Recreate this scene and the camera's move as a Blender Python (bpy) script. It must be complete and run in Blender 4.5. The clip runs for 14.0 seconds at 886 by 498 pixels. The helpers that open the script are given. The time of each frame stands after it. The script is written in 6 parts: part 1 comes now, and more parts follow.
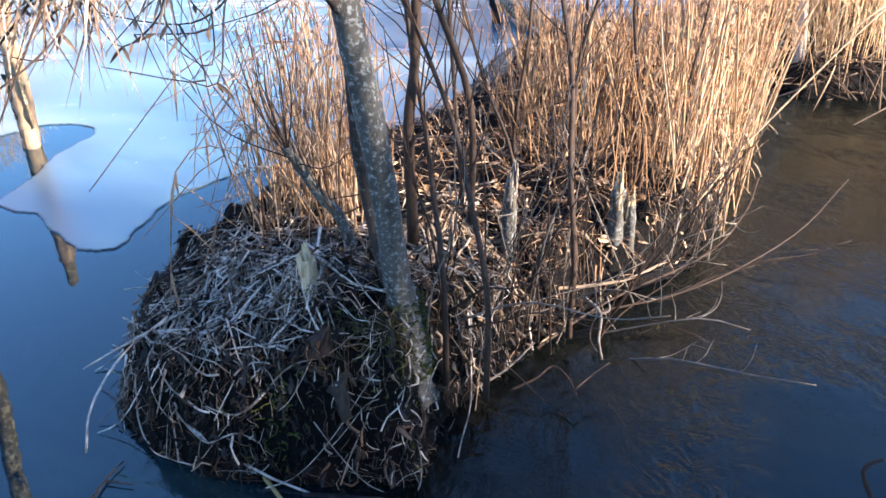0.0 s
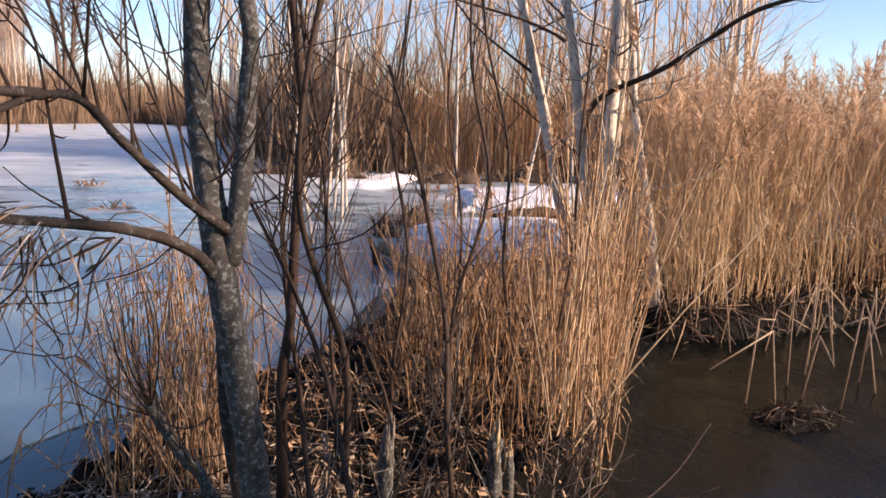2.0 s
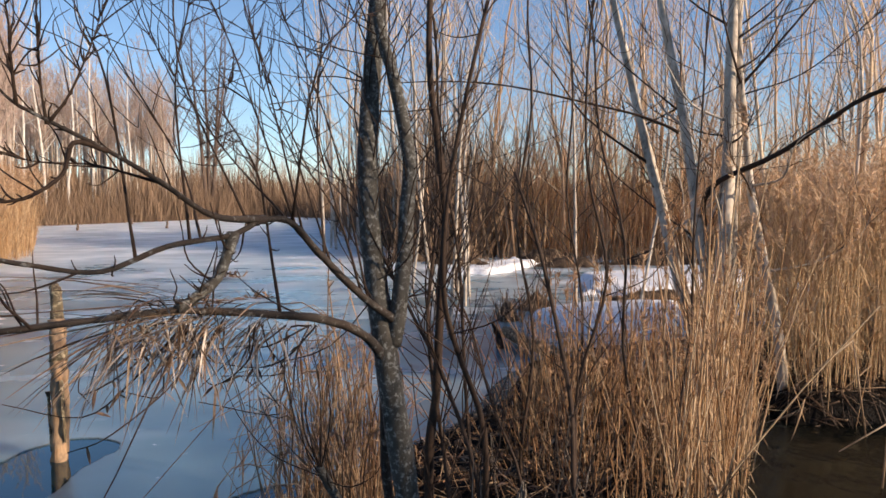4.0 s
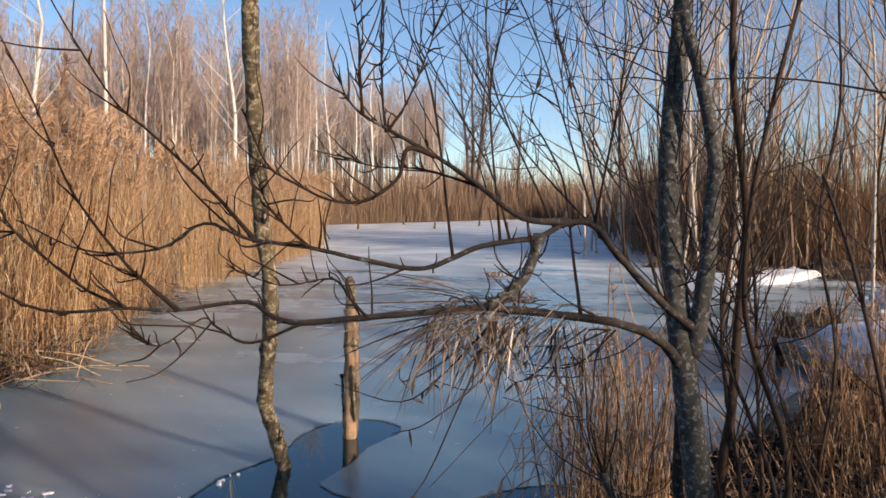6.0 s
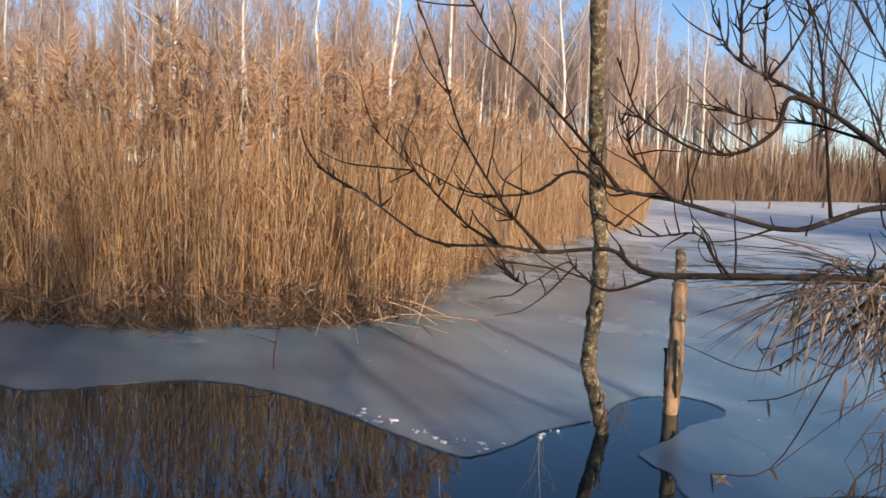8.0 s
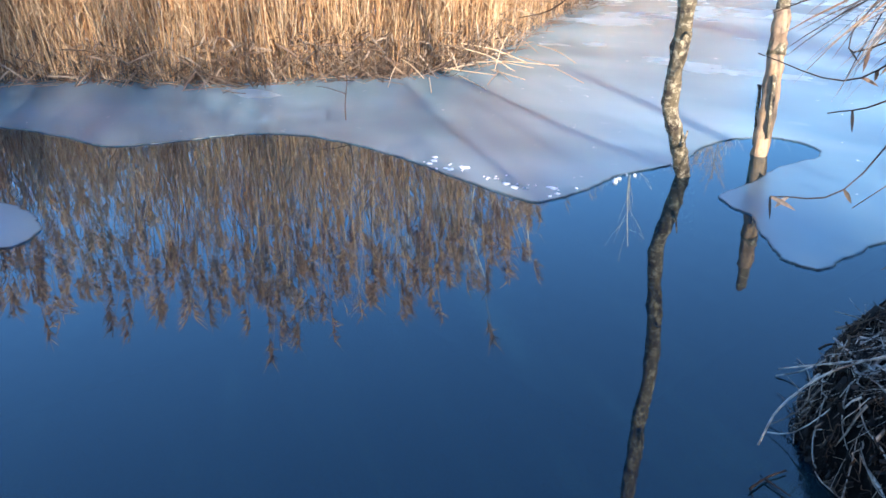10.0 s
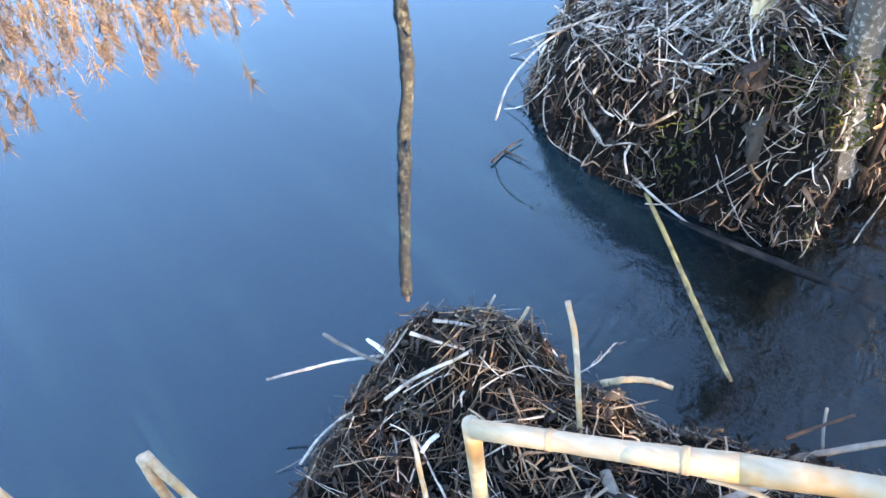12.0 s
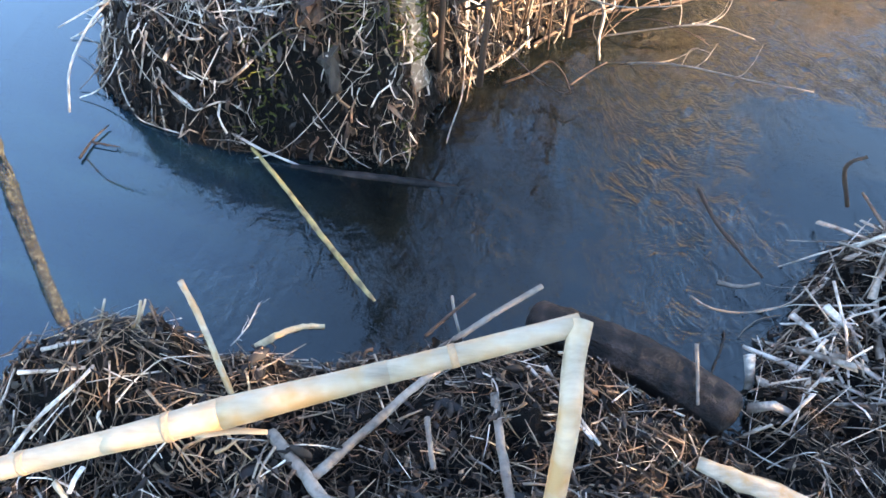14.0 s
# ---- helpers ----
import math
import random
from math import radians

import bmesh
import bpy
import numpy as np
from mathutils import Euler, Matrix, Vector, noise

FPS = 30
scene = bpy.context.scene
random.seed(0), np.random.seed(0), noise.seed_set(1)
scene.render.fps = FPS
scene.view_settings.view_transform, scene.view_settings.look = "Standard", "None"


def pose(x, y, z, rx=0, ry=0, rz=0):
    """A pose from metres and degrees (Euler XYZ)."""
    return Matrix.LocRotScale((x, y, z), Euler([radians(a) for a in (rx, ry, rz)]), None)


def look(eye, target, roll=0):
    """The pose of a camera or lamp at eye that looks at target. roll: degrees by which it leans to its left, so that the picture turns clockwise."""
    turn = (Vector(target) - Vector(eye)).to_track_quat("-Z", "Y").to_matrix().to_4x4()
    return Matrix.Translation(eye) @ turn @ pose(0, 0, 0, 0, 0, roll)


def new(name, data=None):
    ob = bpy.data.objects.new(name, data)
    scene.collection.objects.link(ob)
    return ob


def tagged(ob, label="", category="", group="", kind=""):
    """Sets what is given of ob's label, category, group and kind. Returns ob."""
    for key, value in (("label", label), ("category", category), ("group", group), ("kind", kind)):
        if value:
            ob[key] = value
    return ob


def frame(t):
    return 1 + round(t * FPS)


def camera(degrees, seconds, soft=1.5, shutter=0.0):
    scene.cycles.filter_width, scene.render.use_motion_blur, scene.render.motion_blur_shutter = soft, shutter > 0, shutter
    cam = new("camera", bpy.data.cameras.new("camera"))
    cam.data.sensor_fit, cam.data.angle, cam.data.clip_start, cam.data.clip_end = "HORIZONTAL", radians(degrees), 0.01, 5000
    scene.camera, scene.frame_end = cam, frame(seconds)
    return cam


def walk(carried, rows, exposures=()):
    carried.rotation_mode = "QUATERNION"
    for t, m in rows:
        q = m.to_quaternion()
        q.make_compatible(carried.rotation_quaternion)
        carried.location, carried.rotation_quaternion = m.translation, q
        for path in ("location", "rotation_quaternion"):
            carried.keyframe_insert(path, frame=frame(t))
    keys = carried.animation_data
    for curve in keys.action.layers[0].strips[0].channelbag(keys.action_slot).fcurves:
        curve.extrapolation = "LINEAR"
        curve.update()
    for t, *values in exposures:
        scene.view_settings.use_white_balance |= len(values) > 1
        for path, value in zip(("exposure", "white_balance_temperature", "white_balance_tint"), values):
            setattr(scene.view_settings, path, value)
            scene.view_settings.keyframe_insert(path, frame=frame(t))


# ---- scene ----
cam = camera(59.86, 14.0, soft=1.6)
PATH = [
    (0.0, 0.000, 0.000, 1.500, 63.04, 1.11, -0.57),
    (0.5, 0.014, 0.017, 1.527, 68.31, -0.18, -3.62),
    (1.0, 0.019, 0.014, 1.542, 72.17, -1.52, -7.26),
    (1.5, 0.018, 0.019, 1.554, 75.86, -1.94, -8.72),
    (2.0, 0.016, 0.022, 1.569, 80.09, -1.70, -8.86),
    (2.2, 0.013, 0.018, 1.574, 81.76, -1.75, -8.85),
    (4.3, -0.065, -0.340, 1.630, 86.35, 0.26, 2.70),
    (4.5, -0.078, -0.338, 1.629, 86.43, 0.04, 4.75),
    (5.0, -0.104, -0.327, 1.628, 86.42, -0.14, 9.14),
    (5.5, -0.132, -0.334, 1.633, 86.37, 0.12, 14.09),
    (6.0, -0.149, -0.335, 1.628, 86.51, -0.06, 18.83),
    (6.5, -0.158, -0.353, 1.627, 86.68, -0.13, 24.54),
    (7.0, -0.170, -0.374, 1.617, 86.47, -0.70, 29.64),
    (7.5, -0.183, -0.388, 1.600, 86.26, -0.90, 35.04),
    (7.7, -0.194, -0.394, 1.593, 86.11, -0.71, 38.91),
    (9.8, -0.236, -0.200, 1.502, 68.44, 1.23, 50.10),
    (10.0, -0.233, -0.183, 1.479, 66.13, 1.37, 48.42),
    (10.5, -0.224, -0.132, 1.430, 59.27, 1.72, 44.11),
    (11.0, -0.199, -0.134, 1.408, 54.53, 2.21, 40.75),
    (11.5, -0.177, -0.123, 1.391, 51.00, 2.66, 35.65),
    (12.0, -0.155, -0.110, 1.363, 46.69, 1.03, 29.45),
    (12.5, -0.132, -0.090, 1.354, 44.74, 0.16, 22.84),
    (13.0, -0.099, -0.070, 1.344, 44.10, -1.06, 15.81),
    (13.5, -0.060, -0.062, 1.341, 43.90, -2.30, 8.03),
    (14.0, -0.032, -0.061, 1.344, 44.07, -2.67, 0.38),
]
walk(cam, [(t, pose(x, y, z, rx, ry, rz)) for t, x, y, z, rx, ry, rz in PATH],
     [(0.0, 2.38, 5900, 10), (1.0, 1.55, 6500, 16), (2.0, 0.92, 6950, 22), (4.5, 0.47, 6750, 11), (7.5, 0.38, 6750, 13), (9.8, 1.6, 5500, 5), (11.0, 3.42, 6600, 7), (12.0, 4.02, 7600, 12), (12.5, 4.02, 7650, 12), (14.0, 4.02, 7800, 12)])

# ---- sky and sun ----
SUN_EL, SUN_DIR = radians(21), Vector((0.92, -0.39, 0)).normalized()
world = bpy.data.worlds.new("winter_sky")
scene.world = world
world.use_nodes = True
wn = world.node_tree
sky = wn.nodes.new("ShaderNodeTexSky")
sky.sky_type = "NISHITA"
sky.sun_disc = False
sky.sun_elevation = SUN_EL
sky.sun_rotation = math.atan2(SUN_DIR.x, SUN_DIR.y)
sky.air_density, sky.dust_density, sky.ozone_density = 0.9, 0.0, 3.5
sky.altitude = 500
wn.links.new(sky.outputs[0], wn.nodes["Background"].inputs[0])
wn.nodes["Background"].inputs[1].default_value = 0.115
sun = new("sun", bpy.data.lights.new("sun", "SUN"))
sun.data.energy, sun.data.angle, sun.data.color = 5.0, radians(0.55), (1.0, 0.80, 0.61)
to_sun = Vector((SUN_DIR.x * math.cos(SUN_EL), SUN_DIR.y * math.cos(SUN_EL), math.sin(SUN_EL)))
sun.matrix_world = look(to_sun * 60, (0, 0, 0))

# ---- materials ----
def nodes_of(name):
    m = bpy.data.materials.new(name)
    m.use_nodes = True
    nt = m.node_tree
    return m, nt, nt.nodes["Principled BSDF"]


def node(nt, kind, **inputs):
    n = nt.nodes.new(kind)
    for k, v in inputs.items():
        n.inputs[k.replace("_", " ")].default_value = v
    return n


def ramp_of(nt, fac, stops):
    r = nt.nodes.new("ShaderNodeValToRGB")
    while len(r.color_ramp.elements) < len(stops):
        r.color_ramp.elements.new(0.5)
    for e, (p, c) in zip(r.color_ramp.elements, stops):
        e.position, e.color = p, (*c, 1)
    nt.links.new(fac, r.inputs[0])
    return r.outputs[0]


def mixed(nt, fac, a, b, blend="MIX"):
    m = nt.nodes.new("ShaderNodeMix")
    m.data_type, m.blend_type = "RGBA", blend
    for s, v in ((m.inputs[0], fac), (m.inputs[6], a), (m.inputs[7], b)):
        if isinstance(v, (int, float)):
            s.default_value = v
        elif isinstance(v, tuple):
            s.default_value = (*v, 1)
        else:
            nt.links.new(v, s)
    return m.outputs[2]


def organic(name, tones, rough=0.7, grain=60.0, stretch=(1, 1, 1), stain=None, stain_scale=5.0, bump=0.3, gap=0.01, per="island", patch=None, shine=0.3, thin=0.0):
    """A natural surface: a tone for each piece, grain along it, larger stains over it, and relief."""
    m, nt, bsdf = nodes_of(name)
    tc = nt.nodes.new("ShaderNodeTexCoord")
    mp = node(nt, "ShaderNodeMapping")
    mp.inputs["Scale"].default_value = stretch
    nt.links.new(tc.outputs["Object"], mp.inputs[0])
    fine = node(nt, "ShaderNodeTexNoise", Scale=grain, Detail=6.0, Roughness=0.65)
    nt.links.new(mp.outputs[0], fine.inputs["Vector"])
    big = node(nt, "ShaderNodeTexNoise", Scale=stain_scale, Detail=4.0, Roughness=0.6)
    nt.links.new(tc.outputs["Object"], big.inputs["Vector"])
    if per == "island":
        pick = nt.nodes.new("ShaderNodeNewGeometry").outputs["Random Per Island"]
    elif per == "object":
        pick = nt.nodes.new("ShaderNodeObjectInfo").outputs["Random"]
    else:
        pick = big.outputs[0]
    n = len(tones)
    lo, hi = (0.0, 1.0) if per != "noise" else (0.3, 0.7)
    base = ramp_of(nt, pick, [(lo + (hi - lo) * i / max(1, n - 1), c) for i, c in enumerate(tones)])
    grey = ramp_of(nt, fine.outputs[0], [(0.28, (0.55, 0.53, 0.5)), (0.5, (0.95, 0.95, 0.95)), (0.72, (1.25, 1.22, 1.18))])
    col = mixed(nt, 1.0, base, grey, "MULTIPLY")
    if stain:
        f = ramp_of(nt, big.outputs[0], [(0.46, (0, 0, 0)), (0.62, (1, 1, 1))])
        col = mixed(nt, f, col, stain)
    if patch:
        spots = node(nt, "ShaderNodeTexNoise", Scale=patch[1], Detail=5.0, Roughness=0.7)
        nt.links.new(tc.outputs["Object"], spots.inputs["Vector"])
        f = ramp_of(nt, spots.outputs[0], [(patch[2], (0, 0, 0)), (patch[2] + 0.12, (1, 1, 1))])
        col = mixed(nt, f, col, patch[0])
    nt.links.new(col, bsdf.inputs["Base Color"])
    bsdf.inputs["Roughness"].default_value = rough
    bsdf.inputs["Specular IOR Level"].default_value = shine
    if bump:
        b = node(nt, "ShaderNodeBump", Strength=bump, Distance=gap)
        nt.links.new(fine.outputs[0], b.inputs["Height"])
        nt.links.new(b.outputs[0], bsdf.inputs["Normal"])
    if thin:
        # thin dry leaf lets part of the light through
        pass_on = nt.nodes.new("ShaderNodeBsdfTranslucent")
        nt.links.new(col, pass_on.inputs[0])
        both = nt.nodes.new("ShaderNodeMixShader")
        both.inputs[0].default_value = thin
        nt.links.new(bsdf.outputs[0], both.inputs[1])
        nt.links.new(pass_on.outputs[0], both.inputs[2])
        nt.links.new(both.outputs[0], nt.nodes["Material Output"].inputs[0])
    return m


STRAW = organic("pale_dry_straw", [(0.3808, 0.3024, 0.2352), (0.616, 0.5264, 0.4368), (0.7616, 0.6832, 0.5936), (0.1904, 0.1456, 0.112), (0.6832, 0.6048, 0.5152)], 0.5, 120, stain=(0.14, 0.10, 0.075), stain_scale=14)
LITTER = organic("wet_brown_litter", [(0.045, 0.028, 0.018), (0.16, 0.095, 0.06), (0.30, 0.21, 0.14), (0.03, 0.02, 0.016), (0.42, 0.32, 0.23), (0.09, 0.05, 0.03)], 0.5, 120)
# the darkest stalk tones put shade inside the reed bed into the colour
STALK = organic("golden_reed_stalk", [(0.58, 0.34, 0.16), (0.78, 0.54, 0.31), (0.16, 0.07, 0.025), (0.84, 0.65, 0.42), (0.64, 0.39, 0.19), (0.26, 0.12, 0.045)], 0.5, 50, thin=0.25)
PLUME = organic("reed_plume", [(0.50, 0.32, 0.19), (0.64, 0.45, 0.30), (0.38, 0.22, 0.12)], 0.9, 90, bump=0, thin=0.25)
RUST = organic("rusty_brush_stem", [(0.38, 0.20, 0.09), (0.56, 0.35, 0.19), (0.13, 0.06, 0.03), (0.68, 0.50, 0.32)], 0.55, 60, thin=0.25)
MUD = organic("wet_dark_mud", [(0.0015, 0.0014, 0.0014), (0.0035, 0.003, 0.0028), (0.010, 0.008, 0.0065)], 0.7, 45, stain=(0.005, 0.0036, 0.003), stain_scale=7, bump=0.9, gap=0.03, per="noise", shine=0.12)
BED = organic("silty_ground", [(0.021, 0.018, 0.012), (0.042, 0.033, 0.021), (0.072, 0.054, 0.033)], 0.8, 8, stain=(0.16, 0.12, 0.08), stain_scale=0.6, bump=0.5, gap=0.03, per="noise")
WILLOW = organic("grey_lichen_bark", [(0.04968, 0.04554, 0.03892), (0.08694, 0.08114, 0.07038), (0.1408, 0.1325, 0.1201)], 0.85, 55, (1, 1, 0.45), stain=(0.065, 0.064, 0.058), stain_scale=9, bump=0.6, gap=0.006, per="noise", patch=((0.27, 0.28, 0.265), 75, 0.52))
TWIG = organic("dark_twig_bark", [(0.021, 0.0126, 0.0091), (0.0434, 0.0266, 0.0182), (0.07, 0.0462, 0.0329)], 0.8, 80, bump=0.3, gap=0.004)
SNAGBARK = organic("weathered_snag_bark", [(0.08835, 0.07161, 0.04464), (0.1767, 0.1395, 0.0837), (0.2976, 0.2418, 0.1488)], 0.85, 40, (1, 1, 0.3), stain=(0.05, 0.036, 0.026), stain_scale=13, bump=1.0, gap=0.01, per="noise", patch=((0.44, 0.37, 0.25), 34, 0.50))
BAREWOOD = organic("bare_orange_wood", [(0.3312, 0.1944, 0.1008), (0.432, 0.2952, 0.18), (0.504, 0.396, 0.2736)], 0.75, 60, (1, 1, 0.08), stain=(0.22, 0.14, 0.085), stain_scale=10, bump=0.6, gap=0.006, per="noise")
WETLOG = organic("soaked_black_bark", [(0.00192, 0.00168, 0.00168), (0.0048, 0.00384, 0.0036), (0.01152, 0.00864, 0.0072)], 0.62, 40, (1, 1, 1), stain=(0.045, 0.03, 0.024), stain_scale=12, bump=1.0, gap=0.012, per="noise")
CUT = organic("pale_gnawed_wood", [(0.40, 0.29, 0.16), (0.52, 0.40, 0.24), (0.62, 0.51, 0.35)], 0.65, 70, (1, 1, 0.2), bump=0.5, gap=0.004, per="noise")
GREYWOOD = organic("grey_weathered_stick", [(0.10, 0.082, 0.066), (0.18, 0.15, 0.122), (0.27, 0.235, 0.195)], 0.7, 70, (1, 1, 0.3), bump=0.5, gap=0.004, per="noise")
CANE = organic("glossy_cream_cane", [(0.3375, 0.2625, 0.1725), (0.405, 0.33, 0.2325), (0.45, 0.3825, 0.2888)], 0.4, 90, (0.15, 1, 1), stain=(0.36, 0.22, 0.10), stain_scale=23, bump=0.15, gap=0.002, per="noise")
BIRCH = organic("white_birch_bark", [(0.52, 0.48, 0.42), (0.66, 0.62, 0.56), (0.72, 0.69, 0.63)], 0.7, 25, (1, 1, 2.5), bump=0.3, gap=0.005, per="noise", patch=((0.10, 0.08, 0.07), 6, 0.62))
GREYBIRCH = organic("tan_grey_bark", [(0.35, 0.3, 0.2438), (0.525, 0.4625, 0.3875), (0.675, 0.6125, 0.525)], 0.8, 30, (1, 1, 0.5), bump=0.4, gap=0.006, per="noise", patch=((0.09, 0.07, 0.06), 9, 0.6))
THICKET = organic("thicket_bark", [(0.46, 0.28, 0.15), (0.68, 0.49, 0.31), (0.74, 0.59, 0.43), (0.52, 0.31, 0.17), (0.78, 0.67, 0.53)], 0.8, 20, bump=0)
FARWOOD = organic("far_wood_bark", [(0.36, 0.30, 0.25), (0.50, 0.44, 0.37), (0.28, 0.22, 0.18), (0.62, 0.56, 0.48), (0.74, 0.69, 0.62)], 0.9, 4, bump=0)
FARTWIG = organic("far_wood_twigs", [(0.36, 0.265, 0.22), (0.48, 0.37, 0.31), (0.42, 0.32, 0.265)], 0.9, 4, bump=0)
SNOW = organic("old_snow", [(0.82, 0.85, 0.90), (0.90, 0.92, 0.95), (0.80, 0.84, 0.90)], 0.6, 14, stain=(0.74, 0.78, 0.84), stain_scale=2.2, bump=0.5, gap=0.03, per="noise")
MOSS = organic("green_moss", [(0.030, 0.038, 0.008), (0.075, 0.082, 0.018), (0.048, 0.055, 0.012)], 0.95, 90, bump=0.6, gap=0.006, per="noise")
LEAF = organic("dry_brown_leaf", [(0.20, 0.11, 0.05), (0.30, 0.18, 0.10), (0.12, 0.07, 0.04)], 0.7, 40, bump=0)
PALEGRASS = organic("pale_beige_grass", [(0.40, 0.30, 0.20), (0.60, 0.49, 0.36), (0.26, 0.17, 0.105), (0.52, 0.41, 0.29)], 0.55, 90, thin=0.25)
PEELED = organic("peeled_yellow_stick", [(0.30, 0.22, 0.075), (0.40, 0.31, 0.13), (0.17, 0.115, 0.05)], 0.5, 60, bump=0.5, gap=0.004, per="noise", stain=(0.14, 0.10, 0.045), stain_scale=30)
CHIP = organic("dark_rotten_leaf", [(0.006, 0.0055, 0.0055), (0.020, 0.015, 0.013), (0.010, 0.008, 0.0075), (0.035, 0.025, 0.019), (0.014, 0.011, 0.010)], 0.6, 70, bump=0)
DARKWOOD = organic("rotten_dark_wood", [(0.012, 0.010, 0.009), (0.026, 0.022, 0.019), (0.05, 0.042, 0.035)], 0.75, 70, (1, 1, 0.2), bump=0.8, gap=0.008, per="noise", patch=((0.07, 0.05, 0.03), 20, 0.60))
# darker copy of the willow bark, with the limbs' shade put into the colour
SHADEDLIMB = organic("shaded_limb_bark", [(0.0255, 0.021, 0.01875), (0.0465, 0.039, 0.0345), (0.075, 0.0645, 0.05775)], 0.85, 60, stain=(0.045, 0.033, 0.026), stain_scale=12, bump=0.8, gap=0.006, per="noise", patch=((0.20, 0.205, 0.20), 50, 0.56))

EDGE = organic("rusty_gold_reed", [(0.50, 0.32, 0.17), (0.68, 0.49, 0.30), (0.20, 0.10, 0.05), (0.78, 0.63, 0.44), (0.42, 0.24, 0.12)], 0.5, 50, thin=0.25)

DARKBARK = organic("dark_alder_bark", [(0.09, 0.065, 0.05), (0.14, 0.10, 0.08), (0.19, 0.14, 0.11)], 0.9, 6, bump=0)

SCRUB = organic("brown_scrub", [(0.20, 0.13, 0.085), (0.28, 0.19, 0.125), (0.12, 0.08, 0.055), (0.36, 0.26, 0.17)], 0.9, 6, bump=0)

DEADBRUSH = organic("rusty_dead_brush", [(0.60, 0.35, 0.18), (0.76, 0.52, 0.30), (0.28, 0.14, 0.065), (0.50, 0.27, 0.13), (0.80, 0.62, 0.42)], 0.7, 12, bump=0, thin=0.35)

# dark litter; shade at the bank's foot and under shoots is in its colour
SHADEDLITTER = organic("dark_shaded_litter", [(0.03, 0.02, 0.014), (0.085, 0.05, 0.03), (0.016, 0.011, 0.008), (0.16, 0.10, 0.06)], 0.55, 90)
LEAFLITTER = organic("warm_leaf_litter", [(0.30, 0.16, 0.08), (0.44, 0.27, 0.15), (0.12, 0.06, 0.03), (0.54, 0.40, 0.26), (0.20, 0.10, 0.05)], 0.6, 60)
ROTTEN = organic("rotten_red_wood", [(0.03, 0.015, 0.009), (0.057, 0.03, 0.018), (0.09, 0.057, 0.036)], 0.85, 40, (1, 1, 0.3), bump=1.0, gap=0.012, per="noise", patch=((0.05, 0.035, 0.028), 14, 0.5))

# lighter reed and plume copies: sun on the right bed put into the colour
SUNLITREED = organic("sunlit_golden_reed", [(0.70, 0.47, 0.25), (0.84, 0.63, 0.39), (0.34, 0.18, 0.08), (0.86, 0.70, 0.47), (0.76, 0.54, 0.31)], 0.5, 50, thin=0.25)
SUNLITPLUME = organic("sunlit_reed_plume", [(0.66, 0.48, 0.32), (0.74, 0.57, 0.41), (0.55, 0.37, 0.23)], 0.9, 90, bump=0, thin=0.3)

DEADGRASS = organic("brown_dead_grass", [(0.34, 0.20, 0.11), (0.50, 0.34, 0.21), (0.18, 0.09, 0.045), (0.62, 0.47, 0.33)], 0.6, 90, thin=0.25)

PEAT = organic("brown_peat", [(0.025, 0.017, 0.012), (0.06, 0.04, 0.026), (0.10, 0.07, 0.045)], 0.9, 20, bump=0.8, gap=0.03, per="noise")


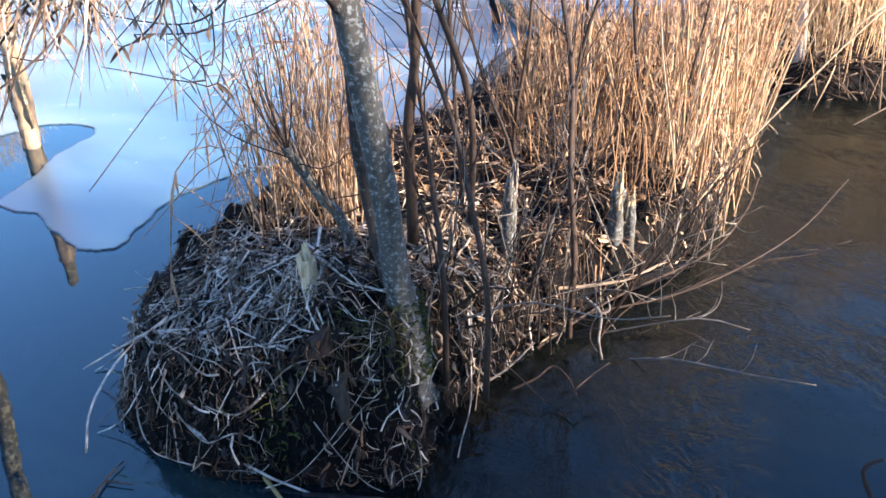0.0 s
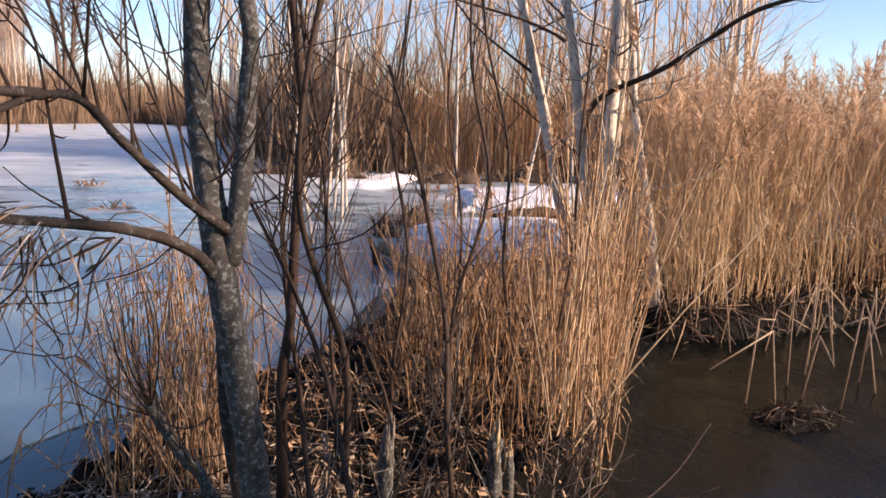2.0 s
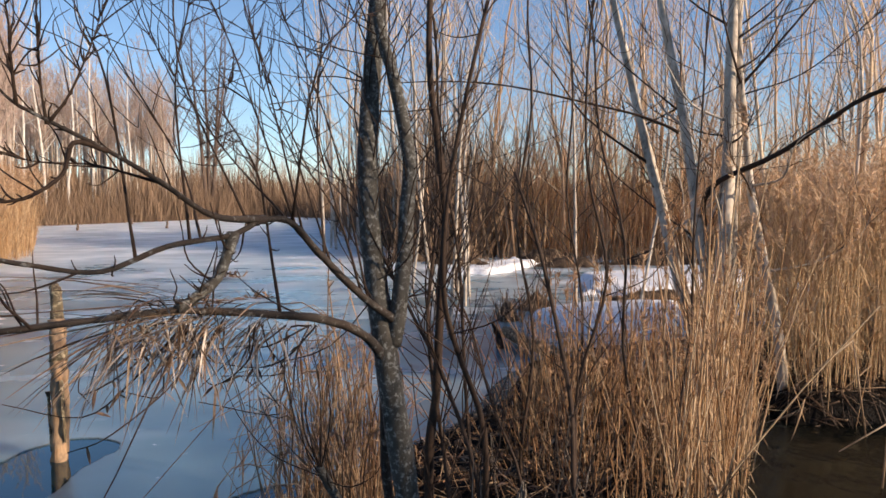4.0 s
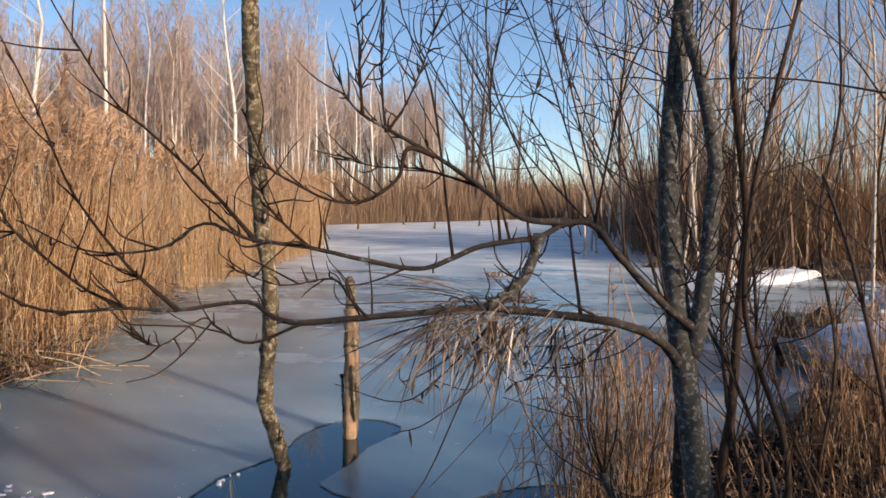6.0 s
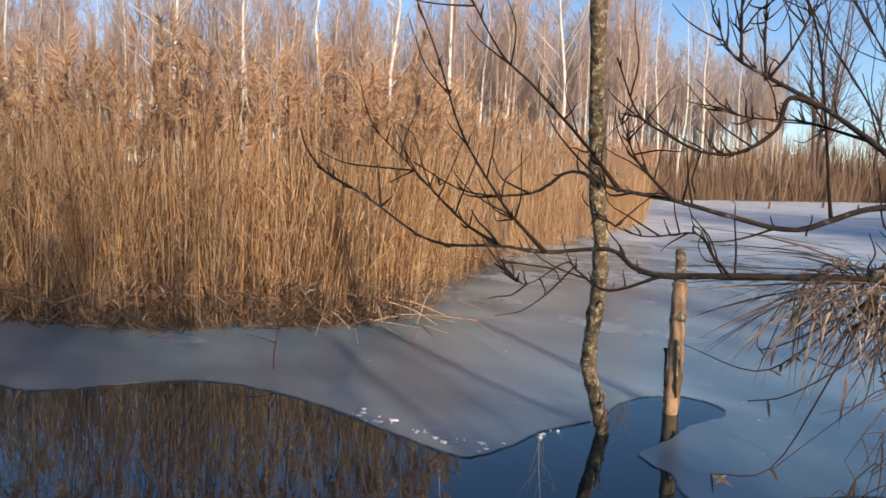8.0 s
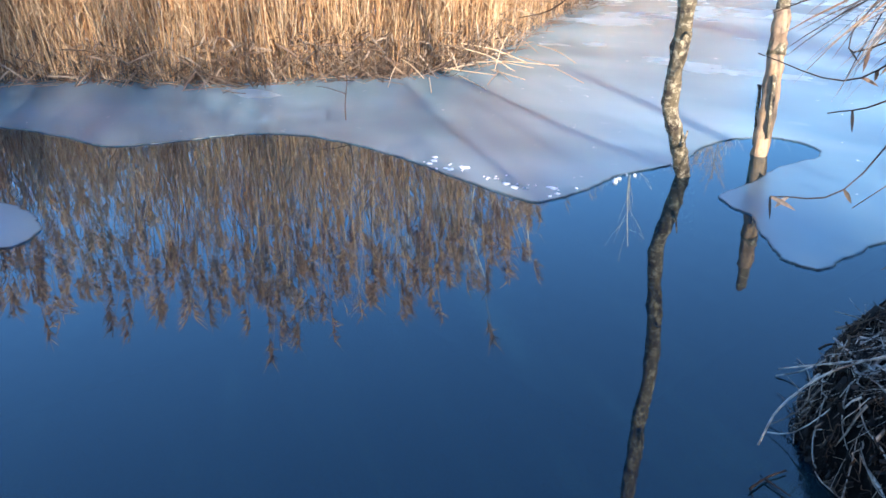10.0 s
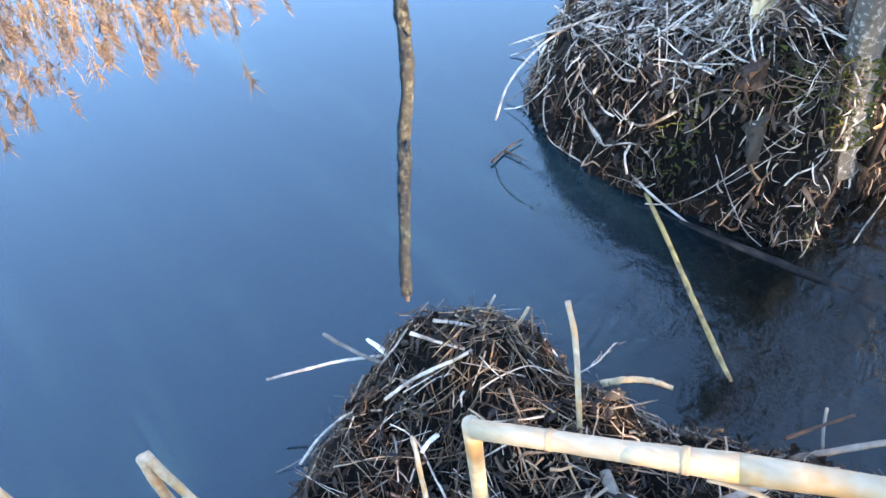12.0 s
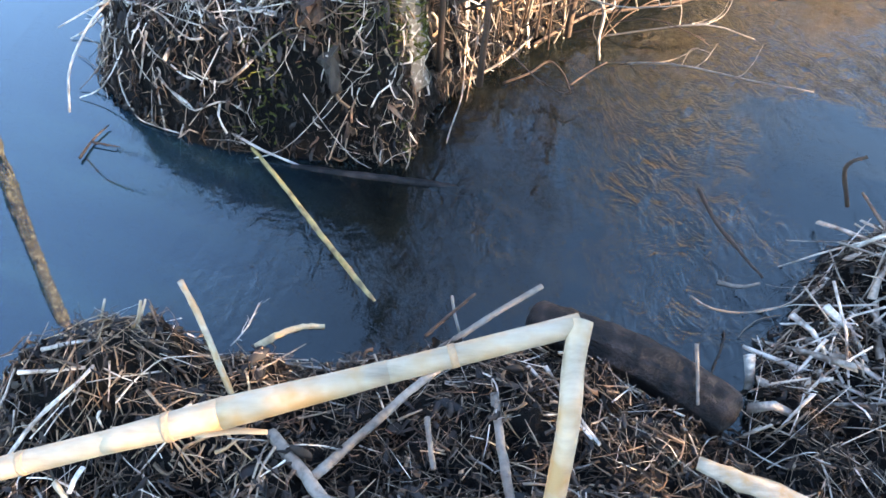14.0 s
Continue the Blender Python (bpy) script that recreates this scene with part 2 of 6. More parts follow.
def make_water():
    m, nt, bsdf = nodes_of("pond_water")
    nt.nodes.remove(bsdf)
    out = nt.nodes["Material Output"]
    tc = nt.nodes.new("ShaderNodeTexCoord")
    xyz = nt.nodes.new("ShaderNodeSeparateXYZ")
    nt.links.new(tc.outputs["Object"], xyz.inputs[0])
    # the outflow at the islet is shallow, silty and rippled; the pond is calm
    flow = node(nt, "ShaderNodeMapRange")
    flow.interpolation_type = "SMOOTHSTEP"
    flow.inputs[1].default_value, flow.inputs[2].default_value = -0.95, -0.05
    bend = node(nt, "ShaderNodeTexNoise", Scale=1.3, Detail=2.0)
    nt.links.new(tc.outputs["Object"], bend.inputs["Vector"])
    add = nt.nodes.new("ShaderNodeMath")
    add.operation = "MULTIPLY_ADD"
    add.inputs[1].default_value, add.inputs[2].default_value = 0.7, -0.35
    nt.links.new(bend.outputs[0], add.inputs[0])
    s = nt.nodes.new("ShaderNodeMath")
    s.operation = "ADD"
    nt.links.new(xyz.outputs[0], s.inputs[0])
    nt.links.new(add.outputs[0], s.inputs[1])
    nt.links.new(s.outputs[0], flow.inputs[0])
    mp = node(nt, "ShaderNodeMapping")
    mp.inputs["Rotation"].default_value = (0, 0, radians(35))
    mp.inputs["Scale"].default_value = (1.0, 0.6, 1.0)
    nt.links.new(tc.outputs["Object"], mp.inputs[0])
    rip = node(nt, "ShaderNodeTexNoise", Scale=17.0, Detail=4.0, Roughness=0.6, Distortion=1.2)
    nt.links.new(mp.outputs[0], rip.inputs["Vector"])
    calm = node(nt, "ShaderNodeTexNoise", Scale=1.6, Detail=1.0)
    nt.links.new(tc.outputs["Object"], calm.inputs["Vector"])
    b1 = node(nt, "ShaderNodeBump", Strength=0.02, Distance=0.02)
    nt.links.new(calm.outputs[0], b1.inputs["Height"])
    b2 = node(nt, "ShaderNodeBump", Distance=0.035)
    amp = nt.nodes.new("ShaderNodeMath")
    amp.operation = "MULTIPLY"
    amp.inputs[1].default_value = 0.45
    where = node(nt, "ShaderNodeTexNoise", Scale=2.2, Detail=2.0)
    nt.links.new(tc.outputs["Object"], where.inputs["Vector"])
    patchy = ramp_of(nt, where.outputs[0], [(0.42, (0.12, 0.12, 0.12)), (0.62, (1, 1, 1))])
    both = nt.nodes.new("ShaderNodeMath")
    both.operation = "MULTIPLY"
    nt.links.new(flow.outputs[0], both.inputs[0])
    nt.links.new(patchy, both.inputs[1])
    nt.links.new(both.outputs[0], amp.inputs[0])
    nt.links.new(amp.outputs[0], b2.inputs["Strength"])
    nt.links.new(rip.outputs[0], b2.inputs["Height"])
    nt.links.new(b1.outputs[0], b2.inputs["Normal"])
    clear = nt.nodes.new("ShaderNodeBsdfTransparent")
    # bluish murk, deepened to put reflected sky into tint and body colour
    tint = mixed(nt, flow.outputs[0], (0.05, 0.20, 0.34), (0.07, 0.08, 0.065))
    nt.links.new(tint, clear.inputs[0])
    murk = nt.nodes.new("ShaderNodeBsdfDiffuse")
    # outflow body darkened: its dark reflections are put into the colour
    body = mixed(nt, flow.outputs[0], (0.012, 0.045, 0.070), (0.0065, 0.009, 0.0085))
    nt.links.new(body, murk.inputs[0])
    inner = nt.nodes.new("ShaderNodeMixShader")
    inner.inputs[0].default_value = 0.4
    nt.links.new(clear.outputs[0], inner.inputs[1])
    nt.links.new(murk.outputs[0], inner.inputs[2])
    # gloss tinted blue to deepen the sky's reflection
    gloss = node(nt, "ShaderNodeBsdfGlossy", Roughness=0.015, Color=(0.84, 0.96, 1.0, 1.0))
    nt.links.new(b2.outputs[0], gloss.inputs["Normal"])
    dull = nt.nodes.new("ShaderNodeMath")
    dull.operation = "MULTIPLY_ADD"
    dull.inputs[1].default_value, dull.inputs[2].default_value = 0.05, 0.003
    nt.links.new(flow.outputs[0], dull.inputs[0])
    nt.links.new(dull.outputs[0], gloss.inputs["Roughness"])
    fr = node(nt, "ShaderNodeFresnel", IOR=1.7)
    nt.links.new(b2.outputs[0], fr.inputs["Normal"])
    top = nt.nodes.new("ShaderNodeMixShader")
    gain = nt.nodes.new("ShaderNodeMapRange")
    gain.inputs[3].default_value, gain.inputs[4].default_value = 1.0, 0.62
    nt.links.new(flow.outputs[0], gain.inputs[0])
    share = nt.nodes.new("ShaderNodeMath")
    share.operation = "MULTIPLY"
    nt.links.new(fr.outputs[0], share.inputs[0])
    nt.links.new(gain.outputs[0], share.inputs[1])
    nt.links.new(share.outputs[0], top.inputs[0])
    nt.links.new(inner.outputs[0], top.inputs[1])
    nt.links.new(gloss.outputs[0], top.inputs[2])
    nt.links.new(top.outputs[0], out.inputs[0])
    return m


def make_ice():
    m, nt, bsdf = nodes_of("cloudy_grey_ice")
    tc = nt.nodes.new("ShaderNodeTexCoord")
    mp = node(nt, "ShaderNodeMapping")
    mp.inputs["Rotation"].default_value = (0, 0, radians(-28))
    mp.inputs["Scale"].default_value = (0.6, 1.0, 1.0)
    nt.links.new(tc.outputs["Object"], mp.inputs[0])
    cloud = node(nt, "ShaderNodeTexNoise", Scale=0.55, Detail=2.5, Roughness=0.5, Distortion=0.4)
    nt.links.new(mp.outputs[0], cloud.inputs["Vector"])
    fine = node(nt, "ShaderNodeTexNoise", Scale=9.0, Detail=6.0, Roughness=0.65)
    nt.links.new(tc.outputs["Object"], fine.inputs["Vector"])
    col = ramp_of(nt, cloud.outputs[0], [(0.30, (0.075, 0.145, 0.195)), (0.48, (0.135, 0.23, 0.285)), (0.66, (0.24, 0.345, 0.40))])
    xyz = nt.nodes.new("ShaderNodeSeparateXYZ")
    nt.links.new(tc.outputs["Object"], xyz.inputs[0])
    # whitens with distance: drifted snow, plus sunlight on far ice put into the colour
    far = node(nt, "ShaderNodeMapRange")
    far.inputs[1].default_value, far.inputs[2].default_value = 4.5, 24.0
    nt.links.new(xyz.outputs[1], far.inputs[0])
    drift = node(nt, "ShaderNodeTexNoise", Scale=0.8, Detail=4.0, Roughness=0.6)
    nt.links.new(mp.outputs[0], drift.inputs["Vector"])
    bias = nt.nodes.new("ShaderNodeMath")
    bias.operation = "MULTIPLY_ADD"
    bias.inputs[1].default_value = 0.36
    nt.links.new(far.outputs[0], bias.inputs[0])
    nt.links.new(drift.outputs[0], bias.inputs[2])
    snow_sunlit = ramp_of(nt, bias.outputs[0], [(0.61, (0, 0, 0)), (0.95, (1, 1, 1))])
    col = mixed(nt, snow_sunlit, col, (0.72, 0.76, 0.80))
    flaw = ramp_of(nt, fine.outputs[0], [(0.67, (0, 0, 0)), (0.74, (1, 1, 1))])
    half = nt.nodes.new("ShaderNodeMath")
    half.operation = "MULTIPLY"
    half.inputs[1].default_value = 0.7
    nt.links.new(flaw, half.inputs[0])
    col = mixed(nt, half.outputs[0], col, (0.68, 0.72, 0.76))
    nt.links.new(col, bsdf.inputs["Base Color"])
    r = ramp_of(nt, snow_sunlit, [(0, (0.24, 0.24, 0.24)), (1, (0.6, 0.6, 0.6))])
    nt.links.new(r, bsdf.inputs["Roughness"])
    bsdf.inputs["IOR"].default_value = 1.7
    # cloudy ice scatters light sideways
    bsdf.subsurface_method = "BURLEY"
    bsdf.inputs["Subsurface Weight"].default_value = 0.85
    bsdf.inputs["Subsurface Radius"].default_value = (0.10, 0.16, 0.2)
    bsdf.inputs["Subsurface Scale"].default_value = 2.0
    b = node(nt, "ShaderNodeBump", Strength=0.12, Distance=0.01)
    nt.links.new(fine.outputs[0], b.inputs["Height"])
    nt.links.new(b.outputs[0], bsdf.inputs["Normal"])
    # the melting rim is thin and clear
    thin = nt.nodes.new("ShaderNodeAttribute")
    thin.attribute_name = "thin"
    rim = ramp_of(nt, thin.outputs["Fac"], [(0.0, (1, 1, 1)), (1.0, (0.5, 0.5, 0.5))])
    nt.links.new(rim, bsdf.inputs["Alpha"])
    return m


WATER, ICE = make_water(), make_ice()

# ---- building tools ----
rng = np.random.default_rng(7)


class Soup:
    """Many small pieces gathered into one mesh."""

    def __init__(self):
        self.v, self.f, self.n = [], [], 0

    def add(self, verts, faces, slot=0):
        verts = np.asarray(verts, float).reshape(-1, 3)
        faces = np.asarray(faces, int)
        self.v.append(verts)
        self.f.append((faces + self.n, slot))
        self.n += len(verts)

    def scatter(self, other, mats):
        """Copies of another Soup at N x 4 x 4 placements."""
        mats = np.asarray(mats)
        if not len(mats):
            return
        v = np.concatenate(other.v)
        w = np.einsum("nij,kj->nki", mats[:, :3, :3], v) + mats[:, None, :3, 3]
        off = (np.arange(len(mats)) * len(v))[:, None, None] + self.n
        self.v.append(w.reshape(-1, 3))
        for f, slot in other.f:
            self.f.append(((f[None] + off).reshape(-1, f.shape[1]), slot))
        self.n += len(mats) * len(v)

    def mesh(self, name, mats, smooth=True):
        me = bpy.data.meshes.new(name)
        v = np.concatenate(self.v)
        sizes = np.concatenate([np.full(len(f), f.shape[1]) for f, _ in self.f])
        loops = np.concatenate([f.ravel() for f, _ in self.f])
        slots = np.concatenate([np.full(len(f), s) for f, s in self.f])
        me.vertices.add(len(v))
        me.vertices.foreach_set("co", v.ravel())
        me.loops.add(len(loops))
        me.loops.foreach_set("vertex_index", loops.astype(np.int32))
        me.polygons.add(len(sizes))
        me.polygons.foreach_set("loop_start", np.concatenate([[0], np.cumsum(sizes)[:-1]]).astype(np.int32))
        for m in mats:
            me.materials.append(m)
        me.polygons.foreach_set("material_index", slots.astype(np.int32))
        me.polygons.foreach_set("use_smooth", np.full(len(sizes), smooth))
        me.update(calc_edges=True)
        return me


def smooth_line(points, per=4):
    """A Catmull-Rom curve through the points."""
    p = np.asarray(points, float)
    if len(p) < 3:
        return np.linspace(p[0], p[-1], per + 1)
    q = np.vstack([2 * p[0] - p[1], p, 2 * p[-1] - p[-2]])
    out = []
    for i in range(1, len(q) - 2):
        a, b, c, d = q[i - 1], q[i], q[i + 1], q[i + 2]
        for s in np.arange(per) / per:
            out.append(0.5 * (2 * b + (c - a) * s + (2 * a - 5 * b + 4 * c - d) * s * s + (3 * b - a - 3 * c + d) * s ** 3))
    out.append(p[-1])
    return np.array(out)


def tube(soup, line, r0, r1=None, sides=6, slot=0, knobs=0.0, flat=1.0, cap=True, power=1.0):
    """A tapered round bar along a line, with closed ends."""
    p = np.asarray(line, float)
    n = len(p)
    s = np.linspace(0, 1, n) ** power
    r = r0 + ((r1 if r1 is not None else r0) - r0) * s
    t = np.gradient(p, axis=0)
    t /= np.linalg.norm(t, axis=1)[:, None] + 1e-9
    mean = p[-1] - p[0]
    ref = np.array([0.0, 0.0, 1.0]) if abs(mean[2]) < 0.8 * np.linalg.norm(mean) else np.array([1.0, 0.0, 0.0])
    u = np.cross(t, ref)
    u /= np.linalg.norm(u, axis=1)[:, None] + 1e-9
    w = np.cross(t, u)
    a = np.arange(sides) * 2 * np.pi / sides
    rr = r[:, None] * (1 + knobs * rng.normal(size=(n, sides)))
    ring = p[:, None] + rr[..., None] * (np.cos(a)[None, :, None] * u[:, None] + flat * np.sin(a)[None, :, None] * w[:, None])
    i, j = np.meshgrid(np.arange(n - 1), np.arange(sides), indexing="ij")
    k = (j + 1) % sides
    quads = np.stack([i * sides + j, i * sides + k, (i + 1) * sides + k, (i + 1) * sides + j], -1).reshape(-1, 4)
    if not cap:
        soup.add(ring.reshape(-1, 3), quads, slot)
        return
    v = np.vstack([ring.reshape(-1, 3), p[0], p[-1]])
    base, top = n * sides, n * sides + 1
    m = np.arange(sides)
    mm = (m + 1) % sides
    last = (n - 1) * sides
    # both ends closed with quads that share the end point
    lo = np.stack([np.full(sides, base), mm, m, m], -1)[:, :3]
    hi = np.stack([np.full(sides, top), last + m, last + mm], -1)
    start = soup.n
    soup.add(v, quads, slot)
    soup.f.append((np.vstack([lo, hi]) + start, slot))
    soup.v.append(np.zeros((0, 3)))


def blade(soup, base, tip, width, droop=0.0, slot=0, turn=None):
    """A narrow dry leaf, folded along its middle and tapered."""
    base, tip = np.asarray(base, float), np.asarray(tip, float)
    d = tip - base
    side = np.cross(d, turn if turn is not None else rng.normal(size=3))
    side /= np.linalg.norm(side) + 1e-9
    lift = np.cross(side, d)
    lift /= np.linalg.norm(lift) + 1e-9
    v = []
    for s, w in ((0, 0.5), (0.4, 1.0), (0.75, 0.7), (1, 0.06)):
        c = base + d * s - np.array([0, 0, droop * s * s])
        v += [c - side * width * w / 2, c + lift * width * 0.22 * w, c + side * width * w / 2]
    f = []
    for i in range(3):
        a = 3 * i
        f += [[a, a + 1, a + 4, a + 3], [a + 1, a + 2, a + 5, a + 4]]
    soup.add(v, f, slot)


def turns(axis, angle):
    """N x 3 x 3 rotations about x, y or z."""
    c, n = np.cos(angle), np.sin(angle)
    o, z = np.ones_like(c), np.zeros_like(c)
    rows = {"x": (o, z, z, z, c, -n, z, n, c), "y": (c, z, n, z, o, z, -n, z, c), "z": (c, -n, z, n, c, z, z, z, o)}[axis]
    return np.stack(rows, -1).reshape(-1, 3, 3)


def stack(pos, rot, scale):
    """N x 4 x 4 placements from places, rotations and N x 3 scales."""
    out = np.zeros((len(pos), 4, 4))
    out[:, :3, :3] = rot * np.asarray(scale)[:, None, :]
    out[:, :3, 3] = pos
    out[:, 3, 3] = 1
    return out


def placements(pos, spin, scale, lean=0.0):
    """4 x 4 placements from positions, spins, scales and leans."""
    n = len(pos)
    lean = np.abs(rng.normal(0, 1, n)) * lean
    la = rng.uniform(0, 2 * np.pi, n)
    rot = turns("z", la) @ turns("y", lean) @ turns("z", spin - la)
    return stack(pos, rot, np.repeat(np.broadcast_to(scale, (n,))[:, None], 3, 1))


def part(name, data, material, parent, label=""):
    """One mesh object under a thing or a part; data is a Soup or a bmesh."""
    if isinstance(data, Soup):
        me = data.mesh(name, material if isinstance(material, (list, tuple)) else [material])
    else:
        me = bpy.data.meshes.new(name)
        data.to_mesh(me)
        data.free()
        me.materials.append(material)
        me.polygons.foreach_set("use_smooth", np.full(len(me.polygons), True))
    ob = new(name, me)
    ob.parent = parent
    if parent is not None:
        ob.matrix_parent_inverse = Matrix.Identity(4)
        ob.location = -Vector(origin_of(parent))
    return tagged(ob, label)


def origin_of(ob):
    p = Vector((0, 0, 0))
    while ob is not None:
        p += ob.location
        ob = ob.parent
    return p


def thing(name, at, label, category, group="", kind=""):
    """An Empty at a thing's base, which parents its parts."""
    ob = new(name)
    ob.empty_display_size = 0.05
    ob.location = at
    return tagged(ob, label, category, group, kind)


def single(name, soup, material, label, category, group="", kind=""):
    ob = part(name, soup, material, None)
    return tagged(ob, label, category, group, kind)


def inside(poly, x, y):
    """Signed distance to a closed outline: plus inside, minus outside."""
    px, py = np.asarray(x, float), np.asarray(y, float)
    shape = px.shape
    px, py = px.ravel(), py.ravel()
    best = np.full(px.shape, 1e9)
    odd = np.zeros(px.shape, bool)
    n = len(poly)
    for i in range(n):
        (ax, ay), (bx, by) = poly[i], poly[(i + 1) % n]
        dx, dy = bx - ax, by - ay
        s = np.clip(((px - ax) * dx + (py - ay) * dy) / (dx * dx + dy * dy + 1e-12), 0, 1)
        best = np.minimum(best, np.hypot(px - ax - s * dx, py - ay - s * dy))
        cross = (ay > py) != (by > py)
        with np.errstate(divide="ignore", invalid="ignore"):
            xs = ax + (py - ay) * dx / (dy if dy else 1e-12)
        odd ^= cross & (px < xs)
    return np.where(odd, best, -best).reshape(shape)


def ease(x, a, b):
    s = np.clip((np.asarray(x, float) - a) / (b - a), 0, 1)
    return s * s * (3 - 2 * s)


LATTICE = np.random.default_rng(31).uniform(-1, 1, (256, 256))


def rough_field(x, y, scale, seed=0.0):
    """Lumpy noise over arrays, about -1 to 1."""
    out, amp = 0.0, 0.65
    for octave in (1.0, 2.1):
        u = np.asarray(x, float) * scale * octave + seed * 17.3
        v = np.asarray(y, float) * scale * octave - seed * 9.1
        i, j = np.floor(u).astype(int), np.floor(v).astype(int)
        p, q = u - i, v - j
        p, q = p * p * (3 - 2 * p), q * q * (3 - 2 * q)
        g = lambda a, b: LATTICE[a % 256, b % 256]
        out = out + amp * ((g(i, j) * (1 - p) + g(i + 1, j) * p) * (1 - q) + (g(i, j + 1) * (1 - p) + g(i + 1, j + 1) * p) * q)
        amp *= 0.5
    return out

# ---- ground, water, ice ----
POND = [(-60, -30), (-60, 20), (-34, 34), (-26, 50), (-16, 74), (-9, 66), (-4, 41), (0, 22), (7, 19), (9, 12), (12, 8), (10, 1), (5.0, -2.6), (2.2, -5.0), (-3, -6.5), (-10, -14), (-30, -30)]
ISLET = [(-1.04, 2.03), (-0.97, 1.84), (-0.84, 1.70), (-0.6, 1.59), (-0.35, 1.55), (-0.08, 1.57), (0.0, 1.83), (0.11, 1.98), (0.38, 2.25), (0.56, 2.46), (0.9, 2.65), (1.18, 3.0), (1.55, 3.6), (1.98, 4.6), (2.2, 5.3), (1.7, 6.8), (0.9, 7.0), (0.55, 6.2), (0.36, 5.55), (-0.2, 4.6), (-0.8, 3.7), (-0.93, 3.3), (-1.03, 2.95), (-1.09, 2.62), (-1.10, 2.3)]
DAM = [(-0.9, -1.6), (-0.74, -0.4), (-0.73, 0.15), (-0.82, 0.345), (-0.84, 0.5), (-0.835, 0.73), (-0.72, 0.86), (-0.5, 0.92), (-0.38, 0.84), (-0.19, 0.90), (0.0, 0.95), (0.22, 0.97), (0.42, 0.86), (0.58, 0.82), (0.66, 0.98), (0.82, 1.2), (0.98, 1.33), (1.25, 1.45), (2.2, 1.5), (4.0, 1.0), (6.0, -2.0), (3.0, -5.0), (-2.0, -5.0)]
MAT = [(2.26, 3.68), (2.6, 3.85), (2.85, 3.7), (2.7, 3.45), (2.38, 3.4)]
RIGHT_BED = [(2.3, 4.95), (2.9, 4.9), (3.6, 5.1), (4.5, 5.35), (7.0, 5.2), (9.5, 4.2), (11, 6.5), (9, 9.0), (6.0, 9.2), (4.0, 8.6), (3.0, 8.0), (2.4, 6.8)]
LEFT_BED = [(-9.6, 0.8), (-8.3, 2.2), (-7.35, 2.95), (-6.8, 3.4), (-6.6, 4.2), (-6.15, 4.5), (-6.1, 5.2), (-6.3, 5.9), (-7.5, 8.1), (-8.5, 10.4), (-10.0, 15.4), (-12.1, 22.4), (-16, 30), (-24, 34), (-26, 20), (-20, 8), (-15, 0.5), (-12, -1.5)]


def ground_height(x, y):
    bank = ease(-inside(POND, x, y), -0.5, 4.0)
    wave = rough_field(x, y, 0.12, 3.1) * 0.25 + rough_field(x, y, 0.6, 9.2) * 0.06
    return -0.42 + rough_field(x, y, 1.1, 5.5) * 0.07 + bank * (0.62 + wave)


def grid_mesh(xs, ys, height):
    x, y = np.meshgrid(xs, ys, indexing="ij")
    z = height(x, y)
    n, m = x.shape
    i, j = np.meshgrid(np.arange(n - 1), np.arange(m - 1), indexing="ij")
    f = np.stack([i * m + j, (i + 1) * m + j, (i + 1) * m + j + 1, i * m + j + 1], -1).reshape(-1, 4)
    s = Soup()
    s.add(np.stack([x, y, z], -1), f)
    return s


span = np.sinh(np.linspace(-1, 1, 150) * 6.2) / math.sinh(6.2) * 1600
single("ground", grid_mesh(span, span + 1.0, ground_height), BED, "brown silty pond bed rising into dull winter banks", "ground", kind="structure")

sheet = Soup()
sheet.add([(-1500, -1500, 0), (1500, -1500, 0), (1500, 1500, 0), (-1500, 1500, 0)], [[0, 1, 2, 3]])
single("water", sheet, WATER, "calm pond water, blue deepened for reflected sky, silty and darkened at the outflow", "water", kind="structure")


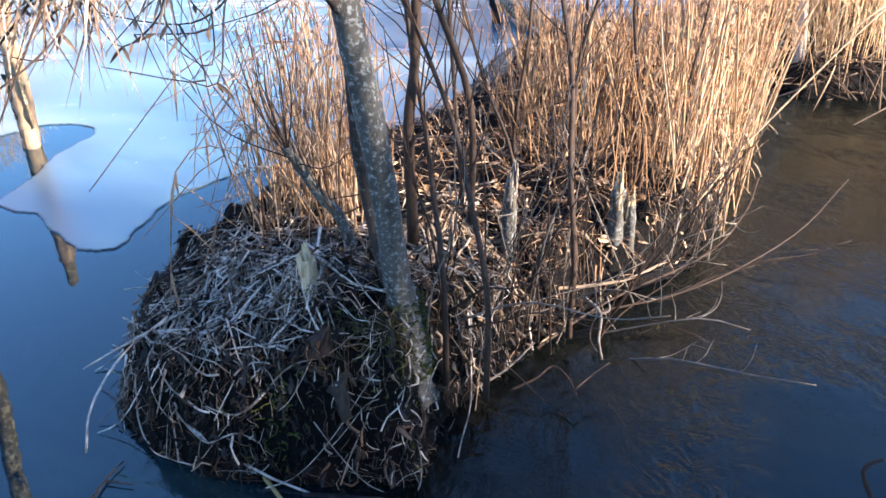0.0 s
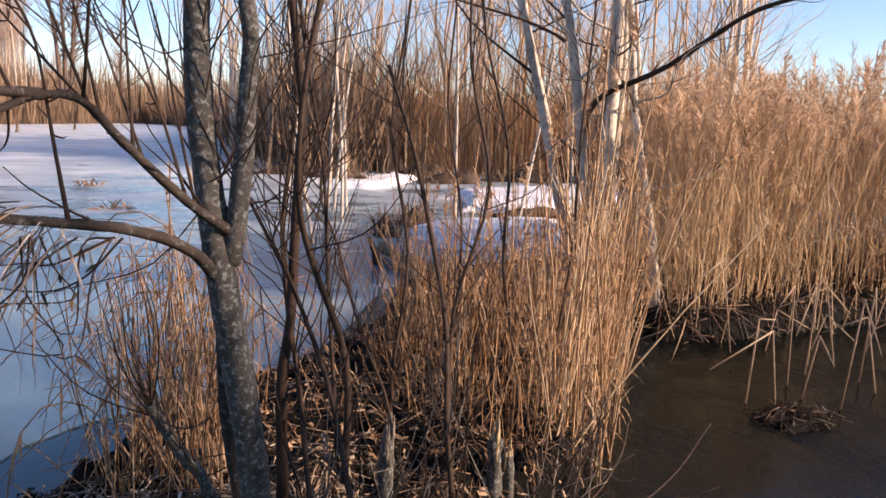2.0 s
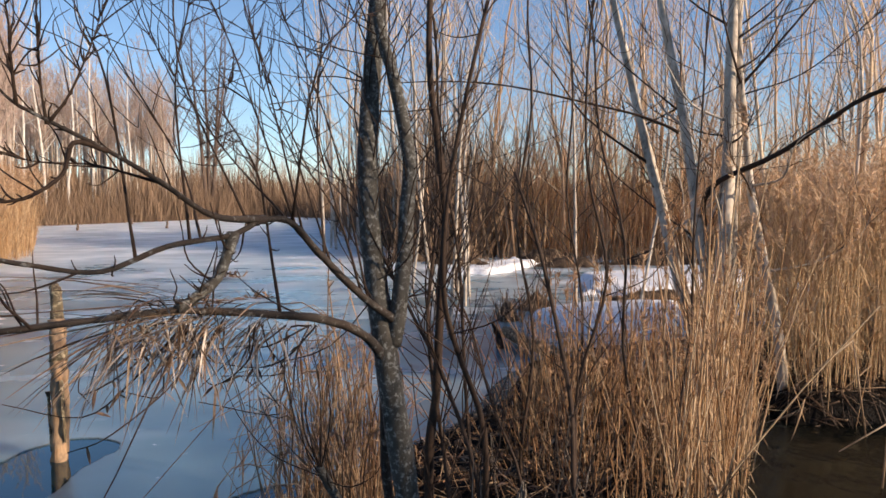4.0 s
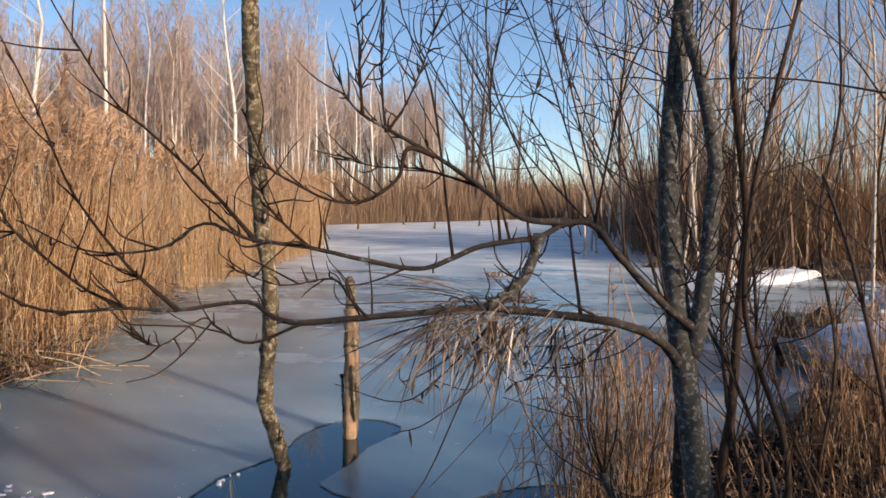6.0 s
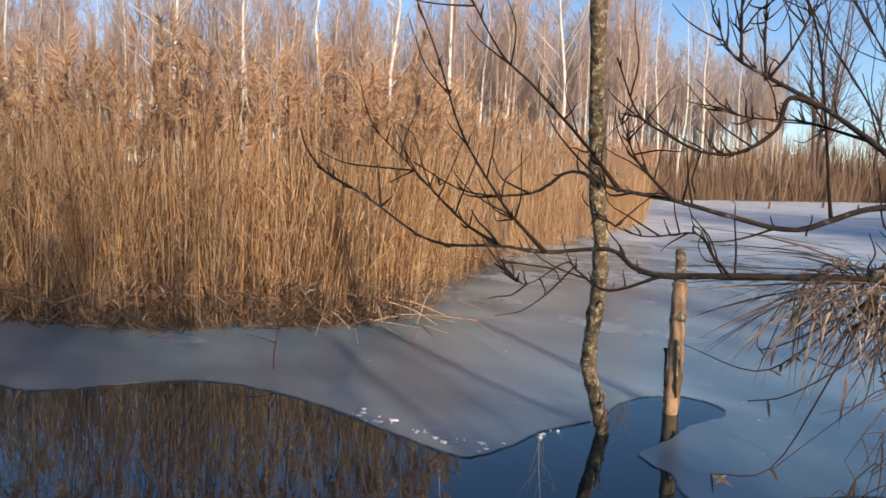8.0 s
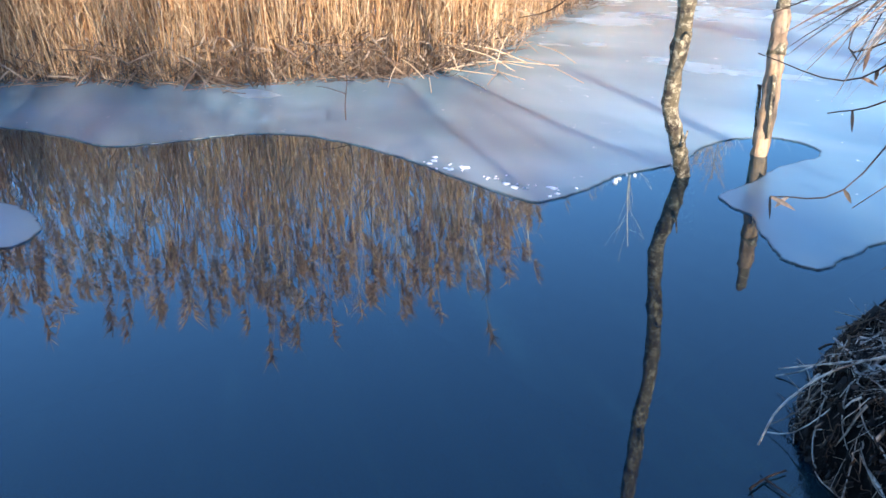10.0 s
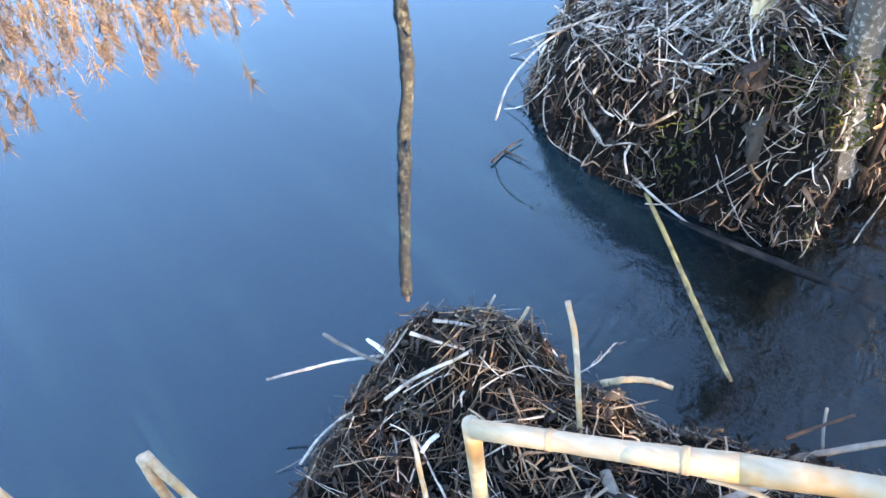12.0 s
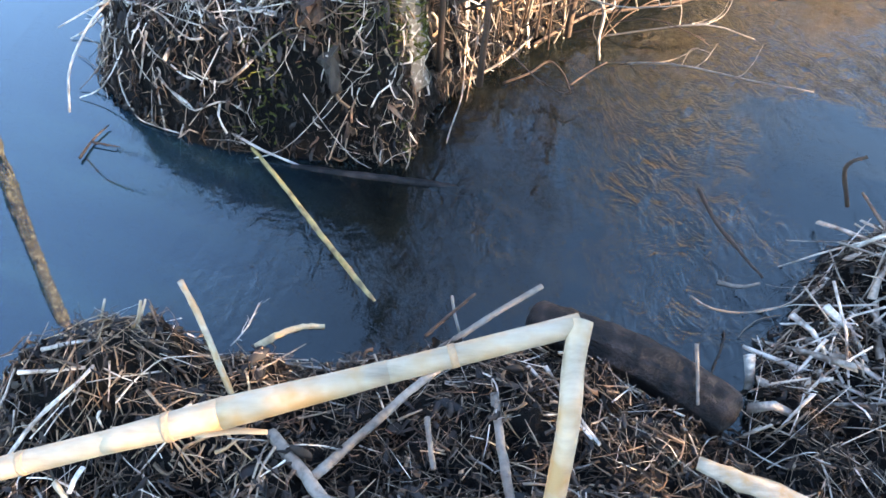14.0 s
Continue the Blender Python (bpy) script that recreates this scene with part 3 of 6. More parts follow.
def slab(name, outline, low, high, material, label, category, ragged=0.012, kind="structure", per=9, soft_rim=0.013, pointed=None):
    """A flat sheet with a worn, uneven rim."""
    p = smooth_line([(*q, 0) for q in outline] + [(*outline[0], 0)], per)[:-1, :2]
    if pointed is not None:
        p = p * 1.0
        for k in range(len(p)):
            near = min(pointed, key=lambda q: math.hypot(q[0] - p[k][0], q[1] - p[k][1]))
            gap = math.hypot(near[0] - p[k][0], near[1] - p[k][1])
            p[k] = p[k] + (np.array(near) - p[k]) * 0.35 * max(0.0, 1 - gap / 0.16)
    turn = 1.0 if np.sum(p[:, 0] * np.roll(p[:, 1], -1) - p[:, 1] * np.roll(p[:, 0], -1)) > 0 else -1.0
    bm = bmesh.new()
    layer = bm.verts.layers.float.new("thin")
    top, foot = [], []
    for k, (x, y) in enumerate(p):
        d = p[(k + 1) % len(p)] - p[k - 1]
        d = np.array([d[1], -d[0]]) / (np.hypot(*d) + 1e-9)
        w = ragged * (noise.noise(Vector((x * 6, y * 6, 2))) * 1.5 + noise.noise(Vector((x * 21, y * 21, 7))) + 0.55 * noise.noise(Vector((x * 55, y * 55, 3))))
        x, y = x + d[0] * w, y + d[1] * w
        top.append(bm.verts.new((x, y, high)))
        foot.append(bm.verts.new((x + d[0] * 0.006, y + d[1] * 0.006, low)))
    inner = []
    for k in range(len(top)):
        d = top[(k + 1) % len(top)].co - top[k - 1].co
        d = Vector((-d.y, d.x, 0)) * (soft_rim * turn / (d.length + 1e-9))
        inner.append(bm.verts.new(top[k].co + d))
    for v in top + foot:
        v[layer] = 1.0
    bm.faces.new(inner)
    for k in range(len(top)):
        j = (k + 1) % len(top)
        bm.faces.new((top[k], top[j], inner[j], inner[k]))
    bm.faces.new(foot[::-1])
    for k in range(len(top)):
        j = (k + 1) % len(top)
        bm.faces.new((top[k], foot[k], foot[j], top[j]))
    bmesh.ops.recalc_face_normals(bm, faces=bm.faces)
    bmesh.ops.triangulate(bm, faces=[f for f in bm.faces if len(f.verts) > 4])
    ob = part(name, bm, material, None)
    ob.data.polygons.foreach_set("use_smooth", np.zeros(len(ob.data.polygons), bool))
    return tagged(ob, label, category, kind=kind)


ICE_RIM = [(-6.96, 1.11), (-6.36, 1.34), (-5.75, 1.52), (-5.5, 1.97), (-5.28, 2.42), (-4.9, 2.67), (-4.4, 2.77), (-3.87, 2.79), (-3.28, 2.76), (-2.9, 2.78), (-2.8, 3.05), (-2.82, 3.47), (-2.71, 3.91), (-2.79, 4.31), (-2.73, 4.66), (-2.52, 4.85), (-2.27, 4.8), (-2.17, 4.62), (-2.23, 4.25), (-2.21, 3.9), (-2.23, 3.68), (-2.21, 3.54), (-2.1, 3.46), (-1.95, 3.39), (-1.78, 3.2), (-1.62, 3.03), (-1.52, 3.0), (-1.42, 3.05), (-1.40, 3.24), (-1.34, 3.57), (-1.15, 3.84), (-0.96, 3.97), (-0.6, 4.2)]
ICE_BACK = [(0.1, 5.2), (0.5, 6.5), (1.2, 7.6), (2.6, 8.4), (5, 9.6), (9.2, 9.4), (8.5, 18), (4, 22), (0.5, 26), (-3, 43), (-9, 70), (-16, 76), (-28, 50), (-36, 34), (-44, 20), (-40, 6), (-18, -1.5), (-10, 0.2)]
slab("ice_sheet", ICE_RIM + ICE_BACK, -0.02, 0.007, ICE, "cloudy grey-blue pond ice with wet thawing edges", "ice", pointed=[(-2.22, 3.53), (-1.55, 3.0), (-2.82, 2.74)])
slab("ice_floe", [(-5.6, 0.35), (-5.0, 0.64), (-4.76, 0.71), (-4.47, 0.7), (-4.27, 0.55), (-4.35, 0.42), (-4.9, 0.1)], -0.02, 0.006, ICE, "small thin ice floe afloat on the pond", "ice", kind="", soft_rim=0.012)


# ---- mud banks ----
def islet_height(x, y):
    d = inside(ISLET, x, y)
    crown = 0.42 * ease(d, -0.09, 0.13) + 0.10 * ease(d, 0.1, 0.5) - 0.14 * ease(y, 2.2, 4.2) + 0.24 * np.exp(-(((x + 0.18) / 0.34) ** 2 + ((y - 1.82) / 0.27) ** 2)) * ease(d, -0.03, 0.09)
    return -0.34 + crown + 0.16 + (0.075 * rough_field(x, y, 6, 1.5) + 0.045 * rough_field(x, y, 17, 4.4) + 0.026 * rough_field(x, y, 34, 7.7)) * ease(d, -0.2, 0.05)


def dam_height(x, y):
    d = inside(DAM, x, y)
    knoll = 0.15 * np.exp(-(((x + 0.56) / 0.22) ** 2 + ((y - 0.74) / 0.15) ** 2))
    low = -0.10 * ease(x, 0.3, 0.62) * ease(-x, -1.5, -0.7)
    return -0.29 + 0.42 * ease(d, -0.12, 0.12) + knoll + low + 0.10 * ease(d, 0.2, 1.2) + (0.045 * rough_field(x, y, 8, 2.5) + 0.03 * rough_field(x, y, 24, 6.4) + 0.016 * rough_field(x, y, 44, 3.7)) * ease(d, -0.2, 0.05)


def mat_height(x, y):
    d = inside(MAT, x, y)
    return -0.12 + 0.15 * ease(d, -0.12, 0.1) + 0.015 * rough_field(x, y, 12, 3.3)


def bed_height(x, y):
    d = inside(RIGHT_BED, x, y)
    return -0.34 + 0.52 * ease(d, -0.25, 0.4) + 0.05 * rough_field(x, y, 4, 8.3)


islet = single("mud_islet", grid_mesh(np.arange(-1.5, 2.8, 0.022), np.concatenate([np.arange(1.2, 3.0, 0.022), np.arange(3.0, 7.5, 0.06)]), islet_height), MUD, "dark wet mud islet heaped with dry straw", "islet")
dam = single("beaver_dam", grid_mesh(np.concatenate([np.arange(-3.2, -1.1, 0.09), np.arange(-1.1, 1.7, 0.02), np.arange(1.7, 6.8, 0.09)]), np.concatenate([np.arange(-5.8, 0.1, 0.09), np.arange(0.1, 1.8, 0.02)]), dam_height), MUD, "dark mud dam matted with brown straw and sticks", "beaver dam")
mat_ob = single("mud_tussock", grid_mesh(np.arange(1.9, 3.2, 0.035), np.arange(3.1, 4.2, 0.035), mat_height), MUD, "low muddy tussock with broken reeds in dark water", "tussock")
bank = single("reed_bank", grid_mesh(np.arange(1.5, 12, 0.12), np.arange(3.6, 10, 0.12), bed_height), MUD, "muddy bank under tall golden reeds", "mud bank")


# ---- straw ----
def straw_mesh(k, broad):
    """One bent dry stem or strap of leaf, 1 long, lying along x."""
    s = Soup()
    g = np.random.default_rng(100 + k)
    bend = g.normal(0, 0.022, (4, 2))
    line = smooth_line([(-0.5, 0, 0), (-0.2, bend[0, 0], bend[0, 1] * 0.4), (0.15, bend[1, 0], bend[1, 1] * 0.5 + 0.02), (0.5, bend[2, 0], bend[2, 1] * 0.6)], 1)
    if broad:
        tube(s, line, 0.034, 0.014, 4, flat=0.16)
    else:
        tube(s, line, 0.010, 0.006, 4)
    return s


STRAWS = [straw_mesh(k, k % 2 == 0) for k in range(9)]


def curl_mesh(k):
    """A limp dry leaf or root, bent and twisted, 1 long."""
    g = np.random.default_rng(180 + k)
    s = Soup()
    line = smooth_line([(-0.5, 0, 0), (-0.22, g.normal(0, 0.12), g.normal(0, 0.06)), (0.05, g.normal(0, 0.16), g.uniform(0, 0.12)), (0.3, g.normal(0, 0.14), g.normal(0, 0.08)), (0.42, g.normal(0, 0.2), g.normal(-0.04, 0.1))], 2)
    tube(s, line, *((0.040, 0.012) if k % 3 == 0 else (0.013, 0.006)), 4, flat=0.2 if k % 3 == 0 else 1.0)
    return s


CURLS = [curl_mesh(k) for k in range(10)]


def chip_mesh(k):
    """A curled, torn shred of rotten leaf, 1 long."""
    g = np.random.default_rng(150 + k)
    s = Soup()
    curl, wide = g.uniform(0.1, 0.35), g.uniform(0.14, 0.3)
    v = []
    for u in (-0.5, -0.2, 0.15, 0.5):
        w = wide * (1 - abs(u) * 1.2) * g.uniform(0.6, 1.3)
        z = curl * (0.25 - u * u) * 2
        y = g.normal(0, 0.06)
        v += [(u, y - w, z + g.normal(0, 0.06)), (u + g.normal(0, 0.05), y, z + g.uniform(0.0, 0.12)), (u, y + w, z + g.normal(0, 0.06))]
    f = []
    for i in range(3):
        q = 3 * i
        f += [[q, q + 1, q + 4, q + 3], [q + 1, q + 2, q + 5, q + 4]]
    s.add(v, f)
    return s


CHIPS = [chip_mesh(k) for k in range(8)]


def strew(owner, height, outline, box, count, near, lengths, material, group_label, rim=-0.08, tilt=0.22, wide=1.0, flat_only=0.0, want=None, drape=0.3, steep_only=False, templates=None, chip=False):
    templates = templates or STRAWS
    """Straw over a bank: some as parts, the rest joined. flat_only: how much of it leaves the steep sides bare."""
    n = count * 6
    x, y = rng.uniform(box[0], box[1], n), rng.uniform(box[2], box[3], n)
    e = 0.04
    down = np.arctan2(height(x, y - e) - height(x, y + e), height(x - e, y) - height(x + e, y))
    yaw = np.where(rng.random(n) < drape, down + rng.normal(0, 0.5, n), rng.uniform(0, 6.283, n))
    c, s = np.cos(yaw) * e, np.sin(yaw) * e
    z = height(x, y)
    slope = (height(x + c, y + s) - height(x - c, y - s)) / (2 * e)
    steep = np.hypot((height(x + e, y) - height(x - e, y)) / (2 * e), (height(x, y + e) - height(x, y - e)) / (2 * e))
    ok = (inside(outline, x, y) > rim) & (z > -0.06) & (rng.uniform(0, 1, n) > flat_only * ease(steep, 0.4, 1.3))
    if steep_only:
        ok &= steep > 0.7
    if want is not None:
        ok &= rng.uniform(0, 1, n) < want(x, y)
    x, y, z, yaw, slope = (q[ok][:count] for q in (x, y, z, yaw, slope))
    n = len(x)
    rot = turns("z", yaw) @ turns("y", -np.arctan(slope) + rng.normal(0, tilt, n)) @ turns("x", rng.uniform(0, 6.28, n))
    length = rng.uniform(lengths[0], lengths[1], n) * np.where(rng.random(n) < 0.8, 1.0, 1.5)
    thick = length * rng.uniform(0.6, 1.1, n) if chip else rng.uniform(0.16, 0.40, n) * wide
    m = stack(np.stack([x, y, z + 0.004 + rng.uniform(0, 0.014, n)], 1), rot, np.stack([length, thick, thick], 1))
    pick = rng.integers(0, len(templates), n)
    meshes = [q.mesh("straw", [material]) for q in templates] if near else []
    for i in range(min(near, n)):
        ob = new("straw", meshes[pick[i]])
        ob.parent = owner
        ob.matrix_basis = Matrix(m[i].tolist())
    rest = Soup()
    for k, t in enumerate(templates):
        rest.scatter(t, m[near:][pick[near:] == k])
    if rest.n:
        tagged(part("straw_litter", rest, [material], owner), group_label, kind="stuff")


def clumps(x, y):
    """Tufts with bare mud between them."""
    return 0.12 + 0.88 * ease(rough_field(x, y, 6.0, 2.2), -0.3, 0.15)


def straw_cap(x, y):
    """Thick pale straw on the islet's left shoulder, little elsewhere."""
    return 0.10 + 0.9 * np.exp(-(((x + 0.62) / 0.28) ** 2 + ((y - 1.98) / 0.27) ** 2))


strew(islet, islet_height, ISLET, (-1.2, 0.3, 1.45, 2.8), 430, 260, (0.06, 0.24), STRAW, "pale dry reed straw strewn over mud", wide=0.5, flat_only=0.7, want=straw_cap, drape=0.2, tilt=0.10)
strew(islet, islet_height, ISLET, (-1.15, 0.4, 1.45, 2.7), 700, 0, (0.02, 0.08), LITTER, "crumbled brown litter in the mud", wide=0.45, tilt=0.35)
strew(islet, islet_height, ISLET, (-0.3, 2.2, 1.9, 6.5), 1150, 0, (0.05, 0.24), LEAFLITTER, "warm brown reed litter strewn over mud", wide=0.34, tilt=0.16)
strew(islet, islet_height, ISLET, (-0.3, 2.2, 1.85, 5.0), 2200, 0, (0.04, 0.2), SHADEDLITTER, "dark reed litter, shade under the shoots put into its colour", wide=0.4, tilt=0.2, rim=-0.12)
strew(islet, islet_height, ISLET, (-0.3, 2.0, 1.85, 5.0), 2200, 0, (0.014, 0.05), LEAFLITTER, "curled dead leaves lying on the islet", tilt=0.4, templates=CHIPS, chip=True)
strew(islet, islet_height, ISLET, (-1.2, 0.2, 1.4, 2.5), 80, 0, (0.04, 0.13), STRAW, "pale curled leaves caught on the mud face", wide=0.6, drape=0.3, steep_only=True, rim=-0.1, tilt=0.3, templates=CURLS, want=clumps)
strew(islet, islet_height, ISLET, (-1.2, 0.2, 1.4, 2.5), 330, 0, (0.04, 0.18), STRAW, "pale straw and roots caught on the mud face", wide=0.28, drape=0.25, steep_only=True, rim=-0.1, tilt=0.35, want=clumps, templates=CURLS)
strew(islet, islet_height, ISLET, (-1.2, 0.2, 1.4, 2.5), 480, 0, (0.03, 0.15), LITTER, "brown roots and straw in the mud face", wide=0.30, drape=0.2, want=clumps, steep_only=True, rim=-0.1, tilt=0.3, templates=CURLS)
strew(islet, islet_height, ISLET, (-1.2, 0.45, 1.4, 2.6), 3000, 0, (0.02, 0.09), SHADEDLITTER, "dark shreds matted over the mud", wide=0.34, tilt=0.6, templates=CURLS, rim=-0.12)
strew(dam, dam_height, DAM, (-1.0, 1.4, 0.0, 1.4), 4300, 280, (0.025, 0.11), LITTER, "short brown straw litter matted into mud", wide=0.22, tilt=0.2)
strew(dam, dam_height, DAM, (-1.0, 1.4, 0.0, 1.4), 3200, 0, (0.02, 0.08), SHADEDLITTER, "dark shreds matted over the dam", wide=0.3, tilt=0.5, templates=CURLS)
strew(dam, dam_height, DAM, (-1.0, 1.5, 0.1, 1.45), 1000, 0, (0.03, 0.12), STRAW, "pale dry straw lying on the dam", wide=0.24)
strew(dam, dam_height, DAM, (-0.62, -0.3, 0.55, 0.8), 130, 0, (0.02, 0.09), LEAFLITTER, "rusty litter on the dam's knoll", wide=0.3)
strew(dam, dam_height, DAM, (0.62, 1.7, 0.7, 1.6), 300, 0, (0.12, 0.36), STRAW, "broad pale reed leaves heaped on the dam", wide=1.0, tilt=0.35, rim=-0.12)
strew(dam, dam_height, DAM, (-1.0, 1.4, 0.0, 1.4), 1000, 0, (0.015, 0.05), LITTER, "crumpled dead leaves and chips in the mud", wide=0.5, tilt=0.4)
strew(dam, dam_height, DAM, (-1.0, 1.4, 0.0, 1.4), 7500, 0, (0.010, 0.034), CHIP, "dark rotten leaf scraps covering the mud", tilt=0.5, templates=CHIPS, chip=True, rim=-0.1)
strew(islet, islet_height, ISLET, (-1.2, 0.4, 1.4, 2.7), 7500, 0, (0.012, 0.04), CHIP, "dark rotten leaf scraps covering the mud", tilt=0.5, templates=CHIPS, chip=True, rim=-0.12)
strew(dam, dam_height, DAM, (-1.2, 5.5, -4.6, 1.5), 2600, 0, (0.08, 0.35), LITTER, "brown straw matted over the back of the dam", wide=1.0, want=lambda x, y: np.where((y < -0.1) | (x > 1.6), 1.0, 0.0))
strew(mat_ob, mat_height, MAT, (2.2, 2.9, 3.3, 3.9), 190, 60, (0.05, 0.26), SHADEDLITTER, "dark broken reed stems on the tussock", wide=0.5)
# the shaded foot of the bank is put into this litter's dark colour
strew(bank, bed_height, RIGHT_BED, (2.2, 8.0, 4.7, 7.0), 2600, 0, (0.10, 0.42), SHADEDLITTER, "fallen reed stems darkened in colour for shade on the bank", wide=0.75, rim=-0.3, tilt=0.3)
strew(bank, bed_height, RIGHT_BED, (2.2, 8.0, 4.7, 7.0), 260, 0, (0.2, 0.6), PALEGRASS, "pale fallen reed stems on the bank", wide=0.8, rim=-0.25, tilt=0.4)


def draped(owner, height, outline, box, count, lengths, r, material, label, want=None, lift=0.006):
    """Long limp stems that follow the lie of the bank and hang over its rim."""
    s, made, tries = Soup(), 0, 0
    while made < count and tries < count * 20:
        tries += 1
        x, y = rng.uniform(box[0], box[1]), rng.uniform(box[2], box[3])
        if inside(outline, np.array([x]), np.array([y]))[0] < -0.03 or (want is not None and rng.random() > want(x, y)):
            continue
        a, step = rng.uniform(0, 6.28), rng.uniform(*lengths) / 6
        line, turn = [], rng.normal(0, 0.12)
        if inside(outline, np.array([x + math.cos(a) * step * 6]), np.array([y + math.sin(a) * step * 6]))[0] < -0.05:
            continue
        for k in range(7):
            line.append((x, y, 0.0))
            a += turn + rng.normal(0, 0.12)
            x, y = x + math.cos(a) * step, y + math.sin(a) * step
        q = np.array(line)
        q[:, 2] = np.maximum(0.004, height(q[:, 0], q[:, 1]) + lift + np.abs(rng.normal(0, 0.009, 7)))
        q[1:-1, 2] = (q[:-2, 2] + 2 * q[1:-1, 2] + q[2:, 2]) / 4 + 0.003
        drop = np.diff(q[:, 2])
        if np.abs(drop).max() > step * 1.6:
            continue
        w = r * rng.uniform(0.6, 1.5)
        tube(s, smooth_line(q, 2), w, w * 0.6, 4, flat=0.35 if rng.random() < 0.5 else 1.0)
        made += 1
    tagged(part("long_straw", s, [material], owner), label, kind="stuff")


draped(islet, islet_height, ISLET, (-1.1, 0.3, 1.5, 2.7), 300, (0.14, 0.46), 0.0027, STRAW, "long limp pale reed stems draped over mud", straw_cap)
draped(islet, islet_height, ISLET, (-1.1, 0.4, 1.5, 2.7), 120, (0.12, 0.36), 0.0032, LITTER, "long wet brown stems draped over mud")
draped(islet, islet_height, ISLET, (-0.2, 1.6, 1.9, 4.0), 70, (0.15, 0.5), 0.0028, PALEGRASS, "long beige reed stems fallen on the islet")
draped(dam, dam_height, DAM, (-0.95, 1.3, 0.1, 1.3), 60, (0.08, 0.22), 0.0016, STRAW, "long pale straws draped over the dam")
draped(dam, dam_height, DAM, (-0.95, 1.3, 0.1, 1.3), 60, (0.06, 0.18), 0.0018, LITTER, "long brown straws draped over the dam")

# ---- reeds ----
def reed_soup(k, plume=True, leaves=4, height=1.0, slim=0.0019):
    """A dry reed 1 unit tall: stalk, hanging leaves, nodding plume."""
    g = np.random.default_rng(500 + k)
    s = Soup()
    lean = g.normal(0, 0.08 if plume else 0.13, 2)
    nod = g.uniform(0, 6.28)
    line = np.array([(0, 0, -0.08), (lean[0] * 0.15, lean[1] * 0.15, 0.35), (lean[0] * 0.5, lean[1] * 0.5, 0.7), (lean[0] + 0.03 * math.cos(nod), lean[1] + 0.03 * math.sin(nod), 1.0)]) * height
    tube(s, line, slim, slim * 0.55, 3, cap=False)
    for i in range(leaves):
        z = g.uniform(0.18, 0.68)
        a = g.uniform(0, 6.28)
        b = line[0] + (line[-1] - line[0]) * z
        L = g.uniform(0.08, 0.20)
        blade(s, b, b + np.array([math.cos(a) * L * 0.6, math.sin(a) * L * 0.6, L * g.uniform(-0.5, 0.8)]), 0.0045, 0.05, 0, np.array([0, 0, 1.0]))
    if plume:
        top = line[-1]
        for i in range(36 if k % 5 else 10):
            a = nod + g.normal(0, 0.7)
            b = top - np.array([0, 0, g.uniform(0, 0.10)])
            L = g.uniform(0.028, 0.078)
            up = g.uniform(-0.1, 1.1)
            tip = b + np.array([math.cos(a) * L * 0.7, math.sin(a) * L * 0.7, L * up])
            side = np.cross(tip - b, g.normal(size=3))
            side *= 0.0029 / (np.linalg.norm(side) + 1e-9)
            s.add([b - side, b + side, tip], [[0, 1, 2]], 1)
    return s


REEDS = [reed_soup(k) for k in range(10)]
BARE = [reed_soup(60 + k, plume=k % 3 == 0, leaves=3, slim=0.0043) for k in range(8)]


def limp_soup(k):
    """A dry reed 1 unit tall that bends over and hangs, with curling leaves."""
    g = np.random.default_rng(560 + k)
    s = Soup()
    a, sag = g.uniform(0, 6.28), g.uniform(0.15, 0.6)
    d = np.array([math.cos(a), math.sin(a), 0.0])
    up = g.uniform(0.6, 0.95)
    line = smooth_line([(0, 0, -0.08), d * 0.06 + (0, 0, up * 0.5), d * 0.16 + (0, 0, up * 0.9), d * (0.2 + sag * 0.35) + (0, 0, up), d * (0.25 + sag * 0.7) + (0, 0, up - sag * 0.75)], 3)
    tube(s, line, 0.0035, 0.0016, 3, cap=False)
    for i in range(5):
        p = line[g.integers(3, len(line))]
        b = g.uniform(0, 6.28)
        L = g.uniform(0.10, 0.26)
        blade(s, p, p + np.array([math.cos(b) * L * 0.5, math.sin(b) * L * 0.5, g.uniform(-0.9, 0.3) * L]), 0.009, 0.08, 0, np.array([0, 0, 1.0]))
    return s


LIMP = [limp_soup(k) for k in range(9)]


def bed(name, outline, density, heights, label, templates=REEDS, lean=0.07, mats=(STALK, PLUME), base=0.0, near=None, grow=0.0, edge=0.25):
    xs, ys = [p[0] for p in outline], [p[1] for p in outline]
    n = int((max(xs) - min(xs)) * (max(ys) - min(ys)) * density)
    x, y = rng.uniform(min(xs), max(xs), n), rng.uniform(min(ys), max(ys), n)
    clump = rough_field(x, y, 0.9, 11.0)
    d = inside(outline, x, y)
    ok = d > 0
    if near is not None:
        ok &= near(x, y, d)
    ok &= rng.uniform(-1.2, 0.6, n) < clump + 0.5
    x, y, d = x[ok], y[ok], d[ok]
    h = rng.normal(heights[0], heights[1], len(x)) * (1 - edge * ease(-d, -0.3, 0) * rng.uniform(0, 1, len(x)))
    h += grow * ease(d, 0.3, 2.5)
    s = Soup()
    pick = rng.integers(0, len(templates), len(x))
    for k, t in enumerate(templates):
        q = pick == k
        s.scatter(t, placements(np.stack([x[q], y[q], np.full(q.sum(), base)], 1), rng.uniform(0, 6.28, q.sum()), h[q], lean))
    return single(name, s, list(mats), label, "reeds", kind="stuff")


def front_only(x, y, d):
    """Dense at the water's edge, thinner where only the tops are seen."""
    return rng.uniform(0, 1, len(x)) < np.where(d < 0.5, 0.52, np.where(d < 2.0, 0.14, np.where(d < 4.0, 0.08, 0.03))) * np.where(y < 8.5, 1.0, 0.35)


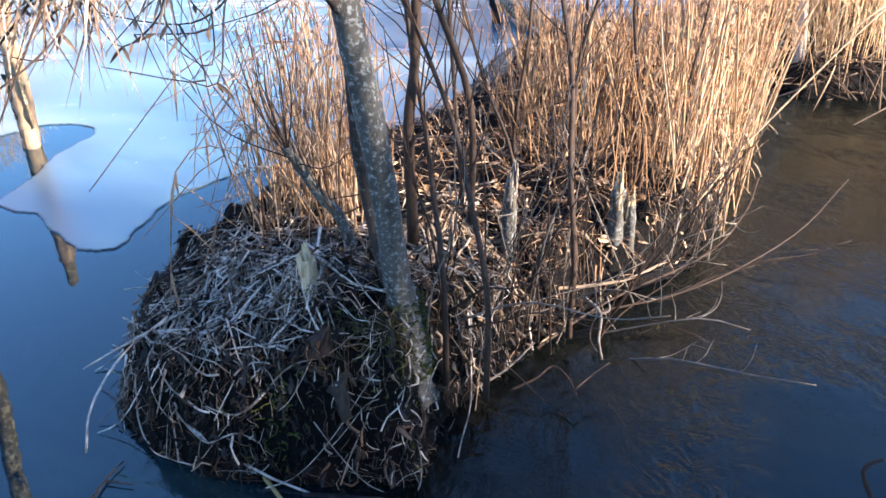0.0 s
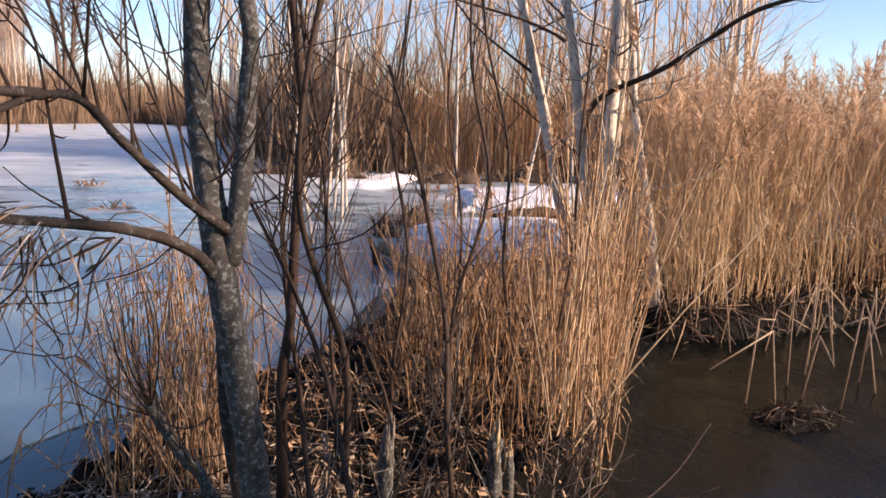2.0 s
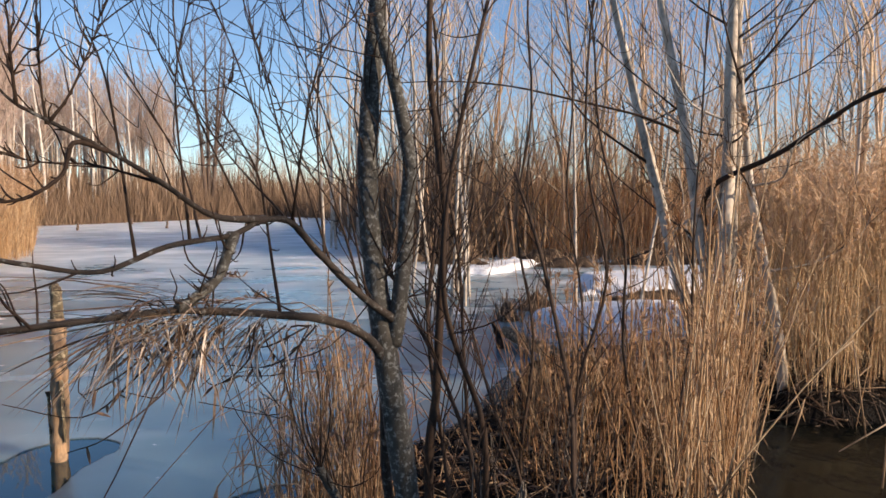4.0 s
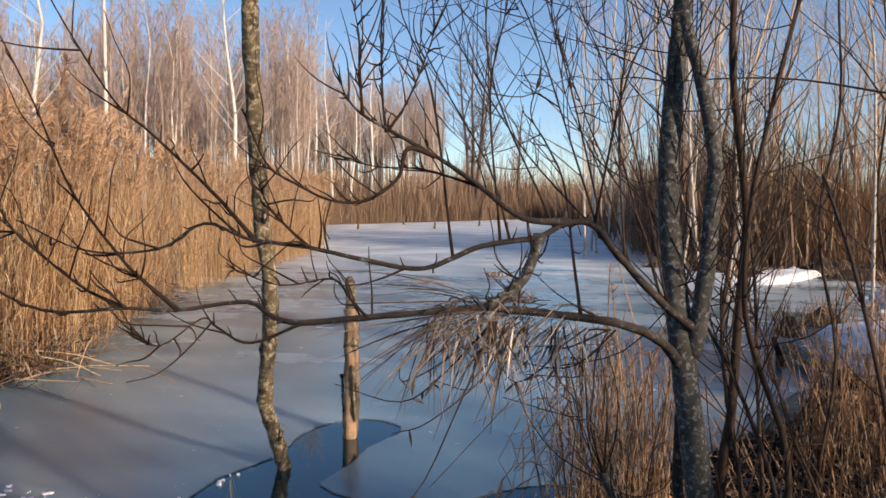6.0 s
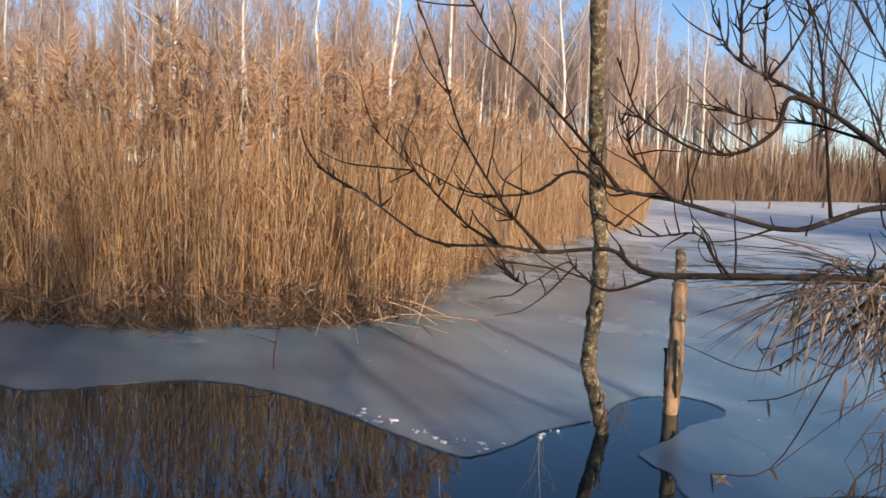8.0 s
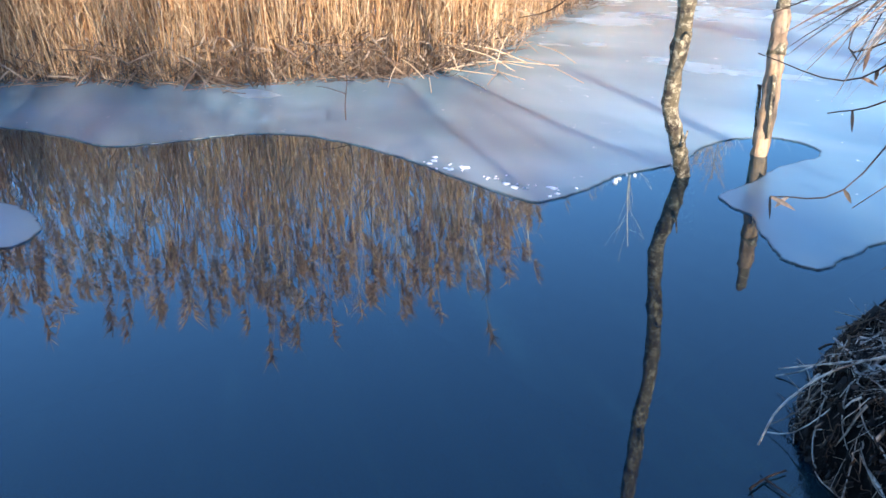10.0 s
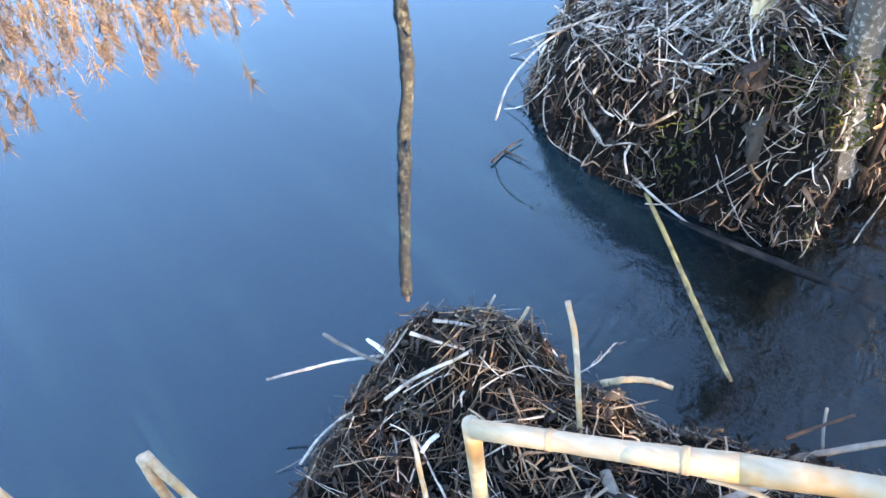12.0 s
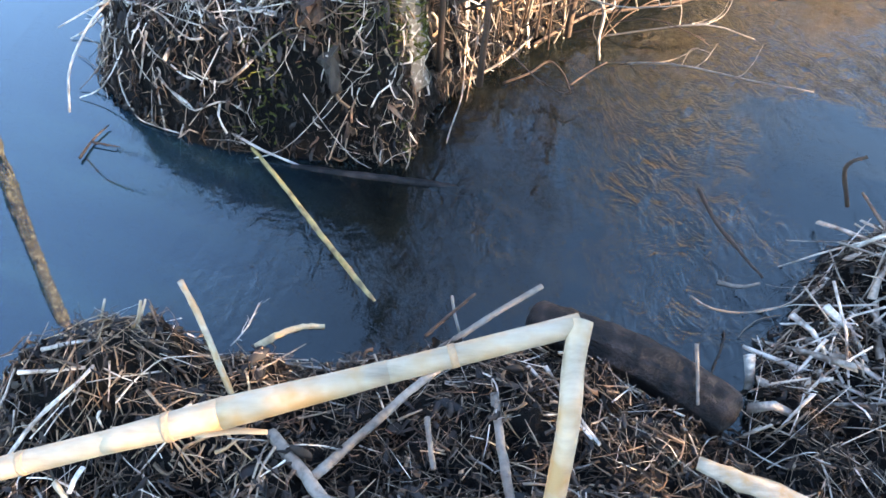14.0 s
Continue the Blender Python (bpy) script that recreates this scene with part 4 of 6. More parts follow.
def under_front(x, y, d):
    """Short stems crowd the first metre behind the ice."""
    return rng.uniform(0, 1, len(x)) < np.where(d < 0.25, 0.55, np.where(d < 0.9, 0.75, np.where(d < 1.8, 0.25, 0.0))) * np.where(y < 9.0, 1.0, 0.4)


bed("left_reeds", LEFT_BED, 250, (2.35, 0.28), "tall golden dry reeds with brown plumes standing in ice", near=front_only, lean=0.13, grow=-0.12, edge=0.1)
UNDER = [reed_soup(90 + k, plume=False, leaves=7, slim=0.0034) for k in range(9)]
bed("reed_undergrowth", LEFT_BED, 330, (1.25, 0.36), "shorter broken reeds packed under the tall ones", templates=UNDER, lean=0.2, near=under_front, edge=0.0)
bed("right_reeds", RIGHT_BED, 250, (1.45, 0.28), "dense golden dry reeds on a muddy bank", near=lambda x, y, d: rng.uniform(0, 1, len(x)) < np.where(d < 0.32, 0.12, np.where(d < 1.4, 0.9, 0.3)), base=0.08, grow=0.12, lean=0.15, mats=(SUNLITREED, SUNLITPLUME))
ISLET_REEDS = [(0.75, 2.75), (1.15, 3.1), (1.5, 3.65), (1.92, 4.6), (2.0, 5.2), (1.4, 5.6), (0.9, 5.4), (0.5, 4.8), (0.3, 4.2), (0.35, 3.2)]
bed("islet_reeds", ISLET_REEDS, 260, (0.64, 0.22), "rusty brown reed stems crowding the islet", templates=BARE, lean=0.24, mats=(RUST, PLUME), base=0.12)
EDGE_REEDS = [(0.9, 2.85), (1.22, 3.0), (1.58, 3.6), (2.0, 4.6), (2.3, 5.3), (1.9, 5.3), (1.6, 4.7), (1.2, 3.9)]
bed("edge_reeds", EDGE_REEDS, 230, (1.12, 0.3), "tall golden reeds along the islet's edge", templates=BARE, lean=0.15, mats=(EDGE, PLUME), base=0.06)
BACK_REEDS = [(-0.64, 2.6), (-0.5, 2.35), (-0.28, 2.4), (-0.22, 3.1), (-0.42, 3.45), (-0.64, 3.2)]
bed("islet_grass", BACK_REEDS, 170, (0.92, 0.2), "pale dry reeds bent and tangled behind the willow", templates=LIMP + BARE[:3], lean=0.16, mats=(DEADGRASS, PLUME), base=0.12)
bed("rusty_grass", BACK_REEDS, 100, (0.75, 0.2), "rusty dead stems tangled behind the willow", templates=LIMP, lean=0.2, mats=(EDGE, PLUME), base=0.12)

# broken stems and litter at the foot of the left reeds
feet = smooth_line([(-9.4, 0.9, 0), (-8.3, 2.15, 0), (-7.35, 2.9, 0), (-6.8, 3.35, 0), (-6.55, 4.1, 0), (-6.1, 4.45, 0), (-6.05, 5.2, 0), (-6.3, 5.9, 0), (-7.5, 8.1, 0), (-8.5, 10.4, 0)], 12)
s = Soup()
for i in range(1700):
    p = feet[rng.integers(len(feet))] + np.array([rng.normal(-0.15, 0.16), rng.normal(0, 0.16), 0.0])
    p[2] = 0.012
    a, L = rng.uniform(0, 6.28), rng.uniform(0.15, 0.7)
    e = p + np.array([math.cos(a) * L * 0.7, math.sin(a) * L * 0.7, max(0.01, rng.normal(0.15, 0.2))])
    tube(s, np.array([p, (p + e) / 2 + rng.normal(0, 0.03, 3) * np.array([1, 1, 0.5]), e]), 0.004, 0.0025, 3, cap=False)
for i in range(1500):
    p = feet[rng.integers(len(feet))] + np.array([rng.normal(-0.3, 0.2), rng.normal(0, 0.2), 0.0])
    p[2] = rng.uniform(0.02, 0.42)
    blade(s, p, p + np.array([rng.normal(0, 0.15), rng.normal(0, 0.15), rng.normal(-0.05, 0.1)]), 0.018, 0.05)
single("reed_litter", s, [LITTER], "broken brown stems at the foot of the reeds", "reed litter", kind="stuff")

# ---- the willow on the islet ----
def limb_soup(line, r0, r1, sides=8, knobs=0.09, per=5, power=0.5):
    s = Soup()
    tube(s, smooth_line(line, per), r0, r1, sides, knobs=knobs, power=power)
    return s


def side_twigs(soup, line, count, length, r, seed, up=0.3, start=0.15):
    """Fine twigs leaving a limb, each with a kink and buds."""
    g = np.random.default_rng(seed)
    p = smooth_line(line, 6)
    for i in range(count):
        k = int(len(p) * g.uniform(start, 0.98))
        k = min(max(k, 1), len(p) - 2)
        along = p[k + 1] - p[k - 1]
        along /= np.linalg.norm(along) + 1e-9
        d = g.normal(size=3) * 0.5 + along * 0.6 + np.array([0, 0, up])
        d /= np.linalg.norm(d)
        L = length * g.uniform(0.4, 1.2)
        d2 = d + g.normal(size=3) * 0.28 + np.array([0, 0, up * 0.8])
        a = p[k]
        b = a + d * L * 0.4
        c = b + d2 / np.linalg.norm(d2) * L * 0.35
        d3 = d2 + g.normal(size=3) * 0.35 + np.array([0, 0, up * 1.4])
        e = c + d3 / np.linalg.norm(d3) * L * 0.3
        tube(soup, smooth_line([a, b, c, e], 3), r, r * 0.35, 4, cap=False)


FINE = Soup()
willow = thing("willow", (-0.09, 1.58, 0.15), "leafless grey willow with lichen bark, rooted in the islet", "tree")
line = [(-0.108, 1.810, 0.200), (-0.105, 1.790, 0.331), (-0.114, 1.785, 0.417), (-0.130, 1.760, 0.613), (-0.146, 1.720, 0.842), (-0.191, 1.676, 1.211), (-0.214, 1.693, 1.382), (-0.236, 1.721, 1.576), (-0.240, 1.749, 1.788), (-0.227, 1.786, 2.004), (-0.218, 1.825, 2.153), (-0.208, 1.888, 2.399)]
s = limb_soup(line, 0.042, 0.022, 12, 0.04, 5, 0.9)
side_twigs(FINE, line, 40, 0.55, 0.0022, 40, start=0.5)
part("trunk", s, WILLOW, willow)
part("root_flare", limb_soup([(-0.100, 1.775, 0.12), (-0.104, 1.782, 0.24), (-0.108, 1.786, 0.36), (-0.116, 1.782, 0.50)], 0.075, 0.036, 14, 0.10, 5, 0.8), WILLOW, willow)
line = [(-0.137, 1.83, 0.344), (-0.161, 1.838, 0.502), (-0.188, 1.835, 0.672), (-0.205, 1.80, 0.864), (-0.203, 1.745, 1.03), (-0.196, 1.69, 1.17), (-0.192, 1.68, 1.24)]
part("stem", limb_soup(line, 0.019, 0.011, 10, 0.05, 5, 0.9), SHADEDLIMB, willow)
line = [(-0.176, 1.676, 1.247), (-0.161, 1.671, 1.319), (-0.144, 1.688, 1.469), (-0.135, 1.701, 1.605), (-0.130, 1.712, 1.741), (-0.169, 1.724, 1.948), (-0.204, 1.742, 2.077), (-0.230, 1.787, 2.313)]
s = limb_soup(line, 0.024, 0.014, 12, 0.04, 5, 0.9)
side_twigs(FINE, line, 36, 0.5, 0.0018, 41)
side_twigs(FINE, line, 12, 0.035, 0.0022, 141)  # spurs
part("stem", s, WILLOW, willow)
line = [(-0.196, 1.665, 1.209), (-0.243, 1.606, 1.285), (-0.325, 1.512, 1.338), (-0.414, 1.422, 1.364), (-0.519, 1.317, 1.388), (-0.594, 1.224, 1.404), (-0.682, 1.116, 1.405), (-0.766, 0.994, 1.408), (-0.839, 0.901, 1.408), (-0.872, 0.853, 1.423), (-0.902, 0.815, 1.454), (-0.977, 0.726, 1.448), (-1.019, 0.652, 1.459), (-1.089, 0.555, 1.466), (-1.162, 0.482, 1.532), (-1.230, 0.421, 1.585)]
s = limb_soup(line, 0.016, 0.0012)
side_twigs(FINE, line, 9, 0.17, 0.0025, 42)
side_twigs(FINE, line, 26, 0.035, 0.0022, 142)  # spurs
part("limb", s, SHADEDLIMB, willow)
line = [(-0.165, 1.668, 1.308), (-0.246, 1.602, 1.384), (-0.341, 1.515, 1.501), (-0.393, 1.463, 1.573), (-0.441, 1.407, 1.583), (-0.499, 1.328, 1.551), (-0.598, 1.231, 1.535), (-0.685, 1.121, 1.494), (-0.768, 1.025, 1.515), (-0.851, 0.946, 1.543), (-0.925, 0.863, 1.561), (-0.984, 0.812, 1.590), (-1.032, 0.751, 1.548), (-1.113, 0.670, 1.548), (-1.188, 0.606, 1.599)]
s = limb_soup(line, 0.014, 0.0012)
side_twigs(FINE, line, 9, 0.17, 0.0025, 43)
side_twigs(FINE, line, 26, 0.035, 0.0022, 143)  # spurs
UPPER = smooth_line(line[:9], 6)
part("limb", s, SHADEDLIMB, willow)
line = [(-0.495, 1.338, 1.554), (-0.502, 1.316, 1.515), (-0.521, 1.295, 1.460), (-0.555, 1.260, 1.426), (-0.584, 1.229, 1.406)]
s = limb_soup(line, 0.014, 0.011)
side_twigs(FINE, line, 9, 0.17, 0.0025, 44)
side_twigs(FINE, line, 26, 0.035, 0.0022, 144)  # spurs
part("limb", s, WILLOW, willow)
line = [(-0.441, 1.407, 1.583), (-0.521, 1.286, 1.594), (-0.584, 1.177, 1.659), (-0.644, 1.069, 1.717), (-0.714, 1.006, 1.763), (-0.757, 0.971, 1.793), (-0.778, 0.955, 1.824), (-0.783, 0.946, 1.849)]
s = limb_soup(line, 0.01, 0.0012)
side_twigs(FINE, line, 8, 0.14, 0.0018, 45)
side_twigs(FINE, line, 12, 0.035, 0.0022, 145)  # spurs
part("twig", s, SHADEDLIMB, willow)
line = [(-0.644, 1.069, 1.717), (-0.684, 1.026, 1.728), (-0.694, 1.001, 1.672), (-0.737, 0.953, 1.631), (-0.787, 0.913, 1.631), (-0.837, 0.875, 1.660), (-0.876, 0.843, 1.695), (-0.905, 0.814, 1.788)]
s = limb_soup(line, 0.006, 0.0015)
side_twigs(FINE, line, 8, 0.14, 0.0018, 46)
side_twigs(FINE, line, 12, 0.035, 0.0022, 146)  # spurs
part("twig", s, TWIG, willow)
line = [(-0.920, 0.873, 1.557), (-0.942, 0.841, 1.603), (-0.967, 0.799, 1.654), (-1.020, 0.725, 1.740), (-1.054, 0.679, 1.790), (-1.097, 0.623, 1.905), (-1.119, 0.575, 2.003)]
s = limb_soup(line, 0.006, 0.0008)
side_twigs(FINE, line, 8, 0.14, 0.0018, 47)
side_twigs(FINE, line, 12, 0.035, 0.0022, 147)  # spurs
part("twig", s, TWIG, willow)
line = [(-0.977, 0.726, 1.448), (-1.005, 0.673, 1.505), (-1.016, 0.637, 1.545), (-1.053, 0.583, 1.646), (-1.074, 0.537, 1.775), (-1.099, 0.469, 1.923)]
s = limb_soup(line, 0.005, 0.0008)
side_twigs(FINE, line, 8, 0.14, 0.0018, 48)
side_twigs(FINE, line, 12, 0.035, 0.0022, 148)  # spurs
part("twig", s, TWIG, willow)
line = [(-0.851, 0.946, 1.543), (-0.896, 0.896, 1.608), (-0.913, 0.883, 1.650), (-0.924, 0.863, 1.691)]
s = limb_soup(line, 0.004, 0.0008)
side_twigs(FINE, line, 8, 0.14, 0.0018, 49)
side_twigs(FINE, line, 12, 0.035, 0.0022, 149)  # spurs
part("twig", s, TWIG, willow)
line = [(-0.839, 0.901, 1.408), (-0.912, 0.840, 1.377), (-0.947, 0.792, 1.411), (-0.959, 0.766, 1.429), (-0.996, 0.703, 1.391), (-1.014, 0.652, 1.422)]
s = limb_soup(line, 0.004, 0.0008)
side_twigs(FINE, line, 8, 0.14, 0.0018, 50)
side_twigs(FINE, line, 12, 0.035, 0.0022, 150)  # spurs
part("twig", s, TWIG, willow)
line = [(-0.714, 1.006, 1.763), (-0.683, 1.015, 1.810), (-0.646, 1.020, 1.892), (-0.626, 1.024, 1.954)]
s = limb_soup(line, 0.004, 0.0008)
side_twigs(FINE, line, 8, 0.14, 0.0018, 51)
side_twigs(FINE, line, 12, 0.035, 0.0022, 151)  # spurs
part("twig", s, TWIG, willow)
line = [(-0.718, 1.004, 1.758), (-0.722, 0.997, 1.821), (-0.721, 0.989, 1.945), (-0.714, 0.990, 2.048)]
s = limb_soup(line, 0.004, 0.0008)
side_twigs(FINE, line, 8, 0.14, 0.0018, 52)
side_twigs(FINE, line, 12, 0.035, 0.0022, 152)  # spurs
part("twig", s, TWIG, willow)
line = [(-0.752, 0.973, 1.788), (-0.753, 0.962, 1.880), (-0.751, 0.957, 1.931), (-0.758, 0.949, 1.981)]
s = limb_soup(line, 0.004, 0.0008)
side_twigs(FINE, line, 8, 0.14, 0.0018, 53)
side_twigs(FINE, line, 12, 0.035, 0.0022, 153)  # spurs
part("twig", s, TWIG, willow)
line = [(-0.584, 1.177, 1.659), (-0.679, 1.102, 1.692), (-0.743, 1.022, 1.695), (-0.797, 0.982, 1.710)]
s = limb_soup(line, 0.004, 0.0008)
side_twigs(FINE, line, 8, 0.14, 0.0018, 54)
side_twigs(FINE, line, 12, 0.035, 0.0022, 154)  # spurs
part("twig", s, TWIG, willow)
line = [(-0.756, 0.998, 1.408), (-0.780, 0.973, 1.446), (-0.804, 0.947, 1.485), (-0.879, 0.887, 1.477), (-0.945, 0.817, 1.516)]
s = limb_soup(line, 0.004, 0.0008)
side_twigs(FINE, line, 8, 0.14, 0.0018, 55)
side_twigs(FINE, line, 12, 0.035, 0.0022, 155)  # spurs
part("twig", s, TWIG, willow)
line = [(-1.019, 0.652, 1.459), (-1.062, 0.602, 1.500), (-1.124, 0.546, 1.583), (-1.183, 0.502, 1.654)]
s = limb_soup(line, 0.004, 0.0008)
side_twigs(FINE, line, 8, 0.14, 0.0018, 56)
side_twigs(FINE, line, 12, 0.035, 0.0022, 156)  # spurs
part("twig", s, TWIG, willow)
line = [(-0.246, 1.602, 1.384), (-0.301, 1.607, 1.577), (-0.380, 1.596, 1.713), (-0.449, 1.592, 1.878), (-0.507, 1.602, 2.048), (-0.542, 1.623, 2.222)]
s = limb_soup(line, 0.004, 0.0008)
side_twigs(FINE, line, 8, 0.14, 0.0018, 57)
side_twigs(FINE, line, 12, 0.035, 0.0022, 157)  # spurs
part("twig", s, TWIG, willow)
line = [(-0.414, 1.422, 1.364), (-0.438, 1.438, 1.515), (-0.462, 1.454, 1.670), (-0.503, 1.458, 1.761), (-0.544, 1.461, 1.841), (-0.528, 1.502, 1.964), (-0.602, 1.521, 2.121)]
s = limb_soup(line, 0.005, 0.0008)
side_twigs(FINE, line, 8, 0.14, 0.0018, 58)
side_twigs(FINE, line, 12, 0.035, 0.0022, 158)  # spurs
part("twig", s, TWIG, willow)

# long shoots rising from the limbs
for k in range(12):
    g = np.random.default_rng(700 + k)
    a = UPPER[int(g.integers(2, len(UPPER) - 8))]
    d = np.array([g.normal(-0.12, 0.3), g.normal(0.1, 0.25), 1.0])
    L = g.uniform(0.6, 1.3)
    line = [tuple(a), tuple(a + d * L * 0.35 + g.normal(0, 0.04, 3)), tuple(a + d * L * 0.7 + g.normal(0, 0.06, 3)), tuple(a + d * L + g.normal(0, 0.08, 3))]
    part("twig", limb_soup(line, 0.0036, 0.001, 6), TWIG, willow)
    side_twigs(FINE, line, 18, 0.28, 0.0014, 720 + k, 0.3, 0.2)

tagged(part("twig_spray", FINE, TWIG, willow), "thin dark side twigs", kind="stuff")

# hanging dry grass caught on the arching limb
hang = Soup()
for i in range(190):
    s = float(np.clip((0.95, 0.85, 0.72, 0.62, 0.5, 0.3)[i % 6] + rng.normal(0, 0.035), 0, 1))
    a = np.array((-0.35, 1.5, 1.34)) * (1 - s) + np.array((-0.68, 1.12, 1.40)) * s + rng.normal(0, 0.015, 3)
    L = rng.uniform(0.07, 0.24)
    d = np.array([rng.normal(-0.5, 0.55), rng.normal(-0.3, 0.5), rng.uniform(-1.3, -0.3)])
    blade(hang, a, a + d / np.linalg.norm(d) * L, rng.uniform(0.002, 0.0052), 0.03, i % 2)
for i in range(70):
    s = rng.uniform(0, 1)
    a = np.array((-0.45, 1.4, 1.385)) * (1 - s) + np.array((-0.66, 1.14, 1.425)) * s + rng.normal(0, 0.02, 3)
    b = a + np.array([rng.normal(-0.1, 0.12), rng.normal(-0.08, 0.1), rng.normal(0.0, 0.03)])
    blade(hang, a, b, 0.004, 0.03)
for i in range(16):
    s = rng.uniform(0.1, 0.95)
    a = np.array((-0.30, 1.54, 1.32)) * (1 - s) + np.array((-0.66, 1.14, 1.39)) * s
    d = np.array([rng.normal(-0.5, 0.5), rng.normal(-0.2, 0.4), rng.uniform(-1.2, -0.5)])
    L = rng.uniform(0.14, 0.34)
    q = smooth_line([a, a + d * L * 0.35 + rng.normal(0, 0.02, 3), a + d * L * 0.7 + rng.normal(0, 0.03, 3), a + d * L * 0.85 + np.array([rng.normal(-0.08, 0.05), 0, rng.uniform(-0.02, 0.08)])], 4)
    tube(hang, q, 0.0024, 0.0009, 4, 2)
    for j in range(4):
        p = q[rng.integers(3, len(q))]
        blade(hang, p, p + np.array([rng.normal(0, 0.018), rng.normal(0, 0.018), rng.uniform(-0.03, -0.008)]), 0.007, 0.006, 0)
single("hanging_grass", hang, [LITTER, STRAW, TWIG], "dry grass draped over the arching willow limb", "dry grass", kind="stuff")
strands = Soup()
for i in range(170):
    x, y = rng.uniform(-0.66, -0.26), rng.uniform(2.3, 3.1)
    h = rng.uniform(0.35, 0.95)
    a = np.array((x, y, 0.2))
    top = a + np.array([rng.normal(-0.02, 0.10), rng.normal(0, 0.10), h])
    end = top + np.array([rng.normal(-0.08, 0.12), rng.normal(-0.05, 0.1), rng.uniform(-0.35, 0.05)])
    tube(strands, smooth_line([a, (a + top) / 2 + rng.normal(0, 0.02, 3), top, end], 3), 0.0032, 0.0014, 3, cap=False)
single("tangled_grass", strands, [DEADGRASS], "pale dry grass tangled on the islet's flank", "dry grass", kind="stuff")


moss = Soup()
for cx, cy, sx, sy, n in ((-0.045, 1.60, 0.035, 0.02, 150), (-0.20, 1.70, 0.05, 0.03, 130), (-0.13, 1.72, 0.03, 0.03, 120), (-0.45, 1.63, 0.04, 0.02, 90)):
    x, y = cx + rng.normal(0, sx, n), cy + rng.normal(0, sy, n)
    for p in np.stack([x, y, islet_height(x, y)], 1):
        d = np.array([rng.normal(0, 0.006), rng.normal(-0.005, 0.006), rng.uniform(0.002, 0.009)])
        if p[2] > 0:
            tube(moss, np.array([p - d, p + d * 1.5]), 0.004, 0.002, 3, cap=False)
single("moss", moss, [MOSS], "green moss at the foot of the willow", "moss", kind="stuff")


def sapling(line, r0, r1, seed, material):
    """A slim leafless stem with side twigs, rooted in the islet."""
    b = np.array(line[0])
    foot = np.array([b[0], b[1] + 0.02, max(0.05, b[2] - 0.35)])
    ob = thing("sapling", tuple(foot), "slim dark leafless sapling growing from the islet", "sapling", "saplings on the islet")
    full = [tuple(foot)] + list(line)
    s = limb_soup(full, r0, r1, 7, 0.05, 4)
    part("stem", s, material, ob)
    t = Soup()
    side_twigs(t, full, 26, 0.42, 0.0024, seed, 0.5, 0.3)
    tagged(part("twig_spray", t, TWIG, ob), kind="stuff")
    return ob


line = [(-0.088, 2.050, 0.827), (-0.064, 2.073, 1.020), (-0.049, 2.120, 1.308), (-0.033, 2.144, 1.568), (-0.056, 2.182, 1.815), (-0.081, 2.220, 2.068), (-0.074, 2.267, 2.409)]
sapling(line, 0.019, 0.01, 90, TWIG)
line = [(0.082, 1.992, 0.915), (-0.005, 1.995, 1.184), (-0.040, 2.000, 1.353), (-0.026, 2.039, 1.622), (0.031, 2.099, 1.932), (0.108, 2.182, 2.256)]
sapling(line, 0.012, 0.006, 91, TWIG)
line = [(0.001, 1.831, 0.458), (-0.021, 1.940, 0.663), (-0.043, 2.043, 0.850), (-0.075, 2.147, 1.031), (-0.092, 2.258, 1.253), (-0.061, 2.378, 1.536), (-0.061, 2.497, 1.797)]
sapling(line, 0.01, 0.006, 92, TWIG)
line = [(0.112, 1.717, 0.490), (0.073, 1.832, 0.710), (0.032, 1.936, 0.886), (-0.056, 2.057, 1.100), (-0.133, 2.156, 1.236), (-0.245, 2.278, 1.438), (-0.361, 2.411, 1.682)]
sapling(line, 0.01, 0.005, 93, TWIG)
line = [(0.416, 2.156, 0.356), (0.400, 2.228, 0.628), (0.409, 2.345, 0.888), (0.382, 2.461, 1.122), (0.326, 2.603, 1.438), (0.248, 2.742, 1.729)]
sapling(line, 0.012, 0.007, 94, TWIG)
line = [(0.243, 2.451, 0.582), (0.155, 2.627, 0.810), (0.079, 2.763, 1.087), (0.021, 2.888, 1.336), (0.275, 3.051, 1.729)]
sapling(line, 0.007, 0.004, 95, TWIG)
line = [(-0.296, 2.170, 0.455), (-0.368, 2.139, 0.604), (-0.412, 2.110, 0.707), (-0.441, 2.084, 0.774)]
sapling(line, 0.024, 0.014, 96, WILLOW)

for k, (x, y, h, lx, ly) in enumerate(((0.50, 2.62, 2.6, 0.10, 0.25), (0.86, 3.05, 2.9, -0.25, 0.3), (0.30, 3.20, 3.1, 0.12, 0.2), (1.12, 3.45, 3.0, 0.2, 0.2), (0.05, 2.55, 2.8, -0.15, 0.3), (0.70, 3.9, 3.4, -0.1, 0.2))):
    g = np.random.default_rng(960 + k)
    line = [(x + lx * u + g.normal(0, 0.03), y + ly * u + g.normal(0, 0.03), 0.45 + (h - 0.45) * u) for u in (0.0, 0.2, 0.4, 0.6, 0.8, 1.0)]
    sapling(line, 0.011, 0.004, 970 + k, TWIG)

